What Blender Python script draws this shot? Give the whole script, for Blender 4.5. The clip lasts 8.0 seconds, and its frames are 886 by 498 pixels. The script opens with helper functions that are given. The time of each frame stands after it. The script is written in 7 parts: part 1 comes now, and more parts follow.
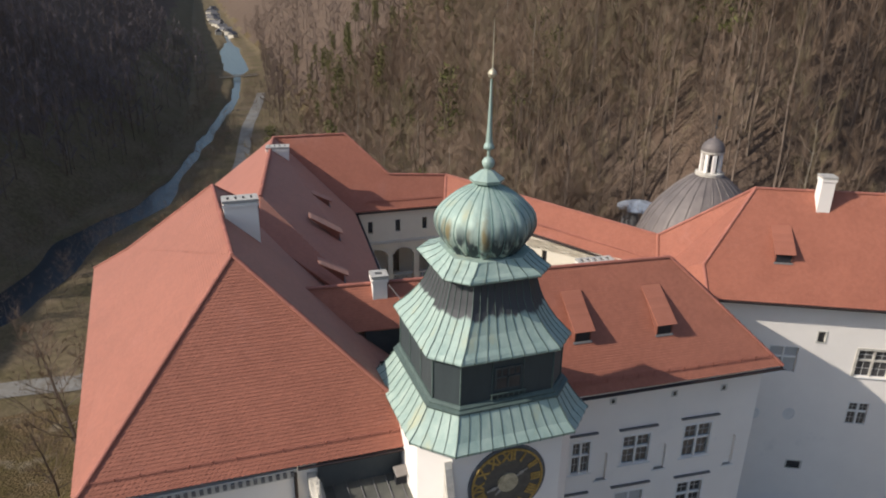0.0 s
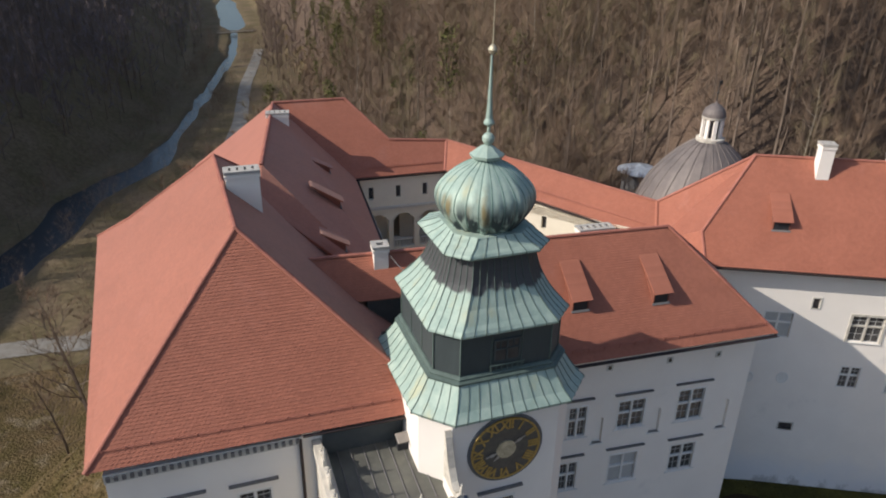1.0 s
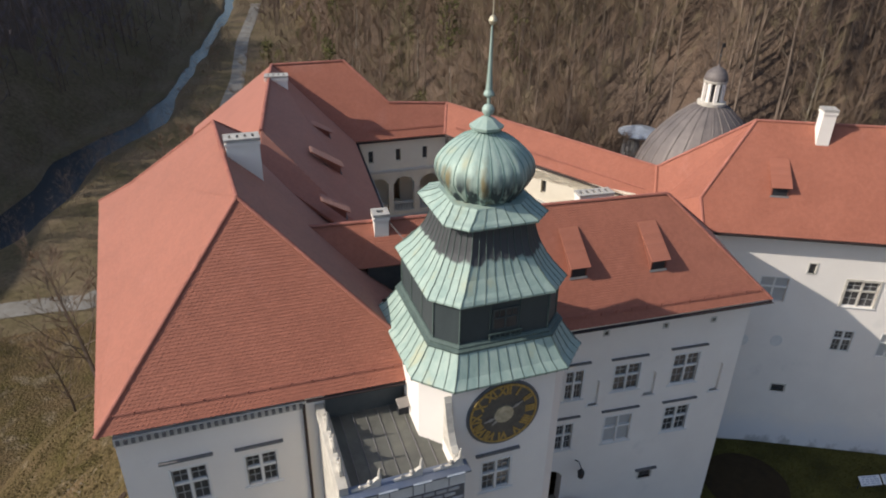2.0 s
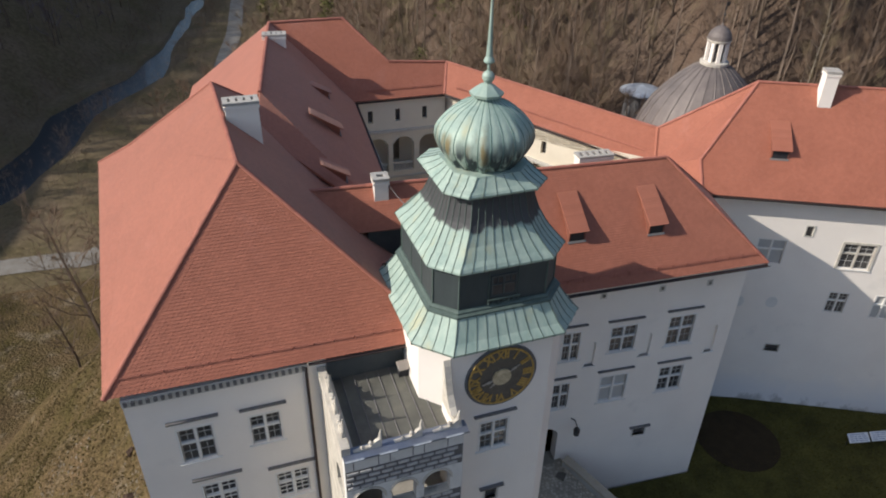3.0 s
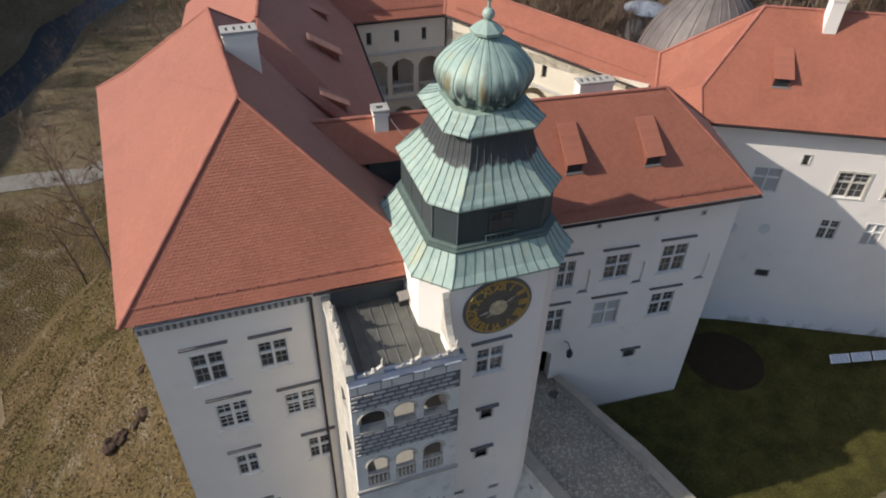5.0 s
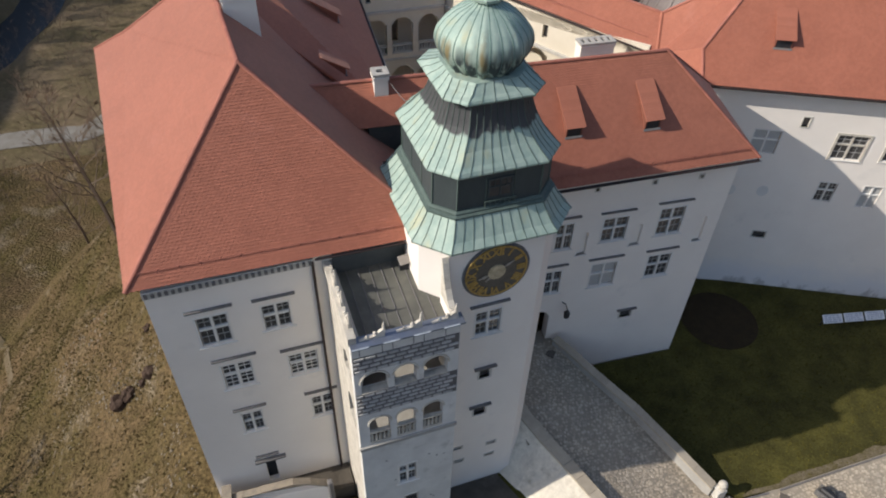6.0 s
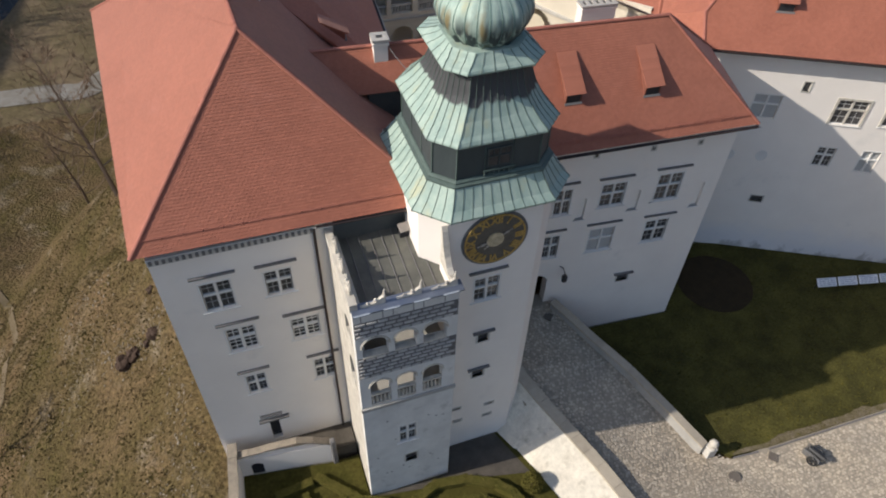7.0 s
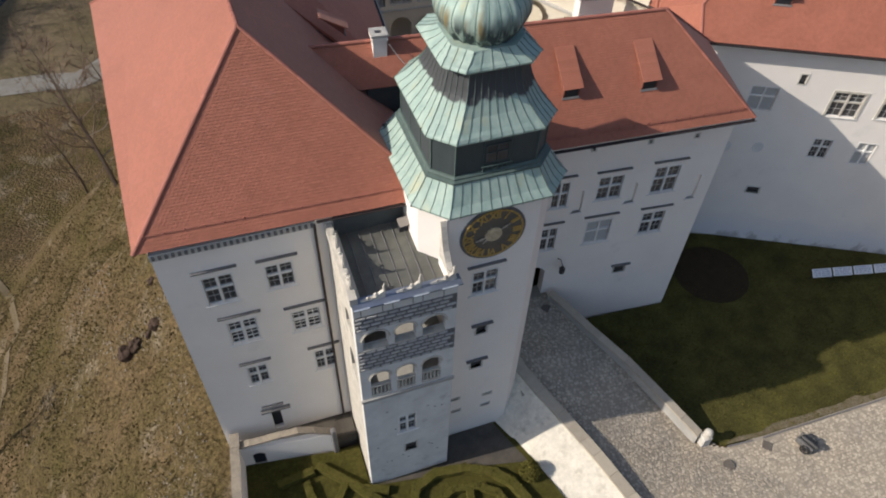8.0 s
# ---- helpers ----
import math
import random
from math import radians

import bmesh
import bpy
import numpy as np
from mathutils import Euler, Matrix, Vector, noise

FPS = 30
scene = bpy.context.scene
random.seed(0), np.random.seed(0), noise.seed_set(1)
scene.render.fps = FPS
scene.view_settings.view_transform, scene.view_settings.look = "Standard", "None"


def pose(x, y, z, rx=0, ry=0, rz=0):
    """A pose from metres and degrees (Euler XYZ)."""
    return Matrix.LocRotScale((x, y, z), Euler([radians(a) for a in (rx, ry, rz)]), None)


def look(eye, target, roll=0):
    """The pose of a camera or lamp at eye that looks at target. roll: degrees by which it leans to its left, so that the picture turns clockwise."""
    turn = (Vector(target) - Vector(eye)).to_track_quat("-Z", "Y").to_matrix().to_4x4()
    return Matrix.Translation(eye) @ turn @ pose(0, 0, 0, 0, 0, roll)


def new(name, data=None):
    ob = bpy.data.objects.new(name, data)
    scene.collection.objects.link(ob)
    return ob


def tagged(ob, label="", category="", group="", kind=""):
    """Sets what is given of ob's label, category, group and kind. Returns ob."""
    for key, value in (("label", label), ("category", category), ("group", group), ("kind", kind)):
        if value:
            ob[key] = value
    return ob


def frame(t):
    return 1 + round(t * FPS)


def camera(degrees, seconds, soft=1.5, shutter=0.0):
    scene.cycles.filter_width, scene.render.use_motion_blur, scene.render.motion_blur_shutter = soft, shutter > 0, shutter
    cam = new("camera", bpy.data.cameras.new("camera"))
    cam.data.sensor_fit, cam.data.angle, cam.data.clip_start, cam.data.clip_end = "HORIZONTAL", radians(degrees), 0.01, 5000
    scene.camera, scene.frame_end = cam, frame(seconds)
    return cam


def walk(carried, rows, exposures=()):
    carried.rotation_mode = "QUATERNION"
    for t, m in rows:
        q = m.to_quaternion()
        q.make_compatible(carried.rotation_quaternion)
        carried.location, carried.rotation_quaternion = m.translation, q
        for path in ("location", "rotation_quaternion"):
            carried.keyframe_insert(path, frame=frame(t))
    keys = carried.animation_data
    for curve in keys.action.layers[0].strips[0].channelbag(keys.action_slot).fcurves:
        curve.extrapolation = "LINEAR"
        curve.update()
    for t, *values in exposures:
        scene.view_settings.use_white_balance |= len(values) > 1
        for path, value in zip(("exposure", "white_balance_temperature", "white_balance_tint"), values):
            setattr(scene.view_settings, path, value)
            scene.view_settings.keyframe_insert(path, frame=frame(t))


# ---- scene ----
cam = camera(65.3, 8.0, soft=1.95)
PATH = [
    (0, (-1.618, 0.962, 32.537), (-0.987, 2.715, 31.81), 0.9),
    (0.5, (-1.631, 0.923, 32.83), (-1.007, 2.655, 32.048), 0.9),
    (1, (-1.662, 0.875, 33.169), (-1.046, 2.583, 32.33), 0.9),
    (2.5, (-1.689, 0.802, 33.881), (-1.098, 2.429, 32.878), 1.1),
    (3, (-1.694, 0.809, 34.11), (-1.113, 2.403, 33.051), 1.2),
    (3.5, (-1.702, 0.8, 34.292), (-1.131, 2.363, 33.182), 1.3),
    (4, (-1.715, 0.759, 34.532), (-1.154, 2.287, 33.37), 1.4),
    (4.5, (-1.739, 0.731, 34.828), (-1.188, 2.224, 33.617), 1.5),
    (6, (-1.8, 0.63, 35.637), (-1.285, 2.006, 34.281), 1.8),
    (6.5, (-1.812, 0.616, 35.904), (-1.309, 1.952, 34.503), 1.9),
    (7, (-1.82, 0.63, 36.176), (-1.329, 1.925, 34.732), 2.1),
    (7.5, (-1.828, 0.615, 36.419), (-1.342, 1.888, 34.955), 2.2),
    (8, (-1.853, 0.596, 36.654), (-1.367, 1.863, 35.185), 2.2),
]
walk(cam, [(t, look(eye, target, roll)) for t, eye, target, roll in PATH])

# ---- light ----
scene.view_settings.exposure = 0.07
sun_from = Vector((-1.0, 0.05, 0.66)).normalized()
sun = new("sun", bpy.data.lights.new("sun", "SUN"))
sun.data.energy, sun.data.angle, sun.data.color = 4.6, radians(0.55), (1.0, 0.92, 0.82)
sun.matrix_world = look(sun_from * 200, (0, 0, 0))
world = bpy.data.worlds.new("sky")
scene.world = world
world.use_nodes = True
nt = world.node_tree
sky = nt.nodes.new("ShaderNodeTexSky")
sky.sky_type, sky.sun_disc = "NISHITA", False
sky.sun_elevation = math.asin(sun_from.z)
sky.sun_rotation = math.atan2(sun_from.x, sun_from.y)
sky.air_density, sky.dust_density = 1.0, 1.5
nt.links.new(sky.outputs[0], nt.nodes["Background"].inputs[0])
nt.nodes["Background"].inputs[1].default_value = 0.15


# ---- materials ----
def material(name, base, rough=0.8, metal=0.0, second=None, mix_scale=1.0, mix_amount=0.5, grain=0.0, grain_scale=30.0,
             island=0.0, per_object=0.0, stretch=None, stain=None, stain_scale=0.4, stain_lo=0.55, stain_hi=0.75, spec=0.4, speck=0.0, speck_scale=6.0):
    m = bpy.data.materials.new(name)
    m.use_nodes = True
    n, l = m.node_tree.nodes, m.node_tree.links
    b = n["Principled BSDF"]
    b.inputs["Roughness"].default_value, b.inputs["Metallic"].default_value = rough, metal
    b.inputs["Specular IOR Level"].default_value = spec
    co = n.new("ShaderNodeTexCoord")
    mp = n.new("ShaderNodeMapping")
    l.new(co.outputs["Object"], mp.inputs[0])
    if stretch:
        mp.inputs["Scale"].default_value = stretch
    out = None
    if second:
        t = n.new("ShaderNodeTexNoise")
        t.inputs["Scale"].default_value, t.inputs["Detail"].default_value, t.inputs["Roughness"].default_value = mix_scale, 6, 0.65
        l.new(mp.outputs[0], t.inputs["Vector"])
        ramp = n.new("ShaderNodeMapRange")
        ramp.inputs[1].default_value, ramp.inputs[2].default_value = 0.35, 0.68
        ramp.inputs[4].default_value = mix_amount
        l.new(t.outputs[0], ramp.inputs[0])
        mx = n.new("ShaderNodeMix")
        mx.data_type = "RGBA"
        mx.inputs[6].default_value, mx.inputs[7].default_value = (*base, 1), (*second, 1)
        l.new(ramp.outputs[0], mx.inputs[0])
        out = mx.outputs[2]
    if stain:
        t = n.new("ShaderNodeTexNoise")
        t.inputs["Scale"].default_value, t.inputs["Detail"].default_value, t.inputs["Roughness"].default_value = stain_scale, 8, 0.6
        l.new(mp.outputs[0], t.inputs["Vector"])
        ramp = n.new("ShaderNodeMapRange")
        ramp.inputs[1].default_value, ramp.inputs[2].default_value, ramp.inputs[4].default_value = stain_lo, stain_hi, 0.8
        l.new(t.outputs[0], ramp.inputs[0])
        mx = n.new("ShaderNodeMix")
        mx.data_type = "RGBA"
        mx.inputs[6].default_value, mx.inputs[7].default_value = (*base, 1), (*stain, 1)
        if out:
            l.new(out, mx.inputs[6])
        l.new(ramp.outputs[0], mx.inputs[0])
        out = mx.outputs[2]
    if speck and out:
        t = n.new("ShaderNodeTexNoise")
        t.inputs["Scale"].default_value, t.inputs["Detail"].default_value, t.inputs["Roughness"].default_value = speck_scale, 5, 0.75
        l.new(mp.outputs[0], t.inputs["Vector"])
        rg = n.new("ShaderNodeMapRange")
        rg.inputs[1].default_value, rg.inputs[2].default_value, rg.inputs[3].default_value, rg.inputs[4].default_value = 0.32, 0.68, 1 - speck, 1 + speck
        hs = n.new("ShaderNodeHueSaturation")
        l.new(t.outputs[0], rg.inputs[0]), l.new(rg.outputs[0], hs.inputs["Value"]), l.new(out, hs.inputs["Color"])
        out = hs.outputs[0]
    if island or per_object:
        src = n.new("ShaderNodeNewGeometry").outputs["Random Per Island"] if island else n.new("ShaderNodeObjectInfo").outputs["Random"]
        amount = island or per_object
        rg = n.new("ShaderNodeMapRange")
        rg.inputs[3].default_value, rg.inputs[4].default_value = 1 - amount, 1 + amount
        l.new(src, rg.inputs[0])
        hs = n.new("ShaderNodeHueSaturation")
        hs.inputs["Color"].default_value = (*base, 1)
        if out:
            l.new(out, hs.inputs["Color"])
        l.new(rg.outputs[0], hs.inputs["Value"])
        out = hs.outputs[0]
    if out:
        l.new(out, b.inputs["Base Color"])
    else:
        b.inputs["Base Color"].default_value = (*base, 1)
    if grain:
        t = n.new("ShaderNodeTexNoise")
        t.inputs["Scale"].default_value, t.inputs["Detail"].default_value = grain_scale, 4
        l.new(mp.outputs[0], t.inputs["Vector"])
        bp = n.new("ShaderNodeBump")
        bp.inputs["Strength"].default_value, bp.inputs["Distance"].default_value = grain, 0.03
        l.new(t.outputs[0], bp.inputs["Height"])
        l.new(bp.outputs[0], b.inputs["Normal"])
    return m


TILE = material("clay_tile", (0.335, 0.116, 0.071), 0.7, second=(0.285, 0.096, 0.058), mix_scale=0.6, mix_amount=0.8, island=0.07, stain=(0.35, 0.145, 0.11), stain_scale=0.35, stain_lo=0.6, stain_hi=0.8)
TILE.node_tree.nodes["Principled BSDF"].inputs["Sheen Weight"].default_value = 0.3
TILE.node_tree.nodes["Principled BSDF"].inputs["Sheen Roughness"].default_value = 0.5
TILE.node_tree.nodes["Principled BSDF"].inputs["Sheen Tint"].default_value = (1.0, 0.82, 0.72, 1)
# cheek tile colour darkened to take back the direct sun on it
CHEEK = material("sun_dimmed_tile_cheek", (0.21, 0.075, 0.05), 0.8, second=(0.16, 0.06, 0.04), mix_scale=2.0, mix_amount=1.0)
RIDGE = material("ridge_clay", (0.36, 0.135, 0.095), 0.75, second=(0.27, 0.10, 0.075), mix_scale=3, island=0.12)
PLASTER = material("lime_plaster", (0.82, 0.77, 0.71), 0.9, second=(0.76, 0.71, 0.655), mix_scale=0.35, mix_amount=0.8, grain=0.25, grain_scale=18, stain=(0.65, 0.62, 0.58), stain_scale=0.5, stain_lo=0.62, stain_hi=0.8)
PLASTER_WORN = material("worn_plaster", (0.70, 0.69, 0.66), 0.92, second=(0.55, 0.54, 0.52), mix_scale=0.9, mix_amount=0.8, grain=0.5, grain_scale=9, stain=(0.40, 0.39, 0.37), stain_scale=1.2, stain_lo=0.6, stain_hi=0.75)
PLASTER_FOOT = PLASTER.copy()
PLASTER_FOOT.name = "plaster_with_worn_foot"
CREAM = material("cream_plaster", (0.72, 0.66, 0.54), 0.9, second=(0.64, 0.58, 0.47), mix_scale=0.5, mix_amount=0.8, grain=0.2)
COPPER = material("green_copper", (0.36, 0.45, 0.39), 0.62, metal=0.15, second=(0.225, 0.32, 0.285), mix_scale=2.2, mix_amount=0.9, stretch=(1, 1, 0.25), stain=(0.43, 0.44, 0.30), stain_scale=1.1, stain_lo=0.58, stain_hi=0.72, grain=0.12, grain_scale=12)


def streaked(name, level, ragged, below=False, bare=(0.065, 0.058, 0.064), share=1.0):
    """Green copper that stays bare and brown above a level, with a ragged run-off edge."""
    m = COPPER.copy()
    m.name = name
    n, l = m.node_tree.nodes, m.node_tree.links
    p = n["Principled BSDF"]
    old = p.inputs["Base Color"].links[0].from_socket
    co = n.new("ShaderNodeTexCoord")
    sep = n.new("ShaderNodeSeparateXYZ")
    l.new(co.outputs["Object"], sep.inputs[0])
    mp = n.new("ShaderNodeMapping")
    mp.inputs["Scale"].default_value = (1, 1, 0.12)
    l.new(co.outputs["Object"], mp.inputs[0])
    t = n.new("ShaderNodeTexNoise")
    t.inputs["Scale"].default_value, t.inputs["Detail"].default_value = 3.2, 4
    l.new(mp.outputs[0], t.inputs["Vector"])
    a = n.new("ShaderNodeMath")
    a.operation = "MULTIPLY_ADD"
    a.inputs[1].default_value = ragged
    l.new(t.outputs[0], a.inputs[0]), l.new(sep.outputs["Z"], a.inputs[2])
    r = n.new("ShaderNodeMapRange")
    r.inputs[1].default_value, r.inputs[2].default_value = level + ragged * 0.5 - 0.05, level + ragged * 0.5 + 0.05
    r.inputs[3].default_value, r.inputs[4].default_value = (share, 0.0) if below else (0.0, share)
    l.new(a.outputs[0], r.inputs[0])
    mx = n.new("ShaderNodeMix")
    mx.data_type = "RGBA"
    mx.inputs[7].default_value = (*bare, 1)
    l.new(old, mx.inputs[6]), l.new(r.outputs[0], mx.inputs[0])
    l.new(mx.outputs[2], p.inputs["Base Color"])
    return m


COPPER_BARE = streaked("part_bare_copper", 22.6, 0.55, bare=(0.062, 0.064, 0.067))
COPPER_ONION = streaked("run_off_copper", 24.42, 1.5, True, (0.07, 0.085, 0.09), 0.85)


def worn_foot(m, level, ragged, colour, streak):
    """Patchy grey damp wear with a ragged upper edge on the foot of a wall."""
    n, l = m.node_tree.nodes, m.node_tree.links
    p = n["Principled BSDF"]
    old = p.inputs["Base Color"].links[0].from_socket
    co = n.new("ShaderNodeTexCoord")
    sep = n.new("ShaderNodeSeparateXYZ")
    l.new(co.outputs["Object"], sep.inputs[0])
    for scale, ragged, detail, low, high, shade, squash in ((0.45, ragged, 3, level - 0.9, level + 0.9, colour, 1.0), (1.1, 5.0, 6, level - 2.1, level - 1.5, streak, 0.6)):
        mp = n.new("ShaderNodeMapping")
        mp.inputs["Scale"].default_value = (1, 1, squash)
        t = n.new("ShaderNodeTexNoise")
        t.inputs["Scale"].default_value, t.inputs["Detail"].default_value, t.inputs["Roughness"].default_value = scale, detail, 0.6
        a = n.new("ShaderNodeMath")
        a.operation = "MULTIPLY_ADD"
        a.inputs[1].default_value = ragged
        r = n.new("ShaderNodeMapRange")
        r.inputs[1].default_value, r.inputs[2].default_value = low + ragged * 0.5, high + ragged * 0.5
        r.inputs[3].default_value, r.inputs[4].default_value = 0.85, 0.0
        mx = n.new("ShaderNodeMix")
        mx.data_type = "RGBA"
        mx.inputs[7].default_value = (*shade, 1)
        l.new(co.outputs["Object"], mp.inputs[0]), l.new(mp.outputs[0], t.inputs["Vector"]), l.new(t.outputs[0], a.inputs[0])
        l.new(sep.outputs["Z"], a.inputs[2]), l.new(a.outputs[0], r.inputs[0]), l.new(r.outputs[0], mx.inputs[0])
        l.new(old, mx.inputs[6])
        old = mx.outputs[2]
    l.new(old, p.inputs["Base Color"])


def run_streaks(m, low, high, colour, scale, lo, hi):
    """Dark vertical run-off streaks between two heights."""
    n, l = m.node_tree.nodes, m.node_tree.links
    p = n["Principled BSDF"]
    old = p.inputs["Base Color"].links[0].from_socket
    co = n.new("ShaderNodeTexCoord")
    sep = n.new("ShaderNodeSeparateXYZ")
    mp = n.new("ShaderNodeMapping")
    mp.inputs["Scale"].default_value = (1, 1, 0.16)
    t = n.new("ShaderNodeTexNoise")
    t.inputs["Scale"].default_value, t.inputs["Detail"].default_value = scale, 5
    a, b, c = n.new("ShaderNodeMapRange"), n.new("ShaderNodeMapRange"), n.new("ShaderNodeMath")
    a.inputs[1].default_value, a.inputs[2].default_value = low, high
    a.inputs[3].default_value, a.inputs[4].default_value = 1.0, 0.0
    b.inputs[1].default_value, b.inputs[2].default_value = lo, hi
    c.operation = "MULTIPLY"
    mx = n.new("ShaderNodeMix")
    mx.data_type = "RGBA"
    mx.inputs[7].default_value = (*colour, 1)
    l.new(co.outputs["Object"], sep.inputs[0]), l.new(co.outputs["Object"], mp.inputs[0]), l.new(mp.outputs[0], t.inputs["Vector"])
    l.new(sep.outputs["Z"], a.inputs[0]), l.new(t.outputs[0], b.inputs[0])
    l.new(a.outputs[0], c.inputs[0]), l.new(b.outputs[0], c.inputs[1]), l.new(c.outputs[0], mx.inputs[0])
    l.new(old, mx.inputs[6]), l.new(mx.outputs[2], p.inputs["Base Color"])


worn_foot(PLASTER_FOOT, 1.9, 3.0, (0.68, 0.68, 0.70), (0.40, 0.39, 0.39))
run_streaks(COPPER_ONION, 25.0, 25.55, (0.045, 0.062, 0.068), 3.0, 0.43, 0.52)
run_streaks(COPPER_ONION, 25.3, 26.1, (0.20, 0.17, 0.09), 2.3, 0.56, 0.7)
SEAM_DARK = material("dark_seam", (0.075, 0.105, 0.095), 0.65, metal=0.15, second=(0.12, 0.17, 0.15), mix_scale=4)
COPPER_SEAM = material("copper_seam", (0.11, 0.19, 0.17), 0.65, metal=0.15, second=(0.2, 0.3, 0.26), mix_scale=4)
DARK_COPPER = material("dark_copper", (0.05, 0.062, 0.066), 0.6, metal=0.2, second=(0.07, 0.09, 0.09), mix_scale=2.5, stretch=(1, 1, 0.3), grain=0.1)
SHEET = material("lead_sheet", (0.14, 0.14, 0.12), 0.6, metal=0.2, second=(0.085, 0.084, 0.075), mix_scale=1.6, mix_amount=1.0, grain=0.15, grain_scale=6, stain=(0.20, 0.195, 0.16), stain_scale=0.8)
DOME_SHEET = material("dome_sheet", (0.175, 0.15, 0.14), 0.6, metal=0.2, second=(0.115, 0.10, 0.095), mix_scale=1.5, mix_amount=0.9, stretch=(1, 1, 0.3), grain=0.1)
# zinc coloured darker and bluer for its shade and sky reflection
CAP_METAL = material("shade_blue_zinc", (0.17, 0.20, 0.27), 0.35, metal=0.6, second=(0.24, 0.27, 0.33), mix_scale=1.5)
DARK_METAL = material("dark_metal", (0.028, 0.03, 0.036), 0.6, metal=0.3, second=(0.045, 0.045, 0.05), mix_scale=3)
SHEET_AND_EAVE_SHADE = material("sheet_and_eave_shade", (0.065, 0.075, 0.08), 0.55, metal=0.2, second=(0.09, 0.10, 0.10), mix_scale=1.5, mix_amount=1.0)
GUTTER = material("gutter", (0.05, 0.036, 0.034), 0.5, metal=0.3, second=(0.04, 0.03, 0.03), mix_scale=5)
STONE = material("pale_stone", (0.56, 0.54, 0.49), 0.85, second=(0.44, 0.42, 0.38), mix_scale=2.5, grain=0.3, grain_scale=20)
CAP_STONE = material("chimney_cap_stone", (0.43, 0.41, 0.375), 0.9, second=(0.32, 0.305, 0.28), mix_scale=3, mix_amount=1.0, grain=0.3)
FLOOR_STONE = material("gallery_flags", (0.36, 0.345, 0.315), 0.85, second=(0.28, 0.265, 0.24), mix_scale=1.5, mix_amount=1.0)
WHITE_STONE = material("white_stone", (0.58, 0.545, 0.475), 0.88, second=(0.40, 0.37, 0.32), mix_scale=1.6, mix_amount=1.0, grain=0.6, grain_scale=10, stain=(0.27, 0.25, 0.215), stain_scale=2.2, stain_lo=0.55, stain_hi=0.72)
HOOD = material("grey_stone", (0.13, 0.125, 0.125), 0.85, second=(0.20, 0.19, 0.185), mix_scale=4, grain=0.3)
JOINT = material("joint_and_shade_dark", (0.12, 0.115, 0.115), 0.9, second=(0.18, 0.17, 0.165), mix_scale=6)
BLOCK = material("sgraffito_light", (0.46, 0.45, 0.435), 0.9, second=(0.34, 0.33, 0.325), mix_scale=2.5, mix_amount=1.0, per_object=0.15)
FRAME = material("window_frame_paint", (0.74, 0.73, 0.70), 0.6, second=(0.66, 0.65, 0.61), mix_scale=5)
SURROUND = material("limewashed_stone", (0.74, 0.72, 0.68), 0.85, second=(0.64, 0.62, 0.59), mix_scale=2.5, grain=0.25, grain_scale=20)
GLAZING_BAR = material("glazing_bar", (0.40, 0.40, 0.39), 0.6, second=(0.32, 0.32, 0.31), mix_scale=5)
BLIND = material("painted_blind", (0.42, 0.42, 0.41), 0.8, second=(0.36, 0.36, 0.36), mix_scale=3)
GLASS = material("window_glass", (0.04, 0.04, 0.044), 0.08, spec=0.6, second=(0.09, 0.086, 0.085), mix_scale=1.1, mix_amount=1.0)
GLASS.node_tree.nodes["Principled BSDF"].inputs["Roughness"].default_value = 0.12
GILT = material("gilding", (0.50, 0.36, 0.12), 0.42, metal=0.5, second=(0.27, 0.19, 0.07), mix_scale=9, mix_amount=1.0)
DIAL = material("dial_black", (0.07, 0.066, 0.06), 0.5, second=(0.11, 0.10, 0.085), mix_scale=5, mix_amount=1.0)
DIAL_GREY = material("dial_rim", (0.12, 0.13, 0.15), 0.5, metal=0.2, second=(0.09, 0.095, 0.11), mix_scale=5)
DIAL_RAY = material("hand_metal", (0.36, 0.35, 0.33), 0.5, metal=0.2, second=(0.26, 0.25, 0.23), mix_scale=6)
BRASS = material("pale_brass", (0.55, 0.50, 0.37), 0.45, metal=0.3, second=(0.30, 0.27, 0.19), mix_scale=5, mix_amount=1.0)
COBBLE = material("cobble", (0.475, 0.402, 0.31), 0.85, second=(0.355, 0.315, 0.26), mix_scale=0.4, mix_amount=1.0, island=0.24, grain=0.3, grain_scale=20, spec=0.15)
MORTAR = material("paving_joint", (0.34, 0.297, 0.234), 0.95, second=(0.25, 0.22, 0.176), mix_scale=0.8, mix_amount=1.0, spec=0.1)
GARDEN = material("garden_grass", (0.048, 0.046, 0.011), 0.95, second=(0.07, 0.061, 0.017), mix_scale=0.9, mix_amount=1.0, grain=0.6, grain_scale=14, speck=0.35, speck_scale=5, spec=0.08)
LAWN = material("lawn", (0.043, 0.041, 0.0145), 0.95, second=(0.09, 0.082, 0.024), mix_scale=0.5, mix_amount=1.0, grain=0.6, grain_scale=14, stain=(0.095, 0.082, 0.03), stain_scale=0.7, stain_lo=0.6, stain_hi=0.8, speck=0.35, speck_scale=7, spec=0.06)
TUFT = material("lawn_tufts", (0.075, 0.068, 0.016), 0.95, second=(0.105, 0.087, 0.022), mix_scale=0.8, island=0.25, spec=0.05)
RAMP_STONE = material("ramp_stone", (0.40, 0.385, 0.355), 0.92, second=(0.30, 0.29, 0.27), mix_scale=1.2, mix_amount=0.9, grain=0.5, grain_scale=9)
HEDGE = material("box_hedge", (0.085, 0.08, 0.018), 0.9, second=(0.155, 0.125, 0.04), mix_scale=3, island=0.4, spec=0.1)
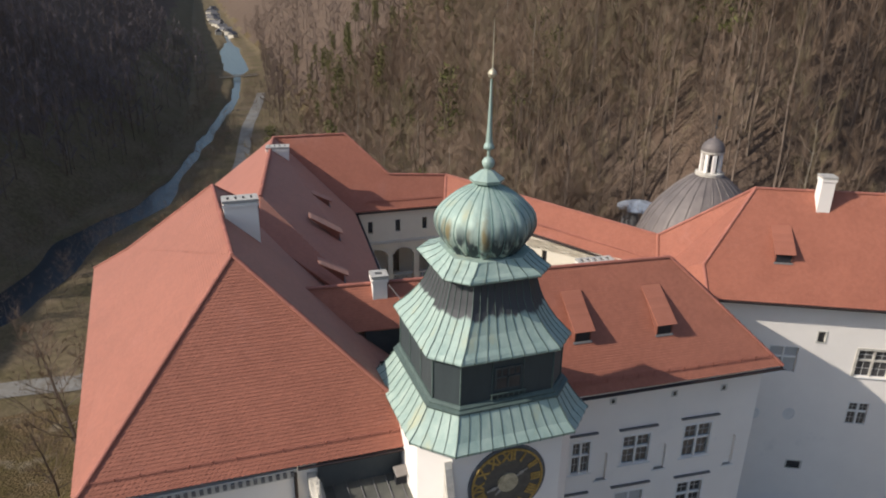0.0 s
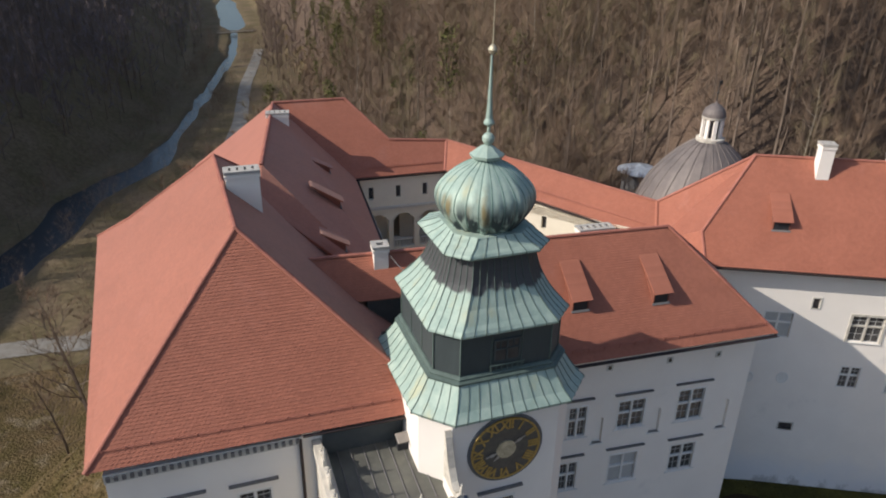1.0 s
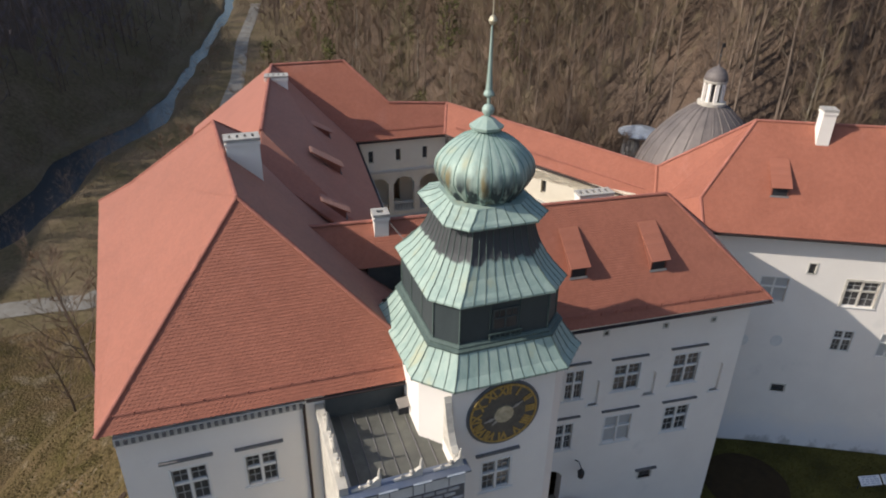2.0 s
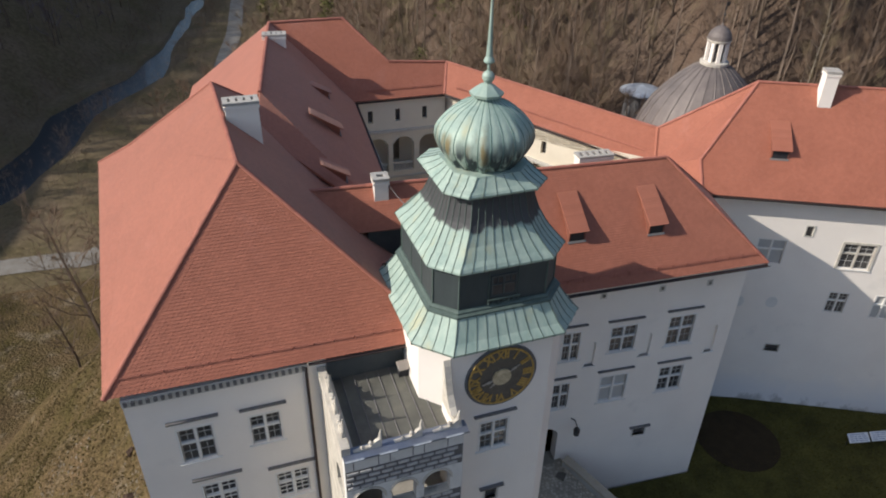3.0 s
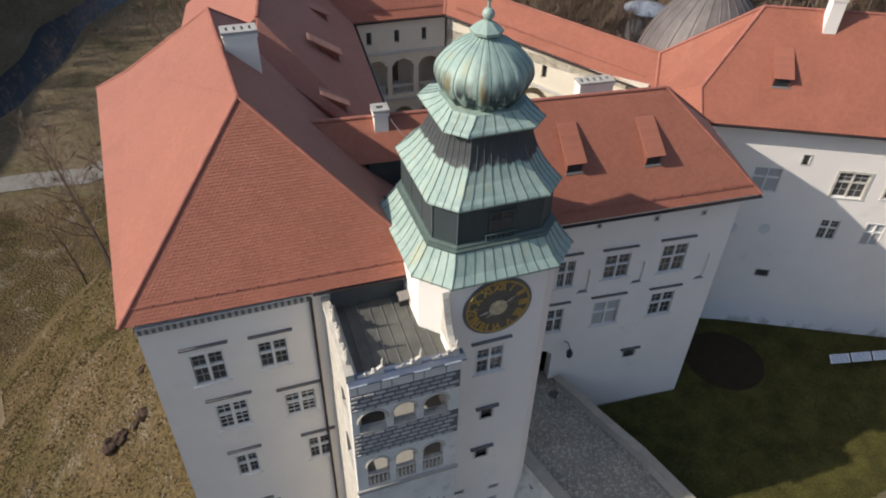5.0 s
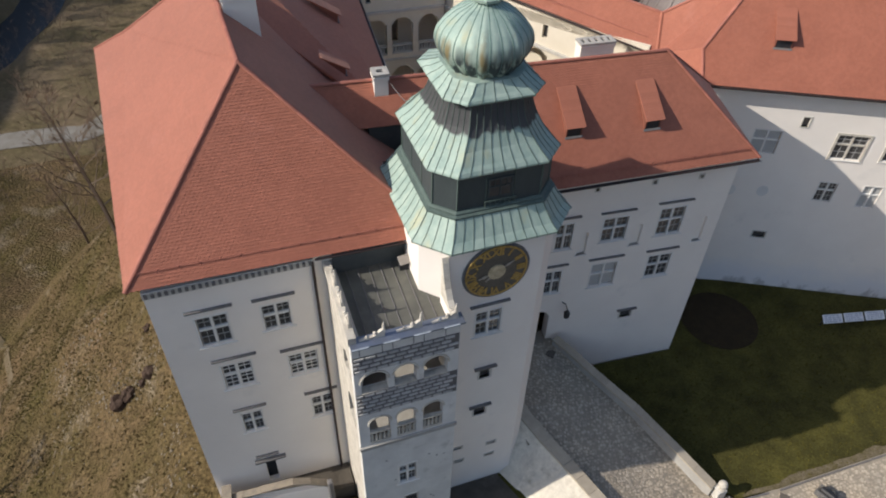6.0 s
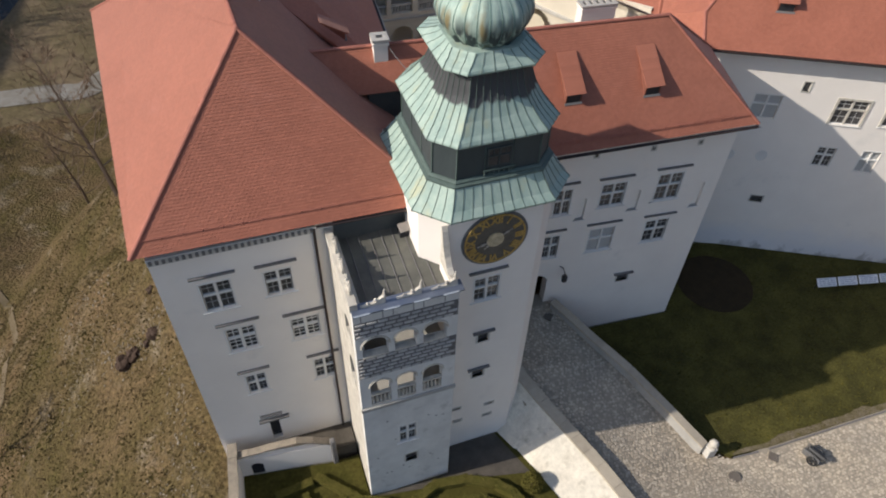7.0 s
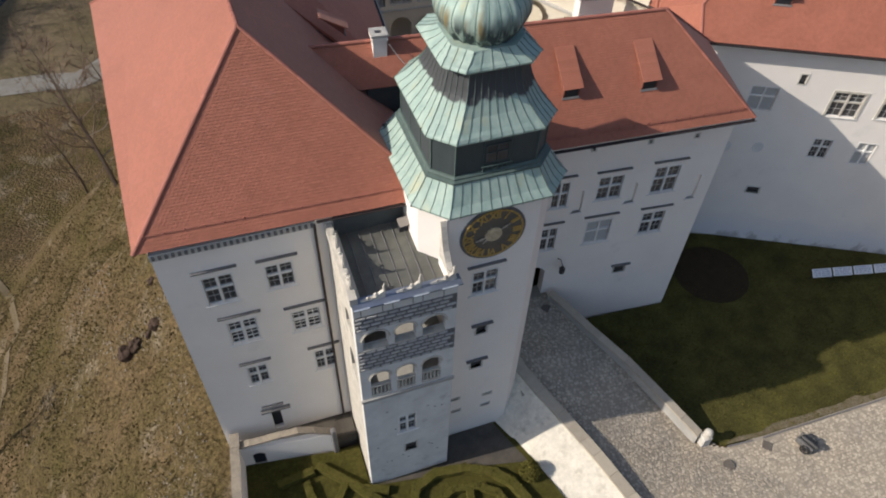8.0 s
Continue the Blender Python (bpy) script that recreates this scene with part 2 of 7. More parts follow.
LITTER = material("leaf_litter", (0.112, 0.082, 0.064), 0.95, second=(0.132, 0.096, 0.072), mix_scale=0.09, mix_amount=1.0, grain=0.8, grain_scale=2.0, stain=(0.12, 0.082, 0.06), stain_scale=0.05, stain_lo=0.55, stain_hi=0.7, spec=0.04)
GRASS_DRY = material("dry_hillside", (0.14, 0.097, 0.054), 0.95, second=(0.078, 0.064, 0.025), mix_scale=0.13, mix_amount=1.0, grain=0.8, grain_scale=3.0, stain=(0.21, 0.17, 0.12), stain_scale=0.33, stain_lo=0.55, stain_hi=0.70, speck=0.6, speck_scale=3.2, spec=0.05)
for m_, far in ((GRASS_DRY, 0.5), (LITTER, 0.5)):
    for nd in m_.node_tree.nodes:
        if nd.type == "BUMP":
            nd.inputs["Distance"].default_value, nd.inputs["Strength"].default_value = far, 0.9
BLADES = material("dry_grass", (0.15, 0.108, 0.056), 0.95, second=(0.085, 0.074, 0.026), mix_scale=0.2, mix_amount=1.0, island=0.5, spec=0.05)
EARTH_PATH = material("trodden_earth", (0.16, 0.125, 0.085), 0.95, second=(0.115, 0.092, 0.055), mix_scale=0.6, mix_amount=1.0, grain=0.5, grain_scale=6, spec=0.05)
VERGE = material("verge_earth", (0.17, 0.14, 0.10), 0.95, second=(0.10, 0.085, 0.04), mix_scale=1.6, mix_amount=1.0, grain=0.5, grain_scale=8, speck=0.3, speck_scale=6, spec=0.05)
MEADOW = material("valley_meadow", (0.165, 0.125, 0.082), 0.95, second=(0.115, 0.095, 0.05), mix_scale=0.07, mix_amount=1.0, grain=0.6, grain_scale=2.0, speck=0.3, speck_scale=0.9, spec=0.04)
SANDSTONE = material("brown_sandstone", (0.30, 0.255, 0.195), 0.9, second=(0.20, 0.17, 0.135), mix_scale=3, mix_amount=1.0, grain=0.4)
GREY_COPING = material("grey_coping", (0.42, 0.365, 0.285), 0.9, second=(0.31, 0.268, 0.208), mix_scale=2.5, grain=0.4, per_object=0.1)
BARK = material("bark", (0.15, 0.115, 0.092), 0.95, second=(0.20, 0.155, 0.12), mix_scale=0.05, island=0.25, spec=0.05)
TWIG = material("bare_twigs", (0.175, 0.125, 0.092), 0.95, second=(0.215, 0.152, 0.106), mix_scale=0.03, mix_amount=1.0, island=0.1, spec=0.05)
OLIVE_TWIG = material("lichened_twigs", (0.175, 0.142, 0.09), 0.95, second=(0.205, 0.158, 0.104), mix_scale=0.03, mix_amount=1.0, island=0.1, spec=0.05)
# grey-mauve tint puts the valley haze into the twig colour
HAZED_TWIG = material("hazed_twigs", (0.175, 0.15, 0.158), 0.95, second=(0.21, 0.17, 0.17), mix_scale=0.03, mix_amount=1.0, island=0.1, spec=0.05)
LIME_RENDER = material("old_lime_render", (0.68, 0.63, 0.53), 0.92, second=(0.56, 0.515, 0.435), mix_scale=0.8, mix_amount=1.0, grain=0.7, grain_scale=6, stain=(0.36, 0.32, 0.25), stain_scale=1.3, stain_lo=0.55, stain_hi=0.72, speck=0.12, speck_scale=4)
# purple-grey tint stands for haze over the distant wood
FAR_HAZED_TWIG = material("far_hazed_twigs", (0.14, 0.105, 0.095), 0.95, second=(0.165, 0.124, 0.104), mix_scale=0.02, mix_amount=1.0, island=0.12, spec=0.05)
SOIL = material("dark_soil", (0.068, 0.06, 0.051), 0.95, second=(0.105, 0.093, 0.078), mix_scale=1.5, mix_amount=1.0, grain=0.6, grain_scale=8, spec=0.06)
OLD_BOARD = material("grey_board", (0.30, 0.27, 0.24), 0.85, second=(0.22, 0.2, 0.18), mix_scale=4)
DISC = material("pale_roof_sheet", (0.42, 0.46, 0.52), 0.5, metal=0.2, second=(0.27, 0.30, 0.34), mix_scale=2.0, mix_amount=1.0)
PALE_BARK = material("pale_bark", (0.33, 0.29, 0.23), 0.9, second=(0.24, 0.21, 0.17), mix_scale=0.1, island=0.2)
NEEDLES = material("needles", (0.082, 0.09, 0.034), 0.95, second=(0.13, 0.12, 0.048), mix_scale=0.05, mix_amount=1.0, island=0.3, spec=0.05)
HOLLOW_ROCK = material("dark_hollow_rock", (0.085, 0.06, 0.046), 0.95, second=(0.03, 0.02, 0.016), mix_scale=1.8, mix_amount=1.0, grain=0.9, grain_scale=6, spec=0.05)
BED = material("dark_bed", (0.034, 0.026, 0.017), 0.95, second=(0.045, 0.034, 0.02), mix_scale=2.0, mix_amount=1.0, grain=0.6, grain_scale=10, spec=0.04)
ROCK = material("limestone_rock", (0.27, 0.24, 0.195), 0.95, second=(0.12, 0.10, 0.075), mix_scale=1.6, mix_amount=1.0, grain=0.8, grain_scale=5, spec=0.1)
ASPHALT = material("asphalt", (0.23, 0.22, 0.20), 0.9, second=(0.15, 0.13, 0.10), mix_scale=0.35, mix_amount=1.0, grain=0.2)
WATER = material("water", (0.02, 0.026, 0.032), 0.24, spec=0.2, grain=0.12, grain_scale=1.5, second=(0.03, 0.036, 0.042), mix_scale=0.1)
COVER_IRON = material("rusty_cover_iron", (0.15, 0.128, 0.108), 0.8, metal=0.1, second=(0.115, 0.097, 0.08), mix_scale=9, mix_amount=1.0, grain=0.4, grain_scale=18)
GREY_OAK = material("weathered_oak", (0.15, 0.145, 0.138), 0.85, second=(0.10, 0.097, 0.094), mix_scale=6, mix_amount=1.0, grain=0.5, grain_scale=15)
IRON = material("dark_iron", (0.05, 0.052, 0.055), 0.55, metal=0.6, second=(0.08, 0.075, 0.07), mix_scale=8)
PANEL = material("printed_panel", (0.62, 0.64, 0.66), 0.5, second=(0.5, 0.53, 0.58), mix_scale=2)
PRINT = material("print_bars", (0.16, 0.2, 0.3), 0.6)


# ---- building helpers ----
def link_mesh(name, verts, faces, mat, parent=None, label=""):
    me = bpy.data.meshes.new(name)
    me.from_pydata([tuple(v) for v in verts], [], faces)
    me.update()
    me.materials.append(mat)
    ob = new(name, me)
    ob.parent = parent
    if label:
        ob["label"] = label
    return ob


def part(name, bm, mat, parent=None, label=""):
    bmesh.ops.recalc_face_normals(bm, faces=bm.faces)
    me = bpy.data.meshes.new(name)
    bm.to_mesh(me)
    bm.free()
    me.materials.append(mat)
    ob = new(name, me)
    ob.parent = parent
    if label:
        ob["label"] = label
    return ob


def thing(name, label, category, group="", kind="", at=(0, 0, 0)):
    ob = new(name)
    ob.empty_display_size = 0.3
    return tagged(ob, label, category, group, kind)


def box(bm, x0, x1, y0, y1, z0, z1, m=None):
    vs = [bm.verts.new((m @ Vector(p)) if m else p) for p in ((x0, y0, z0), (x1, y0, z0), (x1, y1, z0), (x0, y1, z0), (x0, y0, z1), (x1, y0, z1), (x1, y1, z1), (x0, y1, z1))]
    for f in ((3, 2, 1, 0), (4, 5, 6, 7), (0, 1, 5, 4), (1, 2, 6, 5), (2, 3, 7, 6), (3, 0, 4, 7)):
        bm.faces.new([vs[i] for i in f])
    return vs


def bevel_all(bm, width, segments=1):
    bmesh.ops.bevel(bm, geom=list(bm.edges), offset=width, segments=segments, affect="EDGES")


def prism(bm, poly, z0, z1):
    lo, hi = [bm.verts.new((x, y, z0)) for x, y in poly], [bm.verts.new((x, y, z1)) for x, y in poly]
    bm.faces.new(lo[::-1]), bm.faces.new(hi)
    for i in range(len(poly)):
        j = (i + 1) % len(poly)
        bm.faces.new((lo[i], lo[j], hi[j], hi[i]))


def slab(bm, pts, thick):
    """A flat polygon with thickness below it."""
    pts = [Vector(p) for p in pts]
    n = (pts[1] - pts[0]).cross(pts[2] - pts[0]).normalized()
    if n.z < 0:
        n.negate()
    hi, lo = [bm.verts.new(p) for p in pts], [bm.verts.new(p - n * thick) for p in pts]
    bm.faces.new(hi), bm.faces.new(lo[::-1])
    for i in range(len(pts)):
        j = (i + 1) % len(pts)
        bm.faces.new((hi[i], lo[i], lo[j], hi[j]))


def tube(bm, pts, radii, sides=6):
    """A tapered tube along points."""
    rings = []
    for i, p in enumerate(pts):
        p = Vector(p)
        d = (Vector(pts[min(i + 1, len(pts) - 1)]) - Vector(pts[max(i - 1, 0)])).normalized()
        a = d.cross(Vector((0.31, 0.87, 0.2))).normalized()
        b = d.cross(a)
        r = radii[i] if hasattr(radii, "__len__") else radii
        rings.append([bm.verts.new(p + r * (math.cos(2 * math.pi * k / sides) * a + math.sin(2 * math.pi * k / sides) * b)) for k in range(sides)])
    for u, v in zip(rings, rings[1:]):
        for k in range(sides):
            bm.faces.new((u[k], u[(k + 1) % sides], v[(k + 1) % sides], v[k]))
    bm.faces.new(rings[0][::-1]), bm.faces.new(rings[-1])


def lathe(bm, profile, cx, cy, sides=24):
    rings = []
    for r, z in profile:
        rings.append([bm.verts.new((cx + r * math.cos(2 * math.pi * k / sides), cy + r * math.sin(2 * math.pi * k / sides), z)) for k in range(sides)])
    for u, v in zip(rings, rings[1:]):
        for k in range(sides):
            bm.faces.new((u[k], u[(k + 1) % sides], v[(k + 1) % sides], v[k]))
    bm.faces.new(rings[0][::-1]), bm.faces.new(rings[-1])


def wall_frame(p0, p1):
    """Maps (along, outwards depth, height) to the world; outwards is to the right of p0 -> p1."""
    d = Vector((p1[0] - p0[0], p1[1] - p0[1], 0))
    u = d.normalized()
    n = Vector((u.y, -u.x, 0))
    return Matrix(((u.x, n.x, 0, p0[0]), (u.y, n.y, 0, p0[1]), (0, 0, 1, 0), (0, 0, 0, 1))), d.length


def wall(name, p0, p1, z0, z1, thick, holes, mat, parent, label=""):
    """A wall with thickness and openings (s0, s1, z0, z1) right through it."""
    m, length = wall_frame(p0, p1)
    ss = sorted({0.0, length, *[max(0, min(length, h[i])) for h in holes for i in (0, 1)]})
    zs = sorted({z0, z1, *[h[i] for h in holes for i in (2, 3)]})
    solid = {}
    for i in range(len(ss) - 1):
        for j in range(len(zs) - 1):
            c, e = (ss[i] + ss[i + 1]) / 2, (zs[j] + zs[j + 1]) / 2
            solid[i, j] = not any(h[0] < c < h[1] and h[2] < e < h[3] for h in holes)
    bm = bmesh.new()
    cache = {}

    def v(i, j, k):
        if (i, j, k) not in cache:
            cache[i, j, k] = bm.verts.new(m @ Vector((ss[i], 0 if k == 0 else -thick, zs[j])))
        return cache[i, j, k]

    for (i, j), ok in solid.items():
        if not ok:
            continue
        bm.faces.new((v(i, j, 0), v(i + 1, j, 0), v(i + 1, j + 1, 0), v(i, j + 1, 0)))
        bm.faces.new((v(i, j + 1, 1), v(i + 1, j + 1, 1), v(i + 1, j, 1), v(i, j, 1)))
        for (di, dj), (a, b) in {(-1, 0): ((0, 0), (0, 1)), (1, 0): ((1, 1), (1, 0)), (0, -1): ((1, 0), (0, 0)), (0, 1): ((0, 1), (1, 1))}.items():
            if not solid.get((i + di, j + dj), False):
                bm.faces.new((v(i + a[0], j + a[1], 0), v(i + b[0], j + b[1], 0), v(i + b[0], j + b[1], 1), v(i + a[0], j + a[1], 1)))
    return part(name, bm, mat, parent, label), m


def arch_holes(s0, s1, z0, z1, steps=10):
    """A round-headed opening as narrow strips under the arch; z1 is its crown."""
    r = (s1 - s0) / 2
    out = []
    for k in range(steps):
        a, b = s0 + (s1 - s0) * k / steps, s0 + (s1 - s0) * (k + 1) / steps
        c = ((a + b) / 2 - (s0 + s1) / 2) / r
        out.append((a, b, z0, z1 - r + r * math.sqrt(max(0, 1 - c * c))))
    return out


def window(parent, m, s0, s1, z0, z1, hood=True, blind=False, sill=True, depth=0.11, transom=0.56, pale=False, bars=False):
    """A stone cross window in an opening: surround, mullion, transom, panes with glazing bars, hood and sill."""
    w = 0.085
    bm = bmesh.new()
    e = 0.13 if pale else 0.07
    for a, b, c, d in ((s0 - e, s0 + 0.01, z0 - 0.05, z1 + e), (s1 - 0.01, s1 + e, z0 - 0.05, z1 + e), (s0 + 0.01, s1 - 0.01, z1 - 0.01, z1 + e)):
        box(bm, a, b, -depth + 0.06, 0.05 if pale else 0.02, c, d, m)
    mid, zt = (s0 + s1) / 2, z0 + (z1 - z0) * transom
    frame_part = part("window", bm, SURROUND if not pale else WHITE_STONE, parent)
    bm = bmesh.new()
    box(bm, mid - w * 0.55, mid + w * 0.55, -depth - 0.04, -depth + 0.1, z0, z1 - 0.03, m)
    box(bm, s0 + 0.03, mid - w * 0.55, -depth - 0.03, -depth + 0.09, zt - 0.045, zt + 0.045, m)
    box(bm, mid + w * 0.55, s1 - 0.03, -depth - 0.03, -depth + 0.09, zt - 0.045, zt + 0.045, m)
    part("mullion", bm, FRAME if not pale else WHITE_STONE, frame_part)
    g, paint = (0.018, FRAME) if bars else (0.012, GLAZING_BAR)
    for a, b in ((s0 + 0.03, mid - w * 0.55), (mid + w * 0.55, s1 - 0.03)):
        for c, d, rows in ((z0, zt - 0.045, 3 if bars else 2), (zt + 0.045, z1 - 0.03, 2)):
            bm = bmesh.new()
            box(bm, a, b, -depth - 0.03, -depth - 0.015, c, d, m)
            part("pane", bm, BLIND if blind else GLASS, frame_part)
            if blind:
                continue
            bm = bmesh.new()
            for q0, q1, r0, r1 in ((a, a + 0.03, c, d), (b - 0.03, b, c, d), (a + 0.03, b - 0.03, c, c + 0.03), (a + 0.03, b - 0.03, d - 0.03, d)):
                box(bm, q0, q1, -depth - 0.012, -depth + 0.02, r0, r1, m)
            part("casement", bm, FRAME if bars else GLAZING_BAR, frame_part)
            bm = bmesh.new()
            box(bm, (a + b) / 2 - g, (a + b) / 2 + g, -depth - 0.012, -depth + 0.012, c + 0.035, d - 0.035, m)
            for k in range(1, rows):
                zb = c + (d - c) * k / rows
                box(bm, a + 0.035, (a + b) / 2 - g, -depth - 0.012, -depth + 0.012, zb - g, zb + g, m)
                box(bm, (a + b) / 2 + g, b - 0.035, -depth - 0.012, -depth + 0.012, zb - g, zb + g, m)
            part("lattice", bm, paint, frame_part)
    if hood:
        bm = bmesh.new()
        box(bm, s0 - 0.3, s1 + 0.3, 0.0, 0.13, z1 + 0.43, z1 + 0.5, m)
        box(bm, s0 - 0.26, s1 + 0.26, 0.0, 0.08, z1 + 0.39, z1 + 0.43, m)
        part("hood_moulding", bm, HOOD, frame_part, "weathered grey stone hood")
    if sill:
        bm = bmesh.new()
        box(bm, s0 - 0.16, s1 + 0.16, -0.1, 0.07, z0 - 0.12, z0 - 0.05, m)
        part("sill", bm, SURROUND, frame_part)
    return frame_part


def small_window(parent, m, s0, s1, z0, z1, hood=False):
    bm = bmesh.new()
    for a, b, c, d in ((s0 - 0.06, s0 + 0.02, z0, z1), (s1 - 0.02, s1 + 0.06, z0, z1), (s0 - 0.06, s1 + 0.06, z1, z1 + 0.07), (s0 - 0.06, s1 + 0.06, z0 - 0.07, z0)):
        box(bm, a, b, -0.2, 0.03, c, d, m)
    w = part("window", bm, STONE, parent)
    bm = bmesh.new()
    box(bm, s0 + 0.02, s1 - 0.02, -0.15, -0.13, z0, z1, m)
    part("pane", bm, GLASS, w)
    if hood:
        bm = bmesh.new()
        box(bm, s0 - 0.25, s1 + 0.25, 0, 0.14, z1 + 0.14, z1 + 0.24, m)
        part("hood_moulding", bm, HOOD, w, "weathered grey stone hood")
    return w


TILE_W, TILE_H = 0.17, 0.125
rng = np.random.default_rng(5)


def tiles(pts, parent, name="roof_tiles", along=None):
    """Beaver-tail tiles in staggered courses over a flat polygon whose first two points are its eave; one joined mesh."""
    P = np.array([list(p) for p in pts], float)
    u = P[1] - P[0]
    u /= np.linalg.norm(u)
    n = np.zeros(3)
    for i in range(len(P)):
        n += np.cross(P[i] - P[0], P[(i + 1) % len(P)] - P[0])
    n /= np.linalg.norm(n)
    if n[2] < 0:
        n = -n
    if along is not None:
        u = np.array(along, float)
        u -= n * (u @ n)
        u /= np.linalg.norm(u)
    v = np.cross(n, u)
    if v[2] < 0:
        v = -v
    Q = np.stack([(P - P[0]) @ u, (P - P[0]) @ v], 1)
    lo, hi = Q.min(0), Q.max(0)
    a, b = np.meshgrid(np.arange(math.floor(lo[0] / TILE_W) - 1, hi[0] / TILE_W + 1), np.arange(math.floor(lo[1] / TILE_H), hi[1] / TILE_H + 1))
    a, b = a.ravel(), b.ravel()
    cu, cv = (a + 0.5 * (b % 2)) * TILE_W, b * TILE_H
    inside = np.zeros(len(cu), bool)
    tu, tv = cu, cv + TILE_H * 0.45
    for i in range(len(Q)):
        (x0, y0), (x1, y1) = Q[i], Q[(i + 1) % len(Q)]
        cross = (y0 > tv) != (y1 > tv)
        with np.errstate(divide="ignore", invalid="ignore"):
            inside ^= cross & (tu < (x1 - x0) * (tv - y0) / (y1 - y0) + x0)
    cu, cv = cu[inside], cv[inside]
    k = len(cu)
    lift = 0.017 + rng.uniform(-0.003, 0.004, k)
    jit = rng.uniform(-0.006, 0.006, k)
    w = TILE_W * 0.485
    shape = ((-w, TILE_H * 1.15, 0.15), (-w, 0.025, 1), (0, -0.018, 1), (w, 0.025, 1), (w, TILE_H * 1.15, 0.15))
    verts = []
    for x, y, up in shape:
        verts.append(P[0] + np.outer(cu + x, u) + np.outer(cv + y + jit, v) + np.outer(lift * up + 0.004, n))
    for x, y, up in shape[1:4]:
        verts.append(P[0] + np.outer(cu + x, u) + np.outer(cv + y + jit, v) + np.outer(lift * up - 0.02, n))
    V = np.stack(verts, 1).reshape(-1, 3)
    base = (np.arange(k) * 8).tolist()
    faces = [(o, o + 1, o + 2, o + 3, o + 4) for o in base]
    for o in base:
        faces += [(o + 1, o + 5, o + 6, o + 2), (o + 2, o + 6, o + 7, o + 3)]
    me = bpy.data.meshes.new(name)
    me.from_pydata(V.tolist(), [], faces)
    me.materials.append(TILE)
    ob = new(name, me)
    ob.parent = parent
    ob["kind"] = "stuff"
    return ob


def roof_face(parent, *pts, tiled=True, along=None):
    """A roof slope with its tiles; a warped outline is split into flat triangles."""
    pts = [Vector(p) for p in pts]
    n = (pts[1] - pts[0]).cross(pts[2] - pts[0]).normalized()
    if len(pts) > 3 and max(abs((p - pts[0]).dot(n)) for p in pts) > 0.006:
        run = along or pts[1] - pts[0]
        for i in range(1, len(pts) - 1):
            roof_face(parent, pts[0], pts[i], pts[i + 1], tiled=tiled, along=run)
        return
    bm = bmesh.new()
    slab(bm, pts, 0.14)
    r = part("roof_slope", bm, TILE, parent)
    if tiled:
        tiles(pts, r, along=along)


def ridge(parent, p, q, radius=0.115, name="ridge_tiles"):
    """Half-round ridge tiles, each lapping the next."""
    p, q = Vector(p), Vector(q)
    d = (q - p)
    count = max(1, round(d.length / 0.36))
    d.normalize()
    side = d.cross(Vector((0, 0, 1))).normalized()
    up = side.cross(d)
    bm = bmesh.new()
    step = (q - p).length / count
    for i in range(count):
        rings = []
        for s, r in ((i * step - 0.03, radius), ((i + 1) * step, radius * 0.86)):
            c = p + d * s
            rings.append([bm.verts.new(c + r * (math.cos(math.pi * k / 5) * side + math.sin(math.pi * k / 5) * up * 0.8)) for k in range(6)])
        for k in range(5):
            bm.faces.new((rings[0][k], rings[0][k + 1], rings[1][k + 1], rings[1][k]))
        bm.faces.new(rings[0]), bm.faces.new(rings[1][::-1])
    ob = part(name, bm, RIDGE, parent)
    ob["kind"] = "stuff"
    return ob


def snow_guard(parent, p, q, rise, back, n=8):
    """Two rails on brackets a little above the eave p-q; back: horizontal vector up the slope."""
    p, q, back = Vector(p), Vector(q), Vector(back)
    bm = bmesh.new()
    off = back + Vector((0, 0, rise))
    for h in (0.09, 0.2):
        tube(bm, [p + off + Vector((0, 0, h)), q + off + Vector((0, 0, h))], 0.018, 5)
    for i in range(n + 1):
        c = p.lerp(q, i / n) + off
        tube(bm, [c - Vector((0, 0, 0.02)), c + Vector((0, 0, 0.24))], 0.022, 4)
    return part("snow_guard", bm, RIDGE, parent, "red-painted snow guard rail")


def gutter(parent, p, q, radius=0.075):
    p, q = Vector(p), Vector(q)
    d = (q - p).normalized()
    side = d.cross(Vector((0, 0, 1))).normalized()
    bm = bmesh.new()
    ra = []
    for c in (p, q):
        ra.append([bm.verts.new(c + radius * (math.cos(math.pi * k / 6) * side - math.sin(math.pi * k / 6) * Vector((0, 0, 1)))) for k in range(7)]
                  + [bm.verts.new(c + radius * 0.85 * (math.cos(math.pi * k / 6) * side - math.sin(math.pi * k / 6) * Vector((0, 0, 1)))) for k in range(6, -1, -1)])
    for k in range(14):
        bm.faces.new((ra[0][k], ra[0][(k + 1) % 14], ra[1][(k + 1) % 14], ra[1][k]))
    bm.faces.new(ra[0]), bm.faces.new(ra[1][::-1])
    return part("gutter", bm, GUTTER, parent, "dark metal gutter")


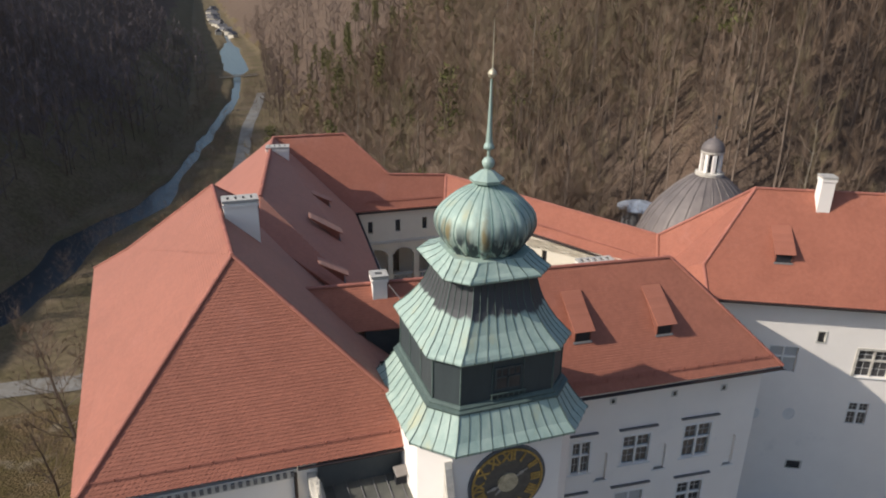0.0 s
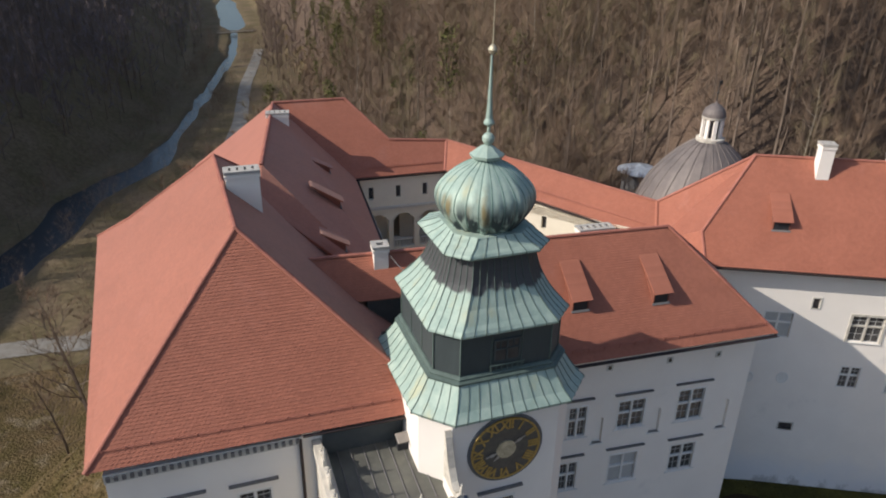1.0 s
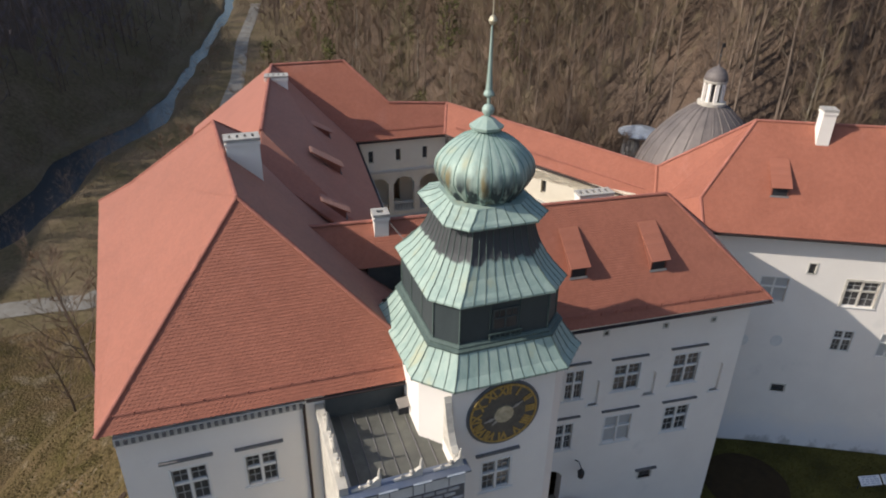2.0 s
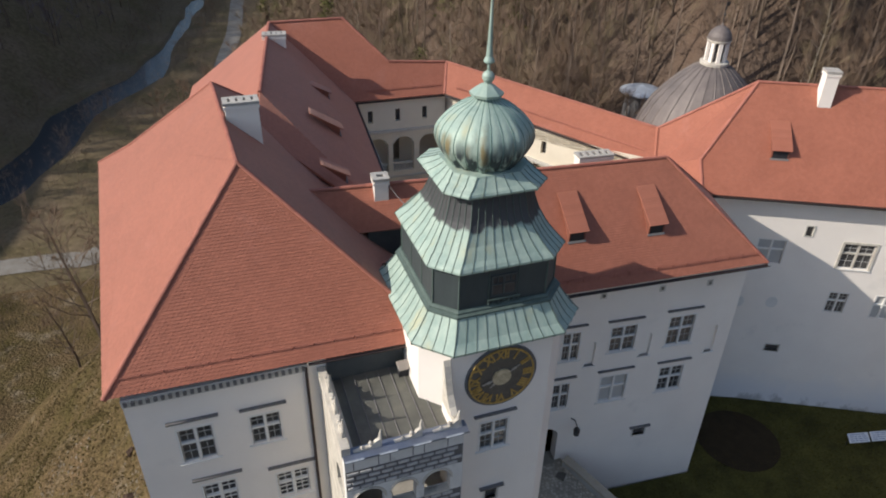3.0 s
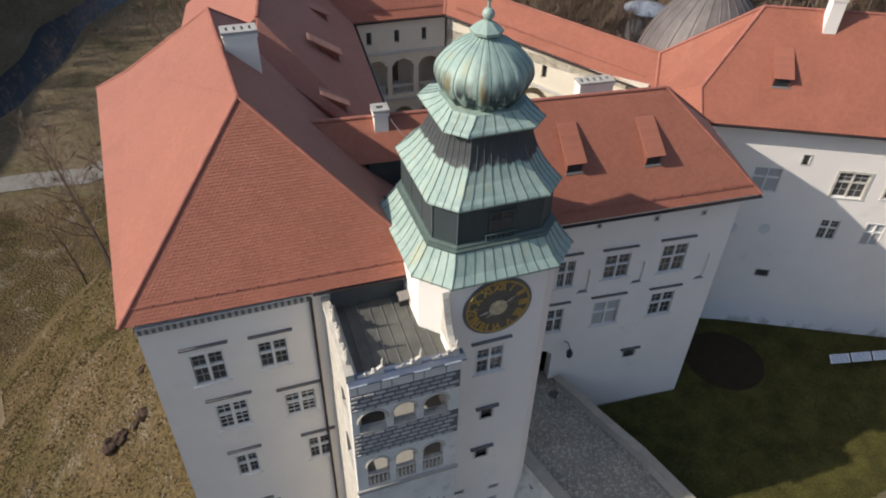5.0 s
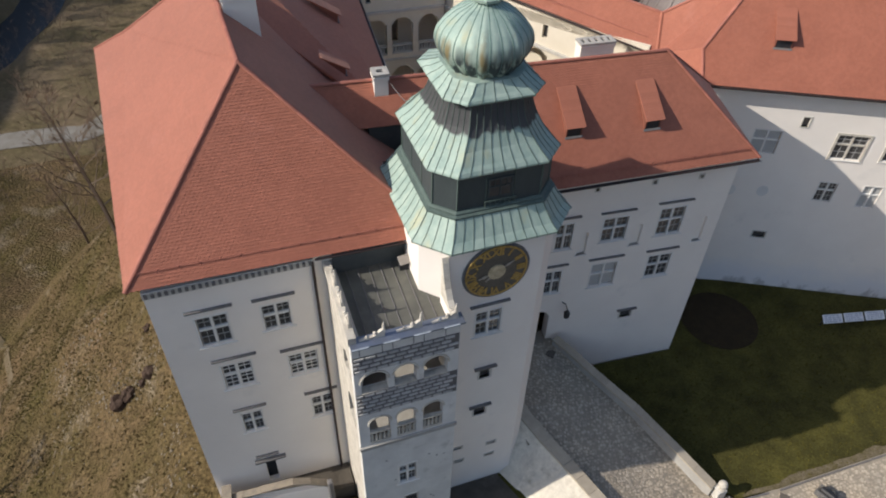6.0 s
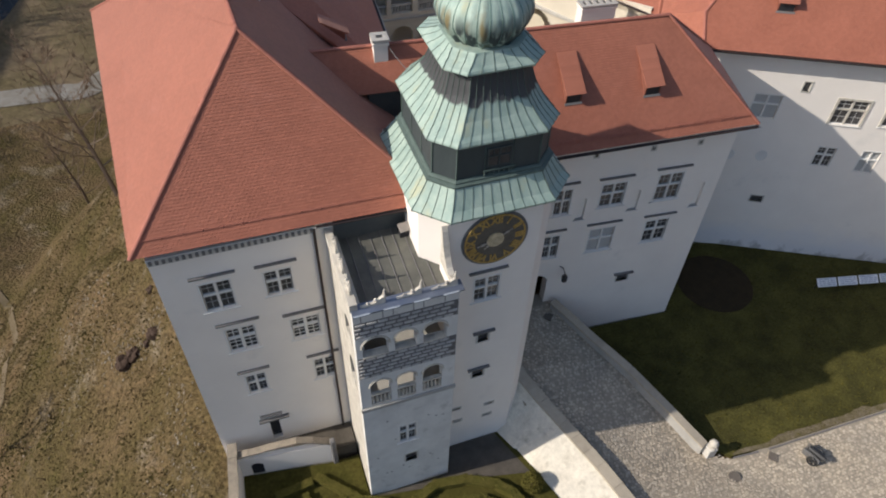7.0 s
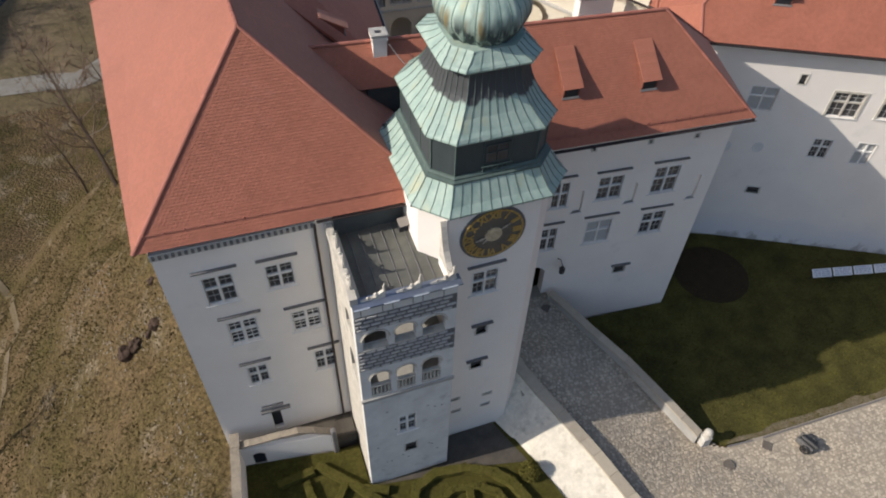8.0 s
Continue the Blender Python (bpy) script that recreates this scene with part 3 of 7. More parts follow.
def dormer(parent, origin, u, v, n, s, t, width, length, height):
    """A long shed dormer on a roof plane: s along the eave, t up the slope, from its front."""
    o = Vector(origin) + u * s + v * t

    def at(a, b, c):
        return o + u * a + v * b + n * c

    w = width / 2
    fy, fz = height * v.z, height * n.z      # head of the upright front
    slope = lambda q, e: (fz + 0.06) * (length - q) / (length - fy) + 0.02 + e
    bm = bmesh.new()
    slab(bm, [at(-w - 0.08, fy - 0.12, slope(fy - 0.12, 0)), at(w + 0.08, fy - 0.12, slope(fy - 0.12, 0)), at(w + 0.08, length, slope(length, 0)), at(-w - 0.08, length, slope(length, 0))], 0.05)
    d = part("dormer", bm, TILE, parent)
    bm = bmesh.new()
    run = length - fy + 0.12
    k = int(run / 0.125)
    for i in range(k):
        a, b = fy - 0.13 + run * i / k, fy - 0.1 + run * (i + 1) / k
        vs = [bm.verts.new(at(x, y, slope(y, e))) for x, y, e in ((-w - 0.09, a, 0.022), (w + 0.09, a, 0.022), (w + 0.09, b, 0.008), (-w - 0.09, b, 0.008), (-w - 0.09, a, -0.01), (w + 0.09, a, -0.01))]
        bm.faces.new(vs[:4]), bm.faces.new((vs[4], vs[5], vs[1], vs[0]))
    part("dormer_tiles", bm, TILE, d)["kind"] = "stuff"
    for sgn in (-1, 1):
        bm = bmesh.new()
        a = [bm.verts.new(at(sgn * w, *q)) for q in ((0, -0.02), (fy, fz), (length * 0.97, -0.02))]
        b = [bm.verts.new(at(sgn * (w - 0.06), *q)) for q in ((0, -0.02), (fy, fz), (length * 0.97, -0.02))]
        bm.faces.new(a), bm.faces.new(b[::-1])
        for i in range(3):
            bm.faces.new((a[i], a[(i + 1) % 3], b[(i + 1) % 3], b[i]))
        part("cheek", bm, CHEEK, d)
    bm = bmesh.new()
    box(bm, -w - 0.05, w + 0.05, -0.06, 0.05, -0.02, 0.05, Matrix.Translation(o) @ Matrix((u, v, n)).transposed().to_4x4())
    part("sill", bm, HOOD, d, "grey dormer sill")
    bm = bmesh.new()
    vs = [at(-w + 0.06, 0.04, 0), at(w - 0.06, 0.04, 0), at(w - 0.06, fy + 0.03, fz - 0.02), at(-w + 0.06, fy + 0.03, fz - 0.02)]
    slab_v = [bm.verts.new(p) for p in vs] + [bm.verts.new(p + v * 0.03) for p in vs]
    for f in ((0, 1, 2, 3), (7, 6, 5, 4), (0, 4, 5, 1), (1, 5, 6, 2), (2, 6, 7, 3), (3, 7, 4, 0)):
        bm.faces.new([slab_v[i] for i in f])
    part("louvre", bm, DARK_METAL, d, "dark louvred opening")
    return d


def plane_frame(p0, p1, p2):
    p0, p1, p2 = Vector(p0), Vector(p1), Vector(p2)
    u = (p1 - p0).normalized()
    n = u.cross(p2 - p0).normalized()
    if n.z < 0:
        n.negate()
    v = n.cross(u)
    if v.z < 0:
        v.negate()
    return p0, u, v, n


def chimney(parent, cx, cy, z0, z1, lx, ly, turn=0.0, mat=None, vents=3):
    """A plastered stack with a projecting slab cap on small piers with vents between them."""
    m = pose(cx, cy, 0, 0, 0, turn)
    bm = bmesh.new()
    box(bm, -lx / 2, lx / 2, -ly / 2, ly / 2, z0, z1 - 0.121, m)
    box(bm, -lx / 2 - 0.05, lx / 2 + 0.05, -ly / 2 - 0.05, ly / 2 + 0.05, z1 - 0.3, z1 - 0.18, m)
    c = part("chimney", bm, mat or PLASTER, parent, "white plastered chimney with a slab cap")
    bm = bmesh.new()
    a, b = lx / 2 + 0.06, ly / 2 + 0.06
    box(bm, -a, a, -b, -b + 0.24, z1 - 0.12, z1, m), box(bm, -a, a, b - 0.24, b, z1 - 0.12, z1, m)
    n = vents
    for i in range(n + 1):
        x = -a + (2 * a - 0.22) * i / n
        box(bm, x, x + 0.22, -b + 0.24, b - 0.24, z1 - 0.12, z1, m)
    part("cap", bm, CAP_STONE, c, "grey stone cap with flue holes")
    # dark block below the cap; its colour is the shade in the holes
    bm = bmesh.new()
    box(bm, -a + 0.2, a - 0.2, -b + 0.2, b - 0.2, z1 - 0.3, z1 - 0.09, m)
    part("flue", bm, DARK_METAL, c)
    bm = bmesh.new()
    box(bm, -lx / 2 - 0.04, lx / 2 + 0.04, -ly / 2 - 0.04, ly / 2 + 0.04, z0, z0 + 0.25, m)
    part("flashing", bm, DARK_METAL, c, "dark metal flashing")
    return c


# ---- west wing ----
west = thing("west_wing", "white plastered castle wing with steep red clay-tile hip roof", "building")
EZ = 17.35
holes = [(1.48, 2.68, 13.45, 15.1), (4.02, 5.12, 13.6, 15.02), (1.88, 3.12, 10.4, 11.97), (4.68, 5.93, 10.25, 11.65), (2.12, 3.0, 6.9, 8.33), (5.35, 6.3, 6.75, 8.28), (2.55, 3.05, 2.2, 4.1)]
_, mf = wall("wall", (-6.06, 20.62), (3.9, 20.5), -4.0, 17.1, 0.6, holes, PLASTER, west)
for h in holes[:6]:
    window(west, mf, *h, bars=h[2] > 10 and h[3] < 13)
bm = bmesh.new()
box(bm, 2.55, 3.05, -0.3, -0.24, 2.2, 4.1, mf)
w = part("door", bm, DARK_METAL, west, "small dark door")
bm = bmesh.new()
box(bm, 2.1, 3.6, 0, 0.2, 4.22, 4.34, mf), box(bm, 2.2, 3.3, 0, 0.14, 4.62, 4.7, mf)
part("door_hood", bm, HOOD, w)
wall("wall", (-7.35, 40.1), (-6.1, 21.23), -9.0, 17.1, 0.6, [], PLASTER, west)
wall("wall", (3.88, 21.12), (3.4, 42.0), 0, 17.1, 0.5, [], PLASTER, west)
wall("wall", (3.4, 42.0), (-7.35, 40.1), -4, 17.1, 0.5, [], PLASTER, west)
# eave frieze with small dentils
bm = bmesh.new()
box(bm, 0.0, 6.35, 0.0, 0.13, 16.78, 17.12, mf)
part("cornice", bm, STONE, west)
bm = bmesh.new()
for i in range(26):
    box(bm, 0.08 + i * 0.242, 0.2 + i * 0.242, 0.131, 0.2, 16.88, 17.06, mf)
part("dentil_course", bm, HOOD, west, "grey dentil frieze under the eave")["kind"] = "stuff"
E1, E2, E3, E4 = (-6.55, 20.48, EZ), (5.4, 20.1, EZ), (4.7, 42.4, EZ), (-7.85, 40.55, EZ)
H1, P1 = (-0.95, 25.45, 23.1), (-1.26, 35.0, 23.1)


def sag(e, h, f=0.7, d=0.22):
    p = Vector(h).lerp(Vector(e), f)
    return (p.x, p.y, p.z - d)


M4 = sag(E4, P1)
roof_face(west, E1, E2, H1), roof_face(west, E2, E3, P1, H1)
west_eave = Vector(E1) - Vector(E4)
roof_face(west, E4, E1, M4), roof_face(west, E1, H1, M4, along=west_eave), roof_face(west, M4, H1, P1, along=west_eave)
roof_face(west, E3, E4, M4, P1, tiled=False)
for a, b in ((H1, P1), (H1, E1), (H1, E2), (P1, M4), (M4, E4), (P1, E3)):
    ridge(west, a, b, 0.1)
snow_guard(west, (-6.0, 20.46, EZ), (4.3, 20.13, EZ), 0.3, (0, 0.36, 0), 14)
gutter(west, (0.3, 20.2, EZ - 0.06), (4.2, 20.08, EZ - 0.06))
chimney(west, -0.25, 30.6, 21.2, 23.7, 1.4, 0.75, 0, vents=4)
bm = bmesh.new()
tube(bm, [mf @ Vector((6.28, 0.12, z)) for z in (17.0, 10.0, 1.5)], 0.06, 8)
part("downpipe", bm, GUTTER, west, "dark downpipe")

# its northern stretch round the courtyard
K, PK2, VC = (1.03, 36.25, 22.0), (3.31, 50.28, 22.0), (8.03, 45.95, 17.35)
SE = (6.25, 27.6, 17.35)
R2, LR, C3 = (8.38, 50.18, 22.0), (11.0, 47.8, 19.4), (15.3, 47.5, 19.1)
EN = (14.6, 45.82, 17.35)
north = thing("north_wing", "courtyard wing with red tile roof and plastered arcades", "building")
roof_face(north, SE, VC, PK2, K)
roof_face(north, VC, (10.4, 45.9, 17.35), R2, PK2), roof_face(north, (10.4, 45.9, 17.35), EN, C3, LR, R2)
roof_face(north, (-2.4, 56.0, 16.2), (-4.4, 40.8, 16.2), K, PK2, tiled=False)
roof_face(north, (13.5, 56.5, 15.9), (-2.4, 56.0, 16.2), PK2, R2, tiled=False), [roof_face(north, LR, a, b, tiled=False) for a, b in ((C3, (17.5, 53.6, 15.9)), ((17.5, 53.6, 15.9), (13.5, 56.5, 15.9)), ((13.5, 56.5, 15.9), R2))]
roof_face(north, (0.6, 32.6, 21.2), SE, K)
for a, b in ((K, PK2), (PK2, R2), (R2, LR), (LR, C3)):
    ridge(north, a, b)
snow_guard(north, (9.0, 45.95, 17.35), (14.4, 45.85, 17.35), 0.4, (0, 0.38, 0), 8)
for a, b in (((8.05, 45.85, 17.28), (14.6, 45.72, 17.28)), ((8.12, 45.9, 17.28), (6.33, 27.6, 17.28))):
    gutter(north, a, b, 0.09)
chimney(north, 3.2, 46.9, 19.6, 22.15, 1.4, 0.75, -8, vents=4)
o, u, v, n = plane_frame(SE, VC, PK2)
for at, wd, ln, ht in (((5.6, 42.3, 19.2), 0.7, 1.4, 0.36), ((5.05, 36.4, 19.2), 0.75, 2.1, 0.4), ((3.95, 29.9, 19.6), 0.7, 1.5, 0.34)):
    d = Vector(at) - o
    dormer(north, o, u, v, n, d.dot(u), d.dot(v), wd, ln, ht)
# courtyard walls: north side and east side, each with storeys of arches
nh = [(0.62, 0.98, 15.6, 16.5), (2.62, 2.98, 15.6, 16.5), (4.62, 4.98, 15.6, 16.5)]
for a in (0.45, 2.4, 4.4):
    nh += arch_holes(a, a + 1.6, 11.6, 14.35) + arch_holes(a, a + 1.6, 7.7, 10.6)
_, mn = wall("wall", (8.35, 46.1), (14.7, 45.98), 0.0, 17.2, 0.5, nh, CREAM, north)
wall("arcade_back_wall", (7.9, 48.2), (15.2, 48.1), 6.6, 14.9, 0.3, [(3, 3.9, 11.6, 13.4), (1.0, 1.9, 6.8, 9.2)], CREAM, north)
for z0, z1, d0, d1 in ((14.8, 14.98, 0.0, 0.16), (11.15, 11.3, 0.0, 0.1), (11.0, 11.3, -2.0, -0.5), (14.7, 14.95, -2.0, -0.5)):
    bm = bmesh.new()
    box(bm, 0, 6.3, d0, d1, z0, z1, mn)
    part("string_course" if d0 == 0 else "gallery_floor", bm, STONE, north)
for h in nh[:3]:
    bm = bmesh.new()
    box(bm, h[0], h[1], -0.25, -0.22, h[2], h[3], mn)
    part("pane", bm, GLASS, north)
for a in (0.45, 2.4, 4.4):
    bm = bmesh.new()
    box(bm, a, a + 1.6, -0.35, -0.2, 12.1, 12.25, mn), box(bm, a, a + 1.6, -0.35, -0.2, 11.5, 11.65, mn)
    for i in range(7):
        box(bm, a + 0.1 + i * 0.21, a + 0.18 + i * 0.21, -0.32, -0.24, 11.65, 12.1, mn)
    part("balustrade", bm, STONE, north)

east = thing("east_wing", "narrow courtyard wing with lit red tile roof", "building")
J4 = (24.98, 34.91, 17.74)
ES = (24.1, 33.35, 15.9)
roof_face(east, EN, ES, J4), roof_face(east, J4, C3, EN)
roof_face(east, (30.5, 40.5, 14.5), (17.5, 53.6, 15.9), C3, J4, tiled=False)
ridge(east, C3, J4), ridge(east, EN, C3)
snow_guard(east, (15.0, 45.2, 17.3), (23.5, 34.2, 15.95), 0.4, (0.35, 0.2, 0), 14)
gutter(east, (14.55, 45.75, 17.3), (24.0, 33.3, 15.85), 0.09)
bm = bmesh.new()
tube(bm, [Vector(J4), Vector(ES)], 0.13, 6)
part("valley_tiles", bm, TILE, east)
LE = math.hypot(23.75 - 14.85, 33.75 - 46.0)
top = lambda s: 17.15 - 1.35 * s / LE
eh = [(s, s + 0.38, top(s) - 1.75, top(s) - 0.8) for s in (1.4, 4.6, 7.8, 11.0)]
for i in range(5):
    eh += arch_holes(0.6 + 2.9 * i, 2.8 + 2.9 * i, top(0.6 + 2.9 * i) - 5.6, top(0.6 + 2.9 * i) - 2.75)
_, me_ = wall("wall", (14.85, 46.0), (23.75, 33.75), 0.0, 15.6, 0.5, eh, CREAM, east)
bm = bmesh.new()
q = [bm.verts.new(me_ @ Vector(p)) for p in ((0, 0, 15.6), (LE, 0, 15.6), (LE, 0, 15.75), (0, 0, 17.1), (0, -0.5, 15.6), (LE, -0.5, 15.6), (LE, -0.5, 15.75), (0, -0.5, 17.1))]
for f in ((0, 1, 2, 3), (7, 6, 5, 4), (3, 2, 6, 7), (0, 3, 7, 4), (1, 5, 6, 2), (0, 4, 5, 1)):
    bm.faces.new([q[i] for i in f])
part("wall_top", bm, CREAM, east)
wall("arcade_back_wall", (16.9, 47.0), (25.6, 35.0), 6.6, 14.0, 0.3, [], CREAM, east)
bm = bmesh.new()
q = [bm.verts.new(me_ @ Vector((s, d, top(s) - z))) for d in (0.0, 0.18) for s, z in ((0, 2.5), (LE, 2.5), (LE, 2.3), (0, 2.3))]
for f in ((0, 1, 2, 3), (7, 6, 5, 4), (3, 2, 6, 7), (0, 3, 7, 4), (1, 5, 6, 2), (0, 4, 5, 1)):
    bm.faces.new([q[i] for i in f])
part("string_course", bm, STONE, east)
for h in eh[:4]:
    bm = bmesh.new()
    box(bm, h[0], h[1], -0.25, -0.22, h[2], h[3], me_)
    part("pane", bm, GLASS, east)
chimney(east, 20.4, 34.6, 11, 16.75, 2.2, 0.8, -5, vents=5)

# outer walls of the courtyard wings
for p, q, zt in (((-3.4, 41.2), (-1.6, 55.3), 16.2), ((-1.6, 55.3), (13.3, 55.8), 15.9), ((13.3, 55.8), (17.1, 53.0), 15.7)):
    wall("wall", q, p, -6.0, zt, 0.5, [], PLASTER, north)
wall("wall", (6.55, 28.0), (8.2, 45.6), 0.0, 17.2, 0.5, [], CREAM, north)
wall("wall", (29.7, 40.4), (17.4, 53.1), -2.0, 14.4, 0.5, [], PLASTER, east)
bm = bmesh.new()
prism(bm, [(6.7, 28.5), (8.4, 45.4), (14.6, 45.3), (23.0, 33.6), (24.2, 29.8), (9.5, 29.2)], -0.3, 6.6)
tagged(part("courtyard_floor", bm, MORTAR), "paved inner castle courtyard", "courtyard", kind="structure")

# ---- gate wing ----
gate = thing("gate_wing", "white gatehouse wing with red tile roof and stone cross windows", "building")
GE0, GE1, GR0, GR1 = (9.3, 23.0, 15.95), (22.97, 22.1, 15.95), (1.6, 27.85, 20.3), (19.05, 26.25, 20.3)
gp = lambda x, z: (x, GE0[1] + (x - 9.3) * (22.1 - 23.0) / 13.67 + (z - 15.95) / 4.35 * (26.25 - 22.36 + (19.05 - x) * 0.026), z)
roof_face(gate, GE0, GE1, GR1, (9.3, 27.13, 20.3))
roof_face(gate, gp(1.6, 18.8), gp(9.3, 18.8), (9.3, 27.13, 20.3), GR0)
GB1 = (24.9, 29.2, 16.0)
roof_face(gate, GE1, GB1, GR1)
roof_face(gate, GB1, (1.6, 33.0, 15.0), GR0, GR1, tiled=False)
for a, b in ((GR0, GR1), (GR1, GE1), (GR1, GB1)):
    ridge(gate, a, b)
snow_guard(gate, (10.2, 22.94, 15.95), (22.4, 22.13, 15.95), 0.32, (0, 0.28, 0), 16)
gutter(gate, (9.4, 22.92, 15.87), (23.0, 22.02, 15.87), 0.1)
gh = [(6.35, 7.75, 11.0, 12.58), (9.6, 11.05, 10.85, 12.68), (3.75, 4.65, 10.9, 12.63), (6.25, 7.75, 7.55, 9.3), (9.7, 11.1, 7.6, 9.25), (3.55, 4.45, 7.6, 9.28), (8.85, 9.6, 4.35, 4.85),
      (5.45, 5.65, 14.6, 14.8), (8.6, 8.8, 14.55, 14.75), (11.25, 11.45, 14.5, 14.7)]
wall_pts = ((9.4, 24.15), (22.72, 22.93))
NICHES = ((8.45, 10.4, 11.9, 0.55), (12.35, 9.95, 11.75, 0.5), (5.35, 10.3, 11.9, 0.5))
_, mg = wall("wall", *wall_pts, -0.3, 15.8, 0.6, gh + arch_holes(2.9, 4.2, 3.2, 6.1) + [h for s, z0, z1, wd in NICHES for h in arch_holes(s - wd / 2, s + wd / 2, z0, z1, 8)], PLASTER, gate)
for i, h in enumerate(gh[:6]):
    window(gate, mg, *h, blind=i == 3)
small_window(gate, mg, *gh[6], hood=True)
for h in gh[7:]:
    small_window(gate, mg, *h)
for s, z0, z1, wd in NICHES:
    bm = bmesh.new()
    disc_pts = [Vector((s + (wd / 2 - 0.012) * math.cos(math.pi * k / 10), z1 - wd / 2 + (wd / 2 - 0.012) * math.sin(math.pi * k / 10), 0)) for k in range(11)]
    outline = [Vector((s - wd / 2 + 0.012, z0 + 0.01, 0))] + disc_pts[::-1] + [Vector((s + wd / 2 - 0.012, z0 + 0.01, 0))]
    q = [[bm.verts.new(mg @ Vector((p.x, d, p.y))) for p in outline] for d in (-0.16, -0.14)]
    bm.faces.new(q[0][::-1]), bm.faces.new(q[1])
    for k in range(len(outline)):
        j = (k + 1) % len(outline)
        bm.faces.new((q[0][k], q[0][j], q[1][j], q[1][k]))
    niche = part("blind_niche", bm, PLASTER, gate, "shallow round-headed blind niche")
    bm = bmesh.new()
    box(bm, s - wd / 2 - 0.1, s + wd / 2 + 0.1, -0.1, 0.07, z0 - 0.08, z0, mg)
    part("niche_sill", bm, SURROUND, niche)
wall("wall", (22.87, 23.55), (24.6, 29.4), -0.3, 15.8, 0.5, [], PLASTER, gate)
# dark panel added inside the arch for the shade of the passage
bm = bmesh.new()
box(bm, 2.9, 4.2, -1.6, -1.4, 3.0, 6.2, mg)
part("passage_shade_panel", bm, DARK_METAL, gate, "dark panel standing for shade inside the gate passage")
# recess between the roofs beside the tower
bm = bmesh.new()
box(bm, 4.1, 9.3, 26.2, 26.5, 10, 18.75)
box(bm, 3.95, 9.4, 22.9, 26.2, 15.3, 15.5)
part("valley_sheeting", bm, SHEET_AND_EAVE_SHADE, gate, "dark sheet-metal lined roof valley")
wall("wall", (24.0, 29.5), (9.0, 31.6), 0.0, 14.9, 0.5, [], CREAM, gate)
chimney(gate, 4.97, 27.3, 19.3, 20.85, 0.62, 0.62, -5, vents=1)
bm = bmesh.new()
tube(bm, [Vector((5.25, 27.2, 20.5)).lerp(Vector((6.6, 22.9, 21.4)), k / 8) - Vector((0, 0, 0.9 * math.sin(math.pi * k / 8))) for k in range(9)], 0.02, 4)
part("lightning_cable", bm, HOOD, gate, "slack grey cable from the chimney to the tower")
o, u, v, n = plane_frame(GE0, GE1, GR1)
dormer(gate, o, u, v, n, 4.0, 2.3, 0.8, 2.4, 0.62), dormer(gate, o, u, v, n, 8.05, 2.15, 0.8, 2.4, 0.62)

# ---- south-east wing ----
se = thing("south_east_wing", "tall white plastered castle wing with red tile roof", "building")
D = Vector((12.3, -6.35, 0)).normalized()
N = Vector((D.y, -D.x, 0))
W0 = Vector((24.3, 29.82, 0)) - N * 0.25
W1 = W0 + D * 24
S0, S1 = W0 + N * 0.75 + Vector((0, 0, 16.0)), W1 + N * 0.75 + Vector((0, 0, 16.0))
HR = Vector((29.1, 31.9, 21.3))
HE = HR + D * 24
XW = S0 + (HR - S0) * 0.29 - D * 0.72
S0 = S0 + D * 0.45
roof_face(se, S0, S1, HE, HR, XW)

roof_face(se, (24.1, 33.35, 15.9), XW, HR, J4), roof_face(se, (24.1, 33.35, 15.9), S0, XW)
NB = HR - N * 5.0 - Vector((0, 0, 5.3))
roof_face(se, HE - N * 5.0 - Vector((0, 0, 5.3)), NB, HR, HE, tiled=False)
for a, b in ((HR, HE), (HR, XW), (XW, S0), (J4, HR)):
    ridge(se, a, b)
gutter(se, S0 - Vector((0, 0, 0.06)) + N * 0.05, S1 - Vector((0, 0, 0.06)) + N * 0.05, 0.1)
sh = [(4.55, 6.15, 11.3, 12.95), (9.4, 11.2, 11.4, 13.1), (9.62, 10.72, 8.12, 9.58), (6.9, 7.75, 4.6, 5.1), (12.35, 13.45, 7.95, 9.6), (12.4, 14.0, 11.55, 13.3), (7.0, 7.45, 13.4, 14.05), (14.8, 16.0, 8.0, 9.6)]
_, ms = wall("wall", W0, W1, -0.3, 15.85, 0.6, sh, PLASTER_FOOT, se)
B0, B1 = HR - N * 4.4, HE - N * 4.4
wall("wall", (B1.x, B1.y), (B0.x, B0.y), 0.0, 15.6, 0.5, [], PLASTER, se)
wall("wall", (W1.x, W1.y), (B1.x, B1.y), -0.3, 15.6, 0.5, [], PLASTER, se)
for i in (0, 1, 2, 4, 5, 7):
    window(se, ms, *sh[i], hood=False, blind=i in (0, 4), pale=i in (1, 5), sill=i in (1, 5), transom=0.6)
for i in (3, 6):
    small_window(se, ms, *sh[i])
for s, z in ((4.4, 8.3), (6.4, 8.45)):
    bm = bmesh.new()
    outer, inner = [[bm.verts.new(ms @ Vector((s + r * math.cos(2 * math.pi * k / 20), d, z + r * 1.15 * math.sin(2 * math.pi * k / 20)))) for k in range(20)] for r, d in ((0.36, 0.004), (0.3, 0.03))]
    back = [bm.verts.new(ms @ Vector((s + 0.27 * math.cos(2 * math.pi * k / 20), 0.006, z + 0.31 * math.sin(2 * math.pi * k / 20)))) for k in range(20)]
    for k in range(20):
        j = (k + 1) % 20
        bm.faces.new((outer[k], outer[j], inner[j], inner[k])), bm.faces.new((inner[k], inner[j], back[j], back[k]))
    bm.faces.new(back)
    part("blind_oculus", bm, PLASTER_WORN, se, "round plastered blind oculus")
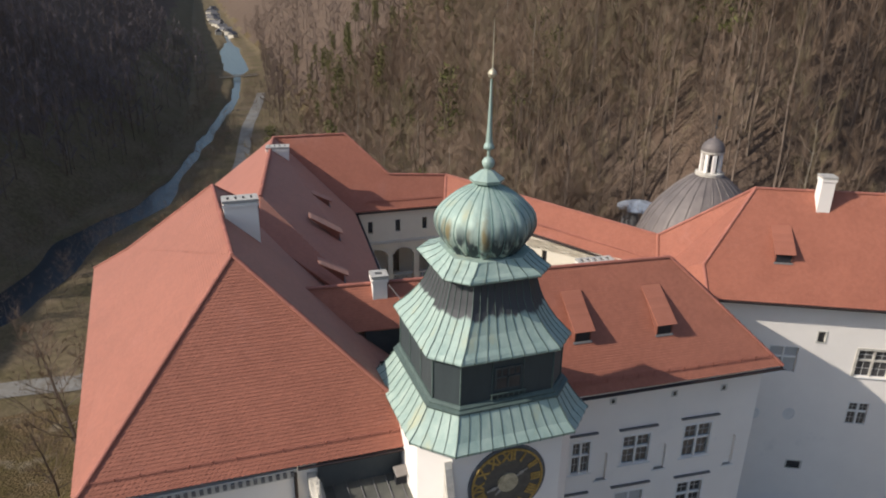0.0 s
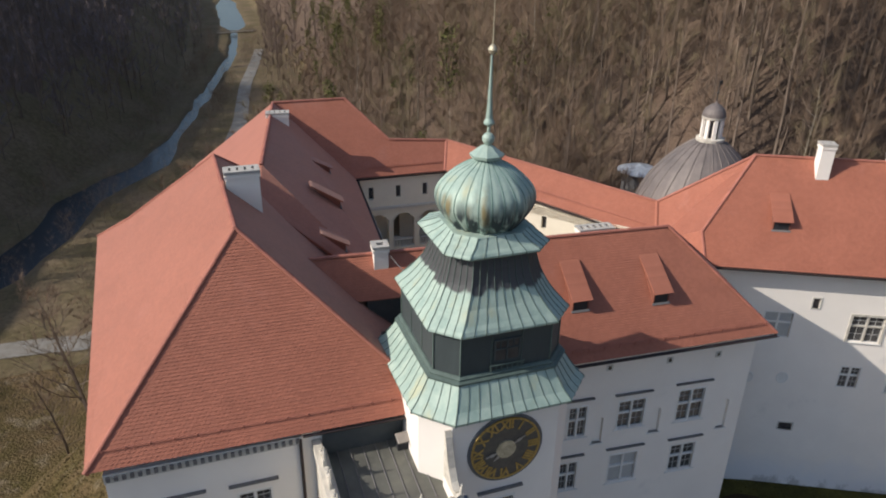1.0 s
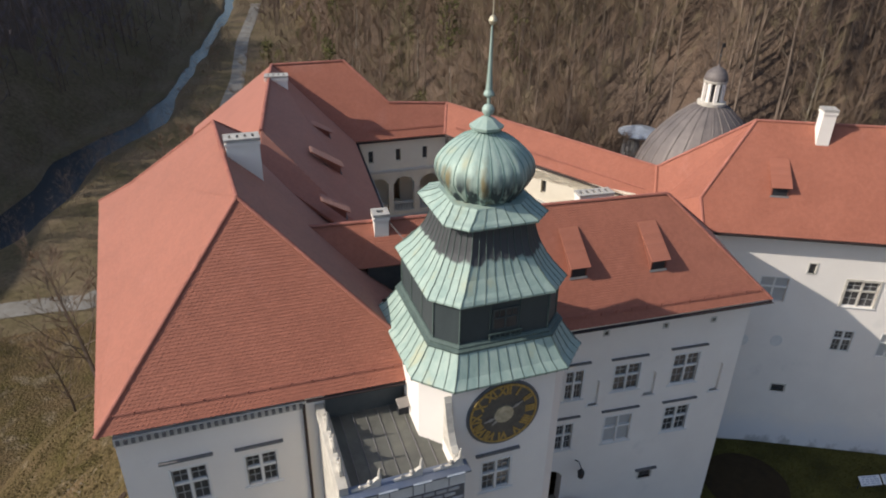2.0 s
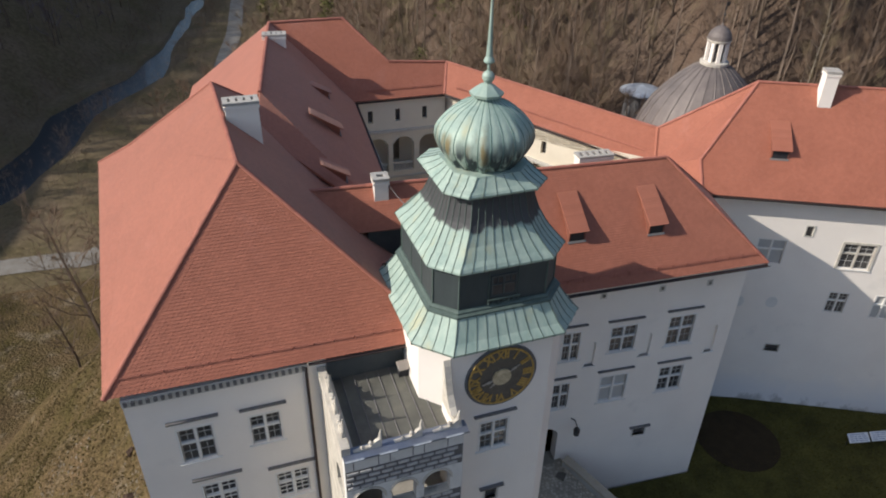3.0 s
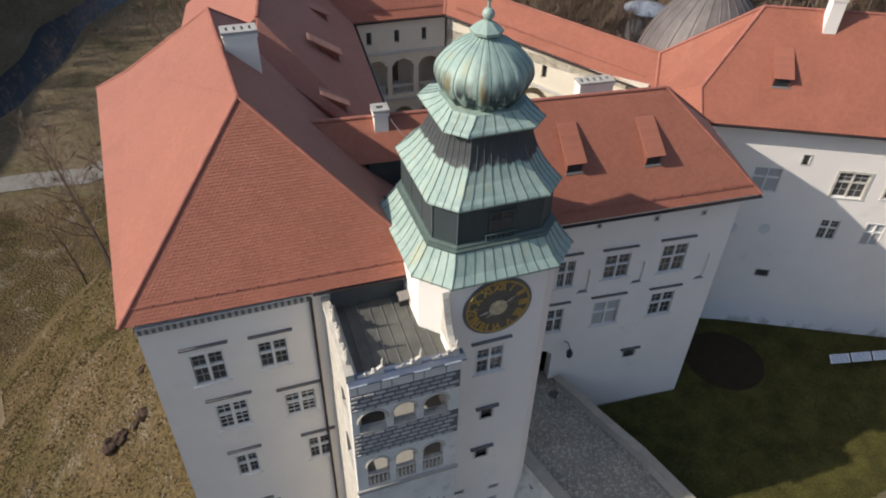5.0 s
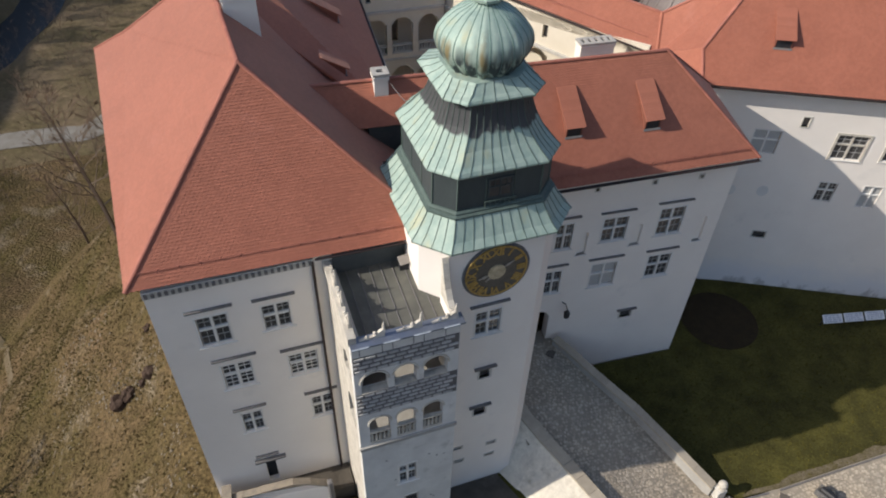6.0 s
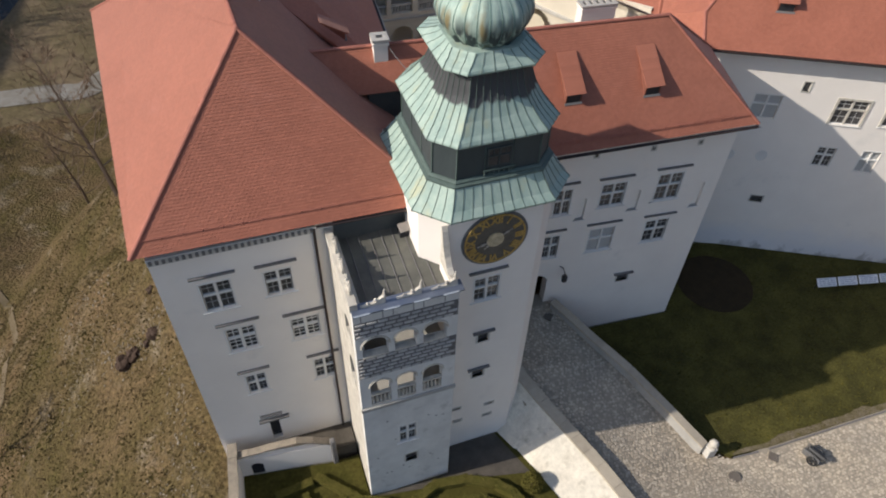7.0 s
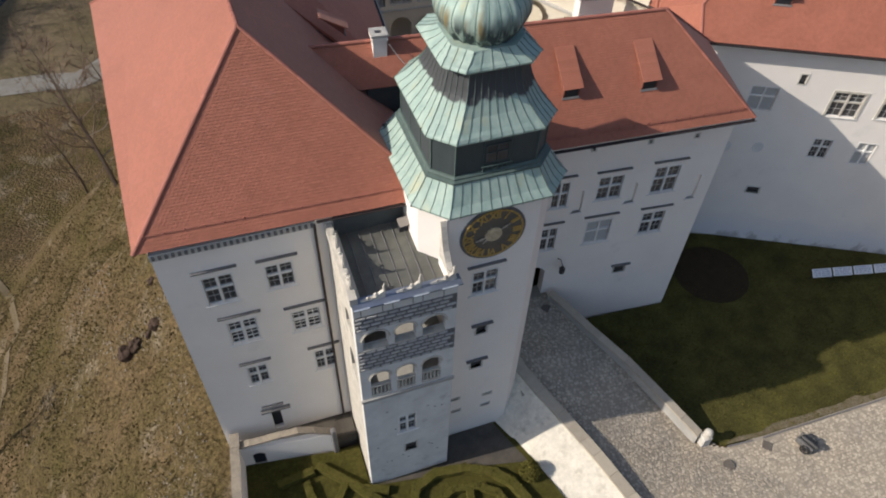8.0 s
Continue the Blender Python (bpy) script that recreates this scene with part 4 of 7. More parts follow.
chimney(se, 32.1, 29.75, 18.6, 22.4, 0.72, 0.72, -27, vents=2)
chimney(se, 35.9, 28.2, 19.5, 22.0, 0.9, 0.7, -27, vents=2)
o, u, v, n = plane_frame(S0, S1, HE)
dormer(se, o, u, v, n, 4.15, 2.35, 0.95, 2.3, 0.62), dormer(se, o, u, v, n, 11.3, 2.0, 0.95, 2.3, 0.62)

# ---- chapel with dome ----
chapel = thing("domed_chapel", "round chapel with dark metal dome and white lantern", "building")
CX, CY = 31.35, 38.5
bm = bmesh.new()
lathe(bm, [(4.5, 6), (4.4, 14.6), (4.55, 14.7), (4.55, 15.0)], CX, CY, 32)
part("drum", bm, PLASTER, chapel)
dome = [(4.58, 15.0), (4.48, 15.5), (4.14, 16.5), (3.64, 17.5), (2.98, 18.4), (2.19, 19.25), (1.38, 19.95), (0.88, 20.25)]
bm = bmesh.new()
lathe(bm, dome, CX, CY, 32)
dm = part("dome", bm, DOME_SHEET, chapel)
bm = bmesh.new()
for k in range(24):
    a = 2 * math.pi * k / 24
    tube(bm, [(CX + (r + 0.02) * math.cos(a), CY + (r + 0.02) * math.sin(a), z) for r, z in dome], 0.035, 4)
part("standing_seams", bm, DOME_SHEET, dm)["kind"] = "stuff"
Lz = lambda v: 20.25 + (v - 20.05) * 0.74
bm = bmesh.new()
lathe(bm, [(0.9, 20.0), (0.95, Lz(20.15)), (0.95, Lz(20.3)), (0.8, Lz(20.36))], CX, CY, 24)
part("lantern_base", bm, WHITE_STONE, chapel)
for k in range(8):
    a = 2 * math.pi * (k + 0.5) / 8
    bm = bmesh.new()
    m = pose(CX + 0.64 * math.cos(a), CY + 0.64 * math.sin(a), 0, 0, 0, math.degrees(a))
    box(bm, -0.09, 0.09, -0.12, 0.12, Lz(20.34), Lz(22.1), m)
    part("lantern_pier", bm, PLASTER, chapel)
bm = bmesh.new()
lathe(bm, [(0.48, Lz(20.34)), (0.48, Lz(22.05))], CX, CY, 16)
part("lantern_glazing", bm, GLASS, chapel)
bm = bmesh.new()
lathe(bm, [(0.73, Lz(22.05)), (0.78, Lz(22.15)), (0.8, Lz(22.3))], CX, CY, 24)
part("lantern_cornice", bm, WHITE_STONE, chapel)
bm = bmesh.new()
lathe(bm, [(0.79, Lz(22.28)), (0.76, Lz(22.6)), (0.62, Lz(23.0)), (0.38, Lz(23.3)), (0.1, Lz(23.5)), (0.04, Lz(23.7))], CX, CY, 24)
part("lantern_cap", bm, DOME_SHEET, chapel)
bm = bmesh.new()
tube(bm, [(CX, CY, Lz(23.6)), (CX, CY, 24.3)], 0.03, 6)
lathe(bm, [(0.02, 23.4), (0.1, 23.5), (0.02, 23.6)], CX, CY, 10), box(bm, CX - 0.02, CX + 0.22, CY - 0.02, CY + 0.02, 24.05, 24.3)
part("finial", bm, IRON, chapel)

# small bastion roof behind the courtyard
bast = thing("bastion", "low round stone bastion with pale grey metal roof", "bastion")
bm = bmesh.new()
lathe(bm, [(1.6, 6), (1.6, 11.99)], 38.2, 55.2, 20)
part("wall", bm, HOOD, bast)
bm = bmesh.new()
lathe(bm, [(2.1, 12.0), (2.15, 12.15), (1.2, 12.5), (0.1, 12.75)], 38.2, 55.2, 14)
part("roof", bm, DISC, bast)

# ---- clock tower ----
tower = thing("clock_tower", "white clock tower with green copper tiers and onion dome", "tower")
TX, TY = 6.9, 20.6
body = [(4.85, 17.74), (8.78, 17.74), (9.55, 18.5), (9.55, 23.4), (3.95, 23.4), (3.95, 18.6)]
th = [(1.28, 2.4, 13.35, 14.78), (1.65, 2.2, 10.3, 10.88), (1.55, 2.15, 7.45, 8.0), (0.62, 1.08, 4.84, 4.97), (0.74, 1.2, 3.6, 3.73), (2.46, 2.92, 4.48, 4.61), (2.42, 2.88, 3.4, 3.53)]
_, mt = wall("wall", body[0], body[1], 0.0, 18.9, 0.5, th, PLASTER, tower)
for a, b in zip(body[1:], body[2:] + body[:1]):
    wall("wall", a, b, 0.0, 18.9, 0.5, [], PLASTER, tower)
window(tower, mt, *th[0])
small_window(tower, mt, *th[1], hood=True), small_window(tower, mt, *th[2], hood=True)
for h in th[3:]:
    small_window(tower, mt, *h)
# clock face
cl = (1.95, 17.05)
bm = bmesh.new()


def disc(bm, m, s, z, r0, r1, d0, d1, n=48):
    for k in range(n):
        a, b = 2 * math.pi * k / n, 2 * math.pi * (k + 1) / n
        q = [(r, t, d) for d in (d0, d1) for r, t in ((r0, a), (r1, a), (r1, b), (r0, b))]
        vs = [bm.verts.new(m @ Vector((s + r * math.cos(t), d, z + r * math.sin(t)))) for r, t, d in q]
        for f in ((0, 1, 2, 3), (7, 6, 5, 4), (1, 5, 6, 2), (0, 3, 7, 4)):
            bm.faces.new([vs[i] for i in f])
    bmesh.ops.remove_doubles(bm, verts=bm.verts, dist=0.0005)


disc(bm, mt, *cl, 0.02, 1.40, 0.0, 0.05)
clock = part("clock_face", bm, DIAL_GREY, tower, "round black and gilt clock dial")
bm = bmesh.new()
disc(bm, mt, *cl, 0.36, 1.22, 0.05, 0.07)
part("dial_field", bm, DIAL, clock)
bm = bmesh.new()
disc(bm, mt, *cl, 1.22, 1.29, 0.05, 0.1)
part("gilt_ring", bm, GILT, clock)
bm = bmesh.new()
disc(bm, mt, *cl, 0.02, 0.36, 0.05, 0.13)
part("centre_boss", bm, BRASS, clock)
NUM = ("XII", "I", "II", "III", "IIII", "V", "VI", "VII", "VIII", "IX", "X", "XI")
for k, text in enumerate(NUM):
    a = math.pi / 2 - 2 * math.pi * k / 12
    cu = bpy.data.curves.new("numeral", "FONT")
    cu.body, cu.align_x, cu.align_y, cu.size, cu.extrude, cu.offset = text, "CENTER", "CENTER", 0.56, 0.012, 0.02
    ob = new("numeral", cu)
    c = mt @ Vector((cl[0] + 1.0 * math.cos(a), 0.085, cl[1] + 1.0 * math.sin(a)))
    ob.matrix_world = Matrix.Translation(c) @ pose(0, 0, 0, 90, 0, 0) @ pose(0, 0, 0, 0, 0, math.degrees(a) - 90) @ Matrix.Diagonal((0.72, 0.86, 1, 1))
    dep = bpy.context.evaluated_depsgraph_get()
    me = bpy.data.meshes.new_from_object(ob.evaluated_get(dep))
    mw = ob.matrix_world.copy()
    bpy.data.objects.remove(ob)
    me.materials.clear(), me.materials.append(GILT)
    me.transform(mw)
    nb = new("numeral", me)
    nb.parent = clock
for name, ang, ln, wd in (("hour_hand", 32.0, 0.8, 0.05), ("minute_hand", 196.0, 0.78, 0.06), ("counterweight", 222.0, 0.6, 0.05)):
    bm = bmesh.new()
    m = mt @ Matrix.Translation((cl[0], 0.11, cl[1])) @ Matrix.Rotation(-math.radians(ang), 4, "Y")
    box(bm, 0, ln, 0, 0.015, -wd / 2, wd / 2, m), box(bm, ln * 0.6, ln * 0.78, 0.001, 0.018, -wd, wd, m)
    part(name, bm, DIAL_RAY, clock)


def ring(hw, hf, z):
    back = 0.42 if hw > 1.9 else 0.42 * max(0.0, (hw - 1.4) / 0.5)
    return [(TX + x, TY + y + (back if y > 0 else 0.0), z) for x, y in ((-hf, -hw), (hf, -hw), (hw, -hf), (hw, hf), (hf, hw), (-hf, hw), (-hw, hf), (-hw, -hf))]


def loft(profile, mat, name, parent, seams=None, seam_r=0.014, caps=(True, True), label="", wobble=0.0):
    """Faceted shell through eight-cornered rings, with standing seams up the facets."""
    bm = bmesh.new()
    rings = [ring(*p) for p in profile]
    if wobble:
        rr = random.Random(3)
        rings = [[(x + rr.uniform(-wobble, wobble), y + rr.uniform(-wobble, wobble), z) for x, y, z in r] for r in rings]
    vs = [[bm.verts.new(p) for p in r] for r in rings]
    for a, b in zip(vs, vs[1:]):
        for k in range(8):
            bm.faces.new((a[k], a[(k + 1) % 8], b[(k + 1) % 8], b[k]))
    if caps[0]:
        bm.faces.new(vs[0][::-1])
    if caps[1]:
        bm.faces.new(vs[-1])
    ob = part(name, bm, mat, parent, label)
    if seams:
        for k in range(8):
            count = seams[k % 2]
            for i in range(count):
                t = i / count
                pts = []
                for r in rings:
                    p = Vector(r[k]).lerp(Vector(r[(k + 1) % 8]), t)
                    c = Vector((TX, TY, p.z))
                    pts.append(p + (p - c).normalized() * 0.012)
                bm = bmesh.new()
                tube(bm, pts, seam_r * (1.5 if i == 0 else 1), 4)
                part("standing_seam", bm, SEAM_DARK, ob)
    return ob


def smooth(profile, n=3):
    """Extra rings on a soft curve through the given ones."""
    out = []
    P = [Vector(p) for p in profile]
    for i in range(len(P) - 1):
        p0, p1, p2, p3 = P[max(i - 1, 0)], P[i], P[i + 1], P[min(i + 2, len(P) - 1)]
        for k in range(n):
            t = k / n
            out.append(tuple(0.5 * ((2 * p1) + (p2 - p0) * t + (2 * p0 - 5 * p1 + 4 * p2 - p3) * t * t + (3 * p1 - p0 - 3 * p2 + p3) * t ** 3)))
    return out + [tuple(P[-1])]


loft([(3.22, 2.08, 18.66), (3.24, 2.1, 18.76), (2.98, 1.95, 19.0), (2.74, 1.82, 19.35), (2.52, 1.72, 19.7)], COPPER, "lower_roof", tower, (10, 4), 0.012)
loft([(2.5, 1.72, 19.68), (2.56, 1.76, 19.72), (2.56, 1.76, 19.78), (2.45, 1.69, 19.82), (2.45, 1.69, 19.88), (2.36, 1.65, 19.94)], SEAM_DARK, "cornice", tower, label="dark green copper cornice")
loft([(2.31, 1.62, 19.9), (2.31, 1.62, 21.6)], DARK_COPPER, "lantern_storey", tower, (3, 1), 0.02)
loft(smooth([(2.5, 1.66, 21.44), (2.54, 1.69, 21.56), (2.24, 1.46, 21.9), (1.95, 1.24, 22.3), (1.7, 1.06, 22.8), (1.53, 0.96, 23.4), (1.47, 0.93, 23.9)]), COPPER_BARE, "middle_roof", tower, (8, 4), 0.012, label="concave copper roof tier with dark streaks", wobble=0.01)
loft(smooth([(1.8, 1.17, 23.8), (1.84, 1.2, 23.9), (1.6, 0.98, 24.1), (1.36, 0.75, 24.35)]), COPPER, "upper_skirt", tower, (5, 3), 0.012, wobble=0.012)
onion = smooth([(1.1, 0.0, 24.12), (1.22, 0.0, 24.38), (1.47, 0.0, 24.7), (1.62, 0.0, 25.0), (1.65, 0.0, 25.25), (1.58, 0.0, 25.55), (1.36, 0.0, 25.85), (1.0, 0.0, 26.15), (0.57, 0.0, 26.38), (0.33, 0.0, 26.55)])
GORES = 24


def onion_point(a, r, z):
    """Flat-sided gores between seams, buckled into folds towards the foot."""
    side = (a + math.pi / 8) % (math.pi / 4) - math.pi / 8
    wide = 0.55 * math.cos(math.pi / 8) / math.cos(side) + 0.45
    flute = abs(math.sin(a * GORES / 2))
    low = min(1.0, max(0.0, (25.1 - z) / 0.8))
    fold = 0.075 * low * math.sin(low * math.pi) * math.sin(a * 9 + 3.1 * math.sin(a * 3)) + 0.05 * low * (flute - 0.5)
    rr = r * (wide + 0.022 * flute) + fold
    return Vector((TX + rr * math.cos(a), TY + rr * math.sin(a), z + 0.02 * math.sin(5 * a) * low))


bm = bmesh.new()
steps = GORES * 4
rings = [[bm.verts.new(onion_point(2 * math.pi * k / steps, r, z)) for k in range(steps)] for r, _, z in onion]
for a, b in zip(rings, rings[1:]):
    for k in range(steps):
        bm.faces.new((a[k], a[(k + 1) % steps], b[(k + 1) % steps], b[k]))
bm.faces.new(rings[0][::-1]), bm.faces.new(rings[-1])
dome_top = part("onion_dome", bm, COPPER_ONION, tower, "ribbed green copper onion dome with folded foot")
dome_top.data.polygons.foreach_set("use_smooth", [True] * len(dome_top.data.polygons))
for k in range(GORES):
    a = 2 * math.pi * k / GORES
    bm = bmesh.new()
    tube(bm, [onion_point(a, r + 0.008, z) for r, _, z in onion], 0.015, 4)
    part("standing_seam", bm, COPPER_SEAM, dome_top)
loft([(0.36, 0.15, 26.5), (0.5, 0.21, 26.56), (0.52, 0.22, 26.66), (0.24, 0.1, 26.88), (0.1, 0.04, 26.95)], COPPER, "collar", tower)
bm = bmesh.new()
lathe(bm, [(0.07, 26.9), (0.07, 26.97), (0.15, 27.0), (0.2, 27.1), (0.2, 27.2), (0.14, 27.3), (0.05, 27.35), (0.05, 27.55), (0.17, 27.62), (0.17, 27.68), (0.11, 27.8), (0.08, 28.2), (0.05, 29.0), (0.03, 29.75)], TX + 0.03, TY, 14)
part("spire", bm, COPPER, tower)
bm = bmesh.new()
lathe(bm, [(0.02, 29.76), (0.1, 29.8), (0.145, 29.9), (0.1, 30.0), (0.03, 30.06), (0.022, 30.1), (0.006, 31.5)], TX + 0.05, TY, 12)
part("gilt_ball", bm, BRASS, tower, "pale gilt ball and needle")
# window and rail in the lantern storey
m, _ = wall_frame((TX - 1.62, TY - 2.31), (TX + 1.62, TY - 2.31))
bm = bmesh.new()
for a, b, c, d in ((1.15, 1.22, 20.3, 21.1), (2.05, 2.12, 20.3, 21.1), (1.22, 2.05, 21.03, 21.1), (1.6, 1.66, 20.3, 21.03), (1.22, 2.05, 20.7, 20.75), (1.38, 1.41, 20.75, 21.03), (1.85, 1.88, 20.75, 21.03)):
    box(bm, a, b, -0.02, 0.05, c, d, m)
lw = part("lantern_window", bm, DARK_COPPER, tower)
bm = bmesh.new()
box(bm, 1.22, 2.05, 0.003, 0.015, 20.3, 21.03, m)
part("pane", bm, GLASS, lw)
bm = bmesh.new()
for i in range(7):
    tube(bm, [m @ Vector((1.05 + i * 0.19, 0.1, 19.95)), m @ Vector((1.05 + i * 0.19, 0.1, 20.15))], 0.022, 6)
box(bm, 1.0, 2.25, 0.07, 0.13, 20.15, 20.185, m)
part("rail", bm, SEAM_DARK, lw)

# ---- loggia ----
log = thing("loggia", "three-storey stone loggia annex with arcades and ornate parapet", "loggia")
LX0, LX1, LY = 0.68, 4.86, 16.3
UA, LA = ((0.26, 1.31), (1.57, 2.46), (2.75, 3.73)), ((0.44, 1.32), (1.6, 2.42), (2.73, 3.6))
ups = [arch_holes(a, b, 13.5, 14.67) for a, b in UA]
los = [arch_holes(a, b, 9.9, 11.73) for a, b in LA]
wins = [(1.62, 2.42, 5.98, 7.42), (1.87, 2.48, 3.9, 4.62)]
_, ml = wall("wall", (LX0, LY), (LX1, LY), 0.6, 16.4, 0.35, [h for a in ups + los for h in a] + wins, PLASTER_WORN, log)
_, mls = wall("wall", (LX0, 20.55), (LX0, LY + 0.355), 0.6, 16.4, 0.4, arch_holes(2.5, 3.6, 13.5, 14.67) + arch_holes(2.5, 3.6, 10.2, 11.9), WHITE_STONE, log)
wall("wall", (LX1 - 0.004, LY + 0.355), (LX1 - 0.004, 17.74), 0.6, 16.4, 0.3, [], PLASTER, log)
window(log, ml, *wins[0], hood=False), small_window(log, ml, *wins[1])
for z in (9.65, 12.3, 15.0):
    bm = bmesh.new()
    box(bm, LX0 + 0.4, LX1 - 0.05, LY + 0.35, 20.4, z, z + 0.2)
    part("floor_slab", bm, FLOOR_STONE, log)
# ledge under the lower arcade
bm = bmesh.new()
box(bm, -0.05, LX1 - LX0 + 0.06, 0.0, 0.1, 9.66, 9.8, ml), box(bm, -0.03, LX1 - LX0 + 0.04, 0.0, 0.06, 9.54, 9.66, ml)
part("string_course", bm, RAMP_STONE, log)
# painted-relief block bands; the dark ground stands for joints and block shadows
for z0, rows in ((12.05, 6), (14.78, 4)):
    bm = bmesh.new()
    box(bm, 0.02, LX1 - LX0 - 0.02, 0.0, 0.006, z0, z0 + rows * 0.235, ml)
    band = part("block_band", bm, JOINT, log, "dark band with raised grey stone blocks")
    proto = bmesh.new()
    box(proto, 0.0, 0.385, 0.007, 0.06, 0.05, 0.165)
    bmesh.ops.bevel(proto, geom=list(proto.edges), offset=0.012, segments=1, affect="EDGES")
    me = bpy.data.meshes.new("block")
    bmesh.ops.recalc_face_normals(proto, faces=proto.faces)
    proto.to_mesh(me), proto.free()
    me.materials.append(BLOCK)
    for r in range(rows):
        for c in range(11):
            s = 0.06 + c * 0.44 + 0.15 * (r % 3)
            if s + 0.41 > LX1 - LX0 - 0.03:
                continue
            if c == 0 and r % 3:
                end = new("block", me)
                end.parent = band
                end.matrix_world = ml @ Matrix.Translation((0.03, 0, z0 + r * 0.235 + 0.02)) @ Matrix.Diagonal((0.33 * (r % 3), 1, 1, 1))
            b = new("block", me)
            b.parent = band
            b.matrix_world = ml @ Matrix.Translation((s, 0, z0 + r * 0.235 + 0.02))
# pilasters with joints under the parapet
bm = bmesh.new()
for s in (0.3, 1.15, 1.55, 2.35, 2.75, 3.6):
    box(bm, s - 0.015, s + 0.015, 0, 0.012, 15.75, 16.32, ml)
part("panel_joint", bm, HOOD, log)
# arch mouldings and balusters
for arches, z1, half in ((UA, 14.67, 0), (LA, 11.73, 1)):
    for a, b in arches:
        bm = bmesh.new()
        r = (b - a) / 2 + 0.05
        pts = [ml @ Vector(((a + b) / 2 + r * math.cos(math.pi * k / 12), 0.02, z1 - (b - a) / 2 + r * math.sin(math.pi * k / 12))) for k in range(13)]
        tube(bm, pts, 0.045, 5)
        part("archivolt", bm, WHITE_STONE, log)
        if half:
            bm = bmesh.new()
            box(bm, a, b, -0.14, 0.02, 9.9, 10.02, ml)
            bl = part("balustrade", bm, WHITE_STONE, log)
            bm = bmesh.new()
            box(bm, a, b, -0.14, 0.03, 10.62, 10.72, ml)
            part("handrail", bm, WHITE_STONE, bl)
            for i in range(5):
                s = a + (b - a) * (i + 0.5) / 5
                bm = bmesh.new()
                c = ml @ Vector((s, -0.05, 0))
                lathe(bm, [(0.045, 10.02), (0.065, 10.2), (0.03, 10.4), (0.045, 10.62)], c.x, c.y, 8)
                part("baluster", bm, WHITE_STONE, bl)
        else:
            bm = bmesh.new()
            box(bm, a, b, -0.28, 0.04, 13.46, 13.52, ml)
            part("sill", bm, WHITE_STONE, log)
# flat roof in lead sheets with rolls, the parapet, its flashing and crest
bm = bmesh.new()
slab(bm, [(LX0 + 0.2, LY + 0.25, 15.92), (LX1 - 0.02, LY + 0.25, 15.92), (LX1 - 0.02, 20.5, 16.15), (LX0 + 0.2, 20.5, 16.15)], 0.1)
lead = part("flat_roof", bm, SHEET, log, "weathered grey lead-sheet roof")
for i in range(8):
    x = LX0 + 0.75 + i * 0.46
    bm = bmesh.new()
    tube(bm, [(x, LY + 0.4, 15.945), (x + 0.03, 20.45, 16.17)], 0.022, 5)
    part("sheet_roll", bm, HOOD, lead)
# dark strip on the wall stands in for the eave's deep shade
bm = bmesh.new()
box(bm, LX0 + 0.3, 3.9, 20.38, 20.47, 16.1, 17.15)
part("eave_shade_strip", bm, SHEET_AND_EAVE_SHADE, lead, "dark strip standing in for shade below the eave")
bm = bmesh.new()
box(bm, -0.02, LX1 - LX0 + 0.12, -0.34, 0.22, 16.4, 16.47, ml)
box(bm, 0.02, LX1 - LX0, 0.002, 0.05, 16.3, 16.398, ml)
flash = part("parapet_flashing", bm, CAP_METAL, log, "blue-grey metal parapet flashing")
# pale strips set in as the bright highlights along the flashing
for s0 in (0.0, 1.15, 2.3, 3.45):
    bm = bmesh.new()
    box(bm, s0, s0 + 0.62, 0.2, 0.27, 16.43, 16.475, ml)
    part("flashing_glint", bm, DISC, flash, "pale strip standing for a highlight on the flashing")
bm = bmesh.new()
box(bm, 0, 4.2, -0.24, 0.06, 16.4, 16.78, mls)
part("parapet_coping", bm, WHITE_STONE, log)


def volute(m, s, z, w, h, d0, d1):
    """A crest piece: two curling scrolls leaning on a small upright pinnacle."""
    bm = bmesh.new()
    n = 14
    out = []
    for i in range(n + 1):
        t = i / n
        out.append((s + w * t, z + h * (t ** 1.6) * (0.75 + 0.25 * math.sin(9 * t))))
    lo = [bm.verts.new(m @ Vector((a, d0, z))) for a, _ in out], [bm.verts.new(m @ Vector((a, d1, z))) for a, _ in out]
    hi = [bm.verts.new(m @ Vector((a, d0, b + 0.03))) for a, b in out], [bm.verts.new(m @ Vector((a, d1, b + 0.03))) for a, b in out]
    for i in range(n):
        bm.faces.new((lo[0][i], lo[0][i + 1], hi[0][i + 1], hi[0][i])), bm.faces.new((lo[1][i + 1], lo[1][i], hi[1][i], hi[1][i + 1]))
        bm.faces.new((hi[0][i], hi[0][i + 1], hi[1][i + 1], hi[1][i])), bm.faces.new((lo[0][i + 1], lo[0][i], lo[1][i], lo[1][i + 1]))
    bm.faces.new((lo[0][0], hi[0][0], hi[1][0], lo[1][0])), bm.faces.new((lo[0][n], lo[1][n], hi[1][n], hi[0][n]))
    tube(bm, [m @ Vector((s + w * 0.97, (d0 + d1) / 2, z + h * 0.6)), m @ Vector((s + w * 0.97, (d0 + d1) / 2, z + h * 1.45)), m @ Vector((s + w * 0.99, (d0 + d1) / 2, z + h * 2.0))], [0.07, 0.05, 0.02], 7)
    for t, r in ((0.3, 0.06), (0.62, 0.075)):
        c = m @ Vector((s + w * t, (d0 + d1) / 2, z + h * t ** 1.6 + 0.05))
        lathe(bm, [(0.01, c.z - r), (r * 0.8, c.z - r * 0.6), (r, c.z), (r * 0.8, c.z + r * 0.6), (0.01, c.z + r)], c.x, c.y, 8)
    return part("crest", bm, WHITE_STONE, log, "carved white stone parapet scroll")


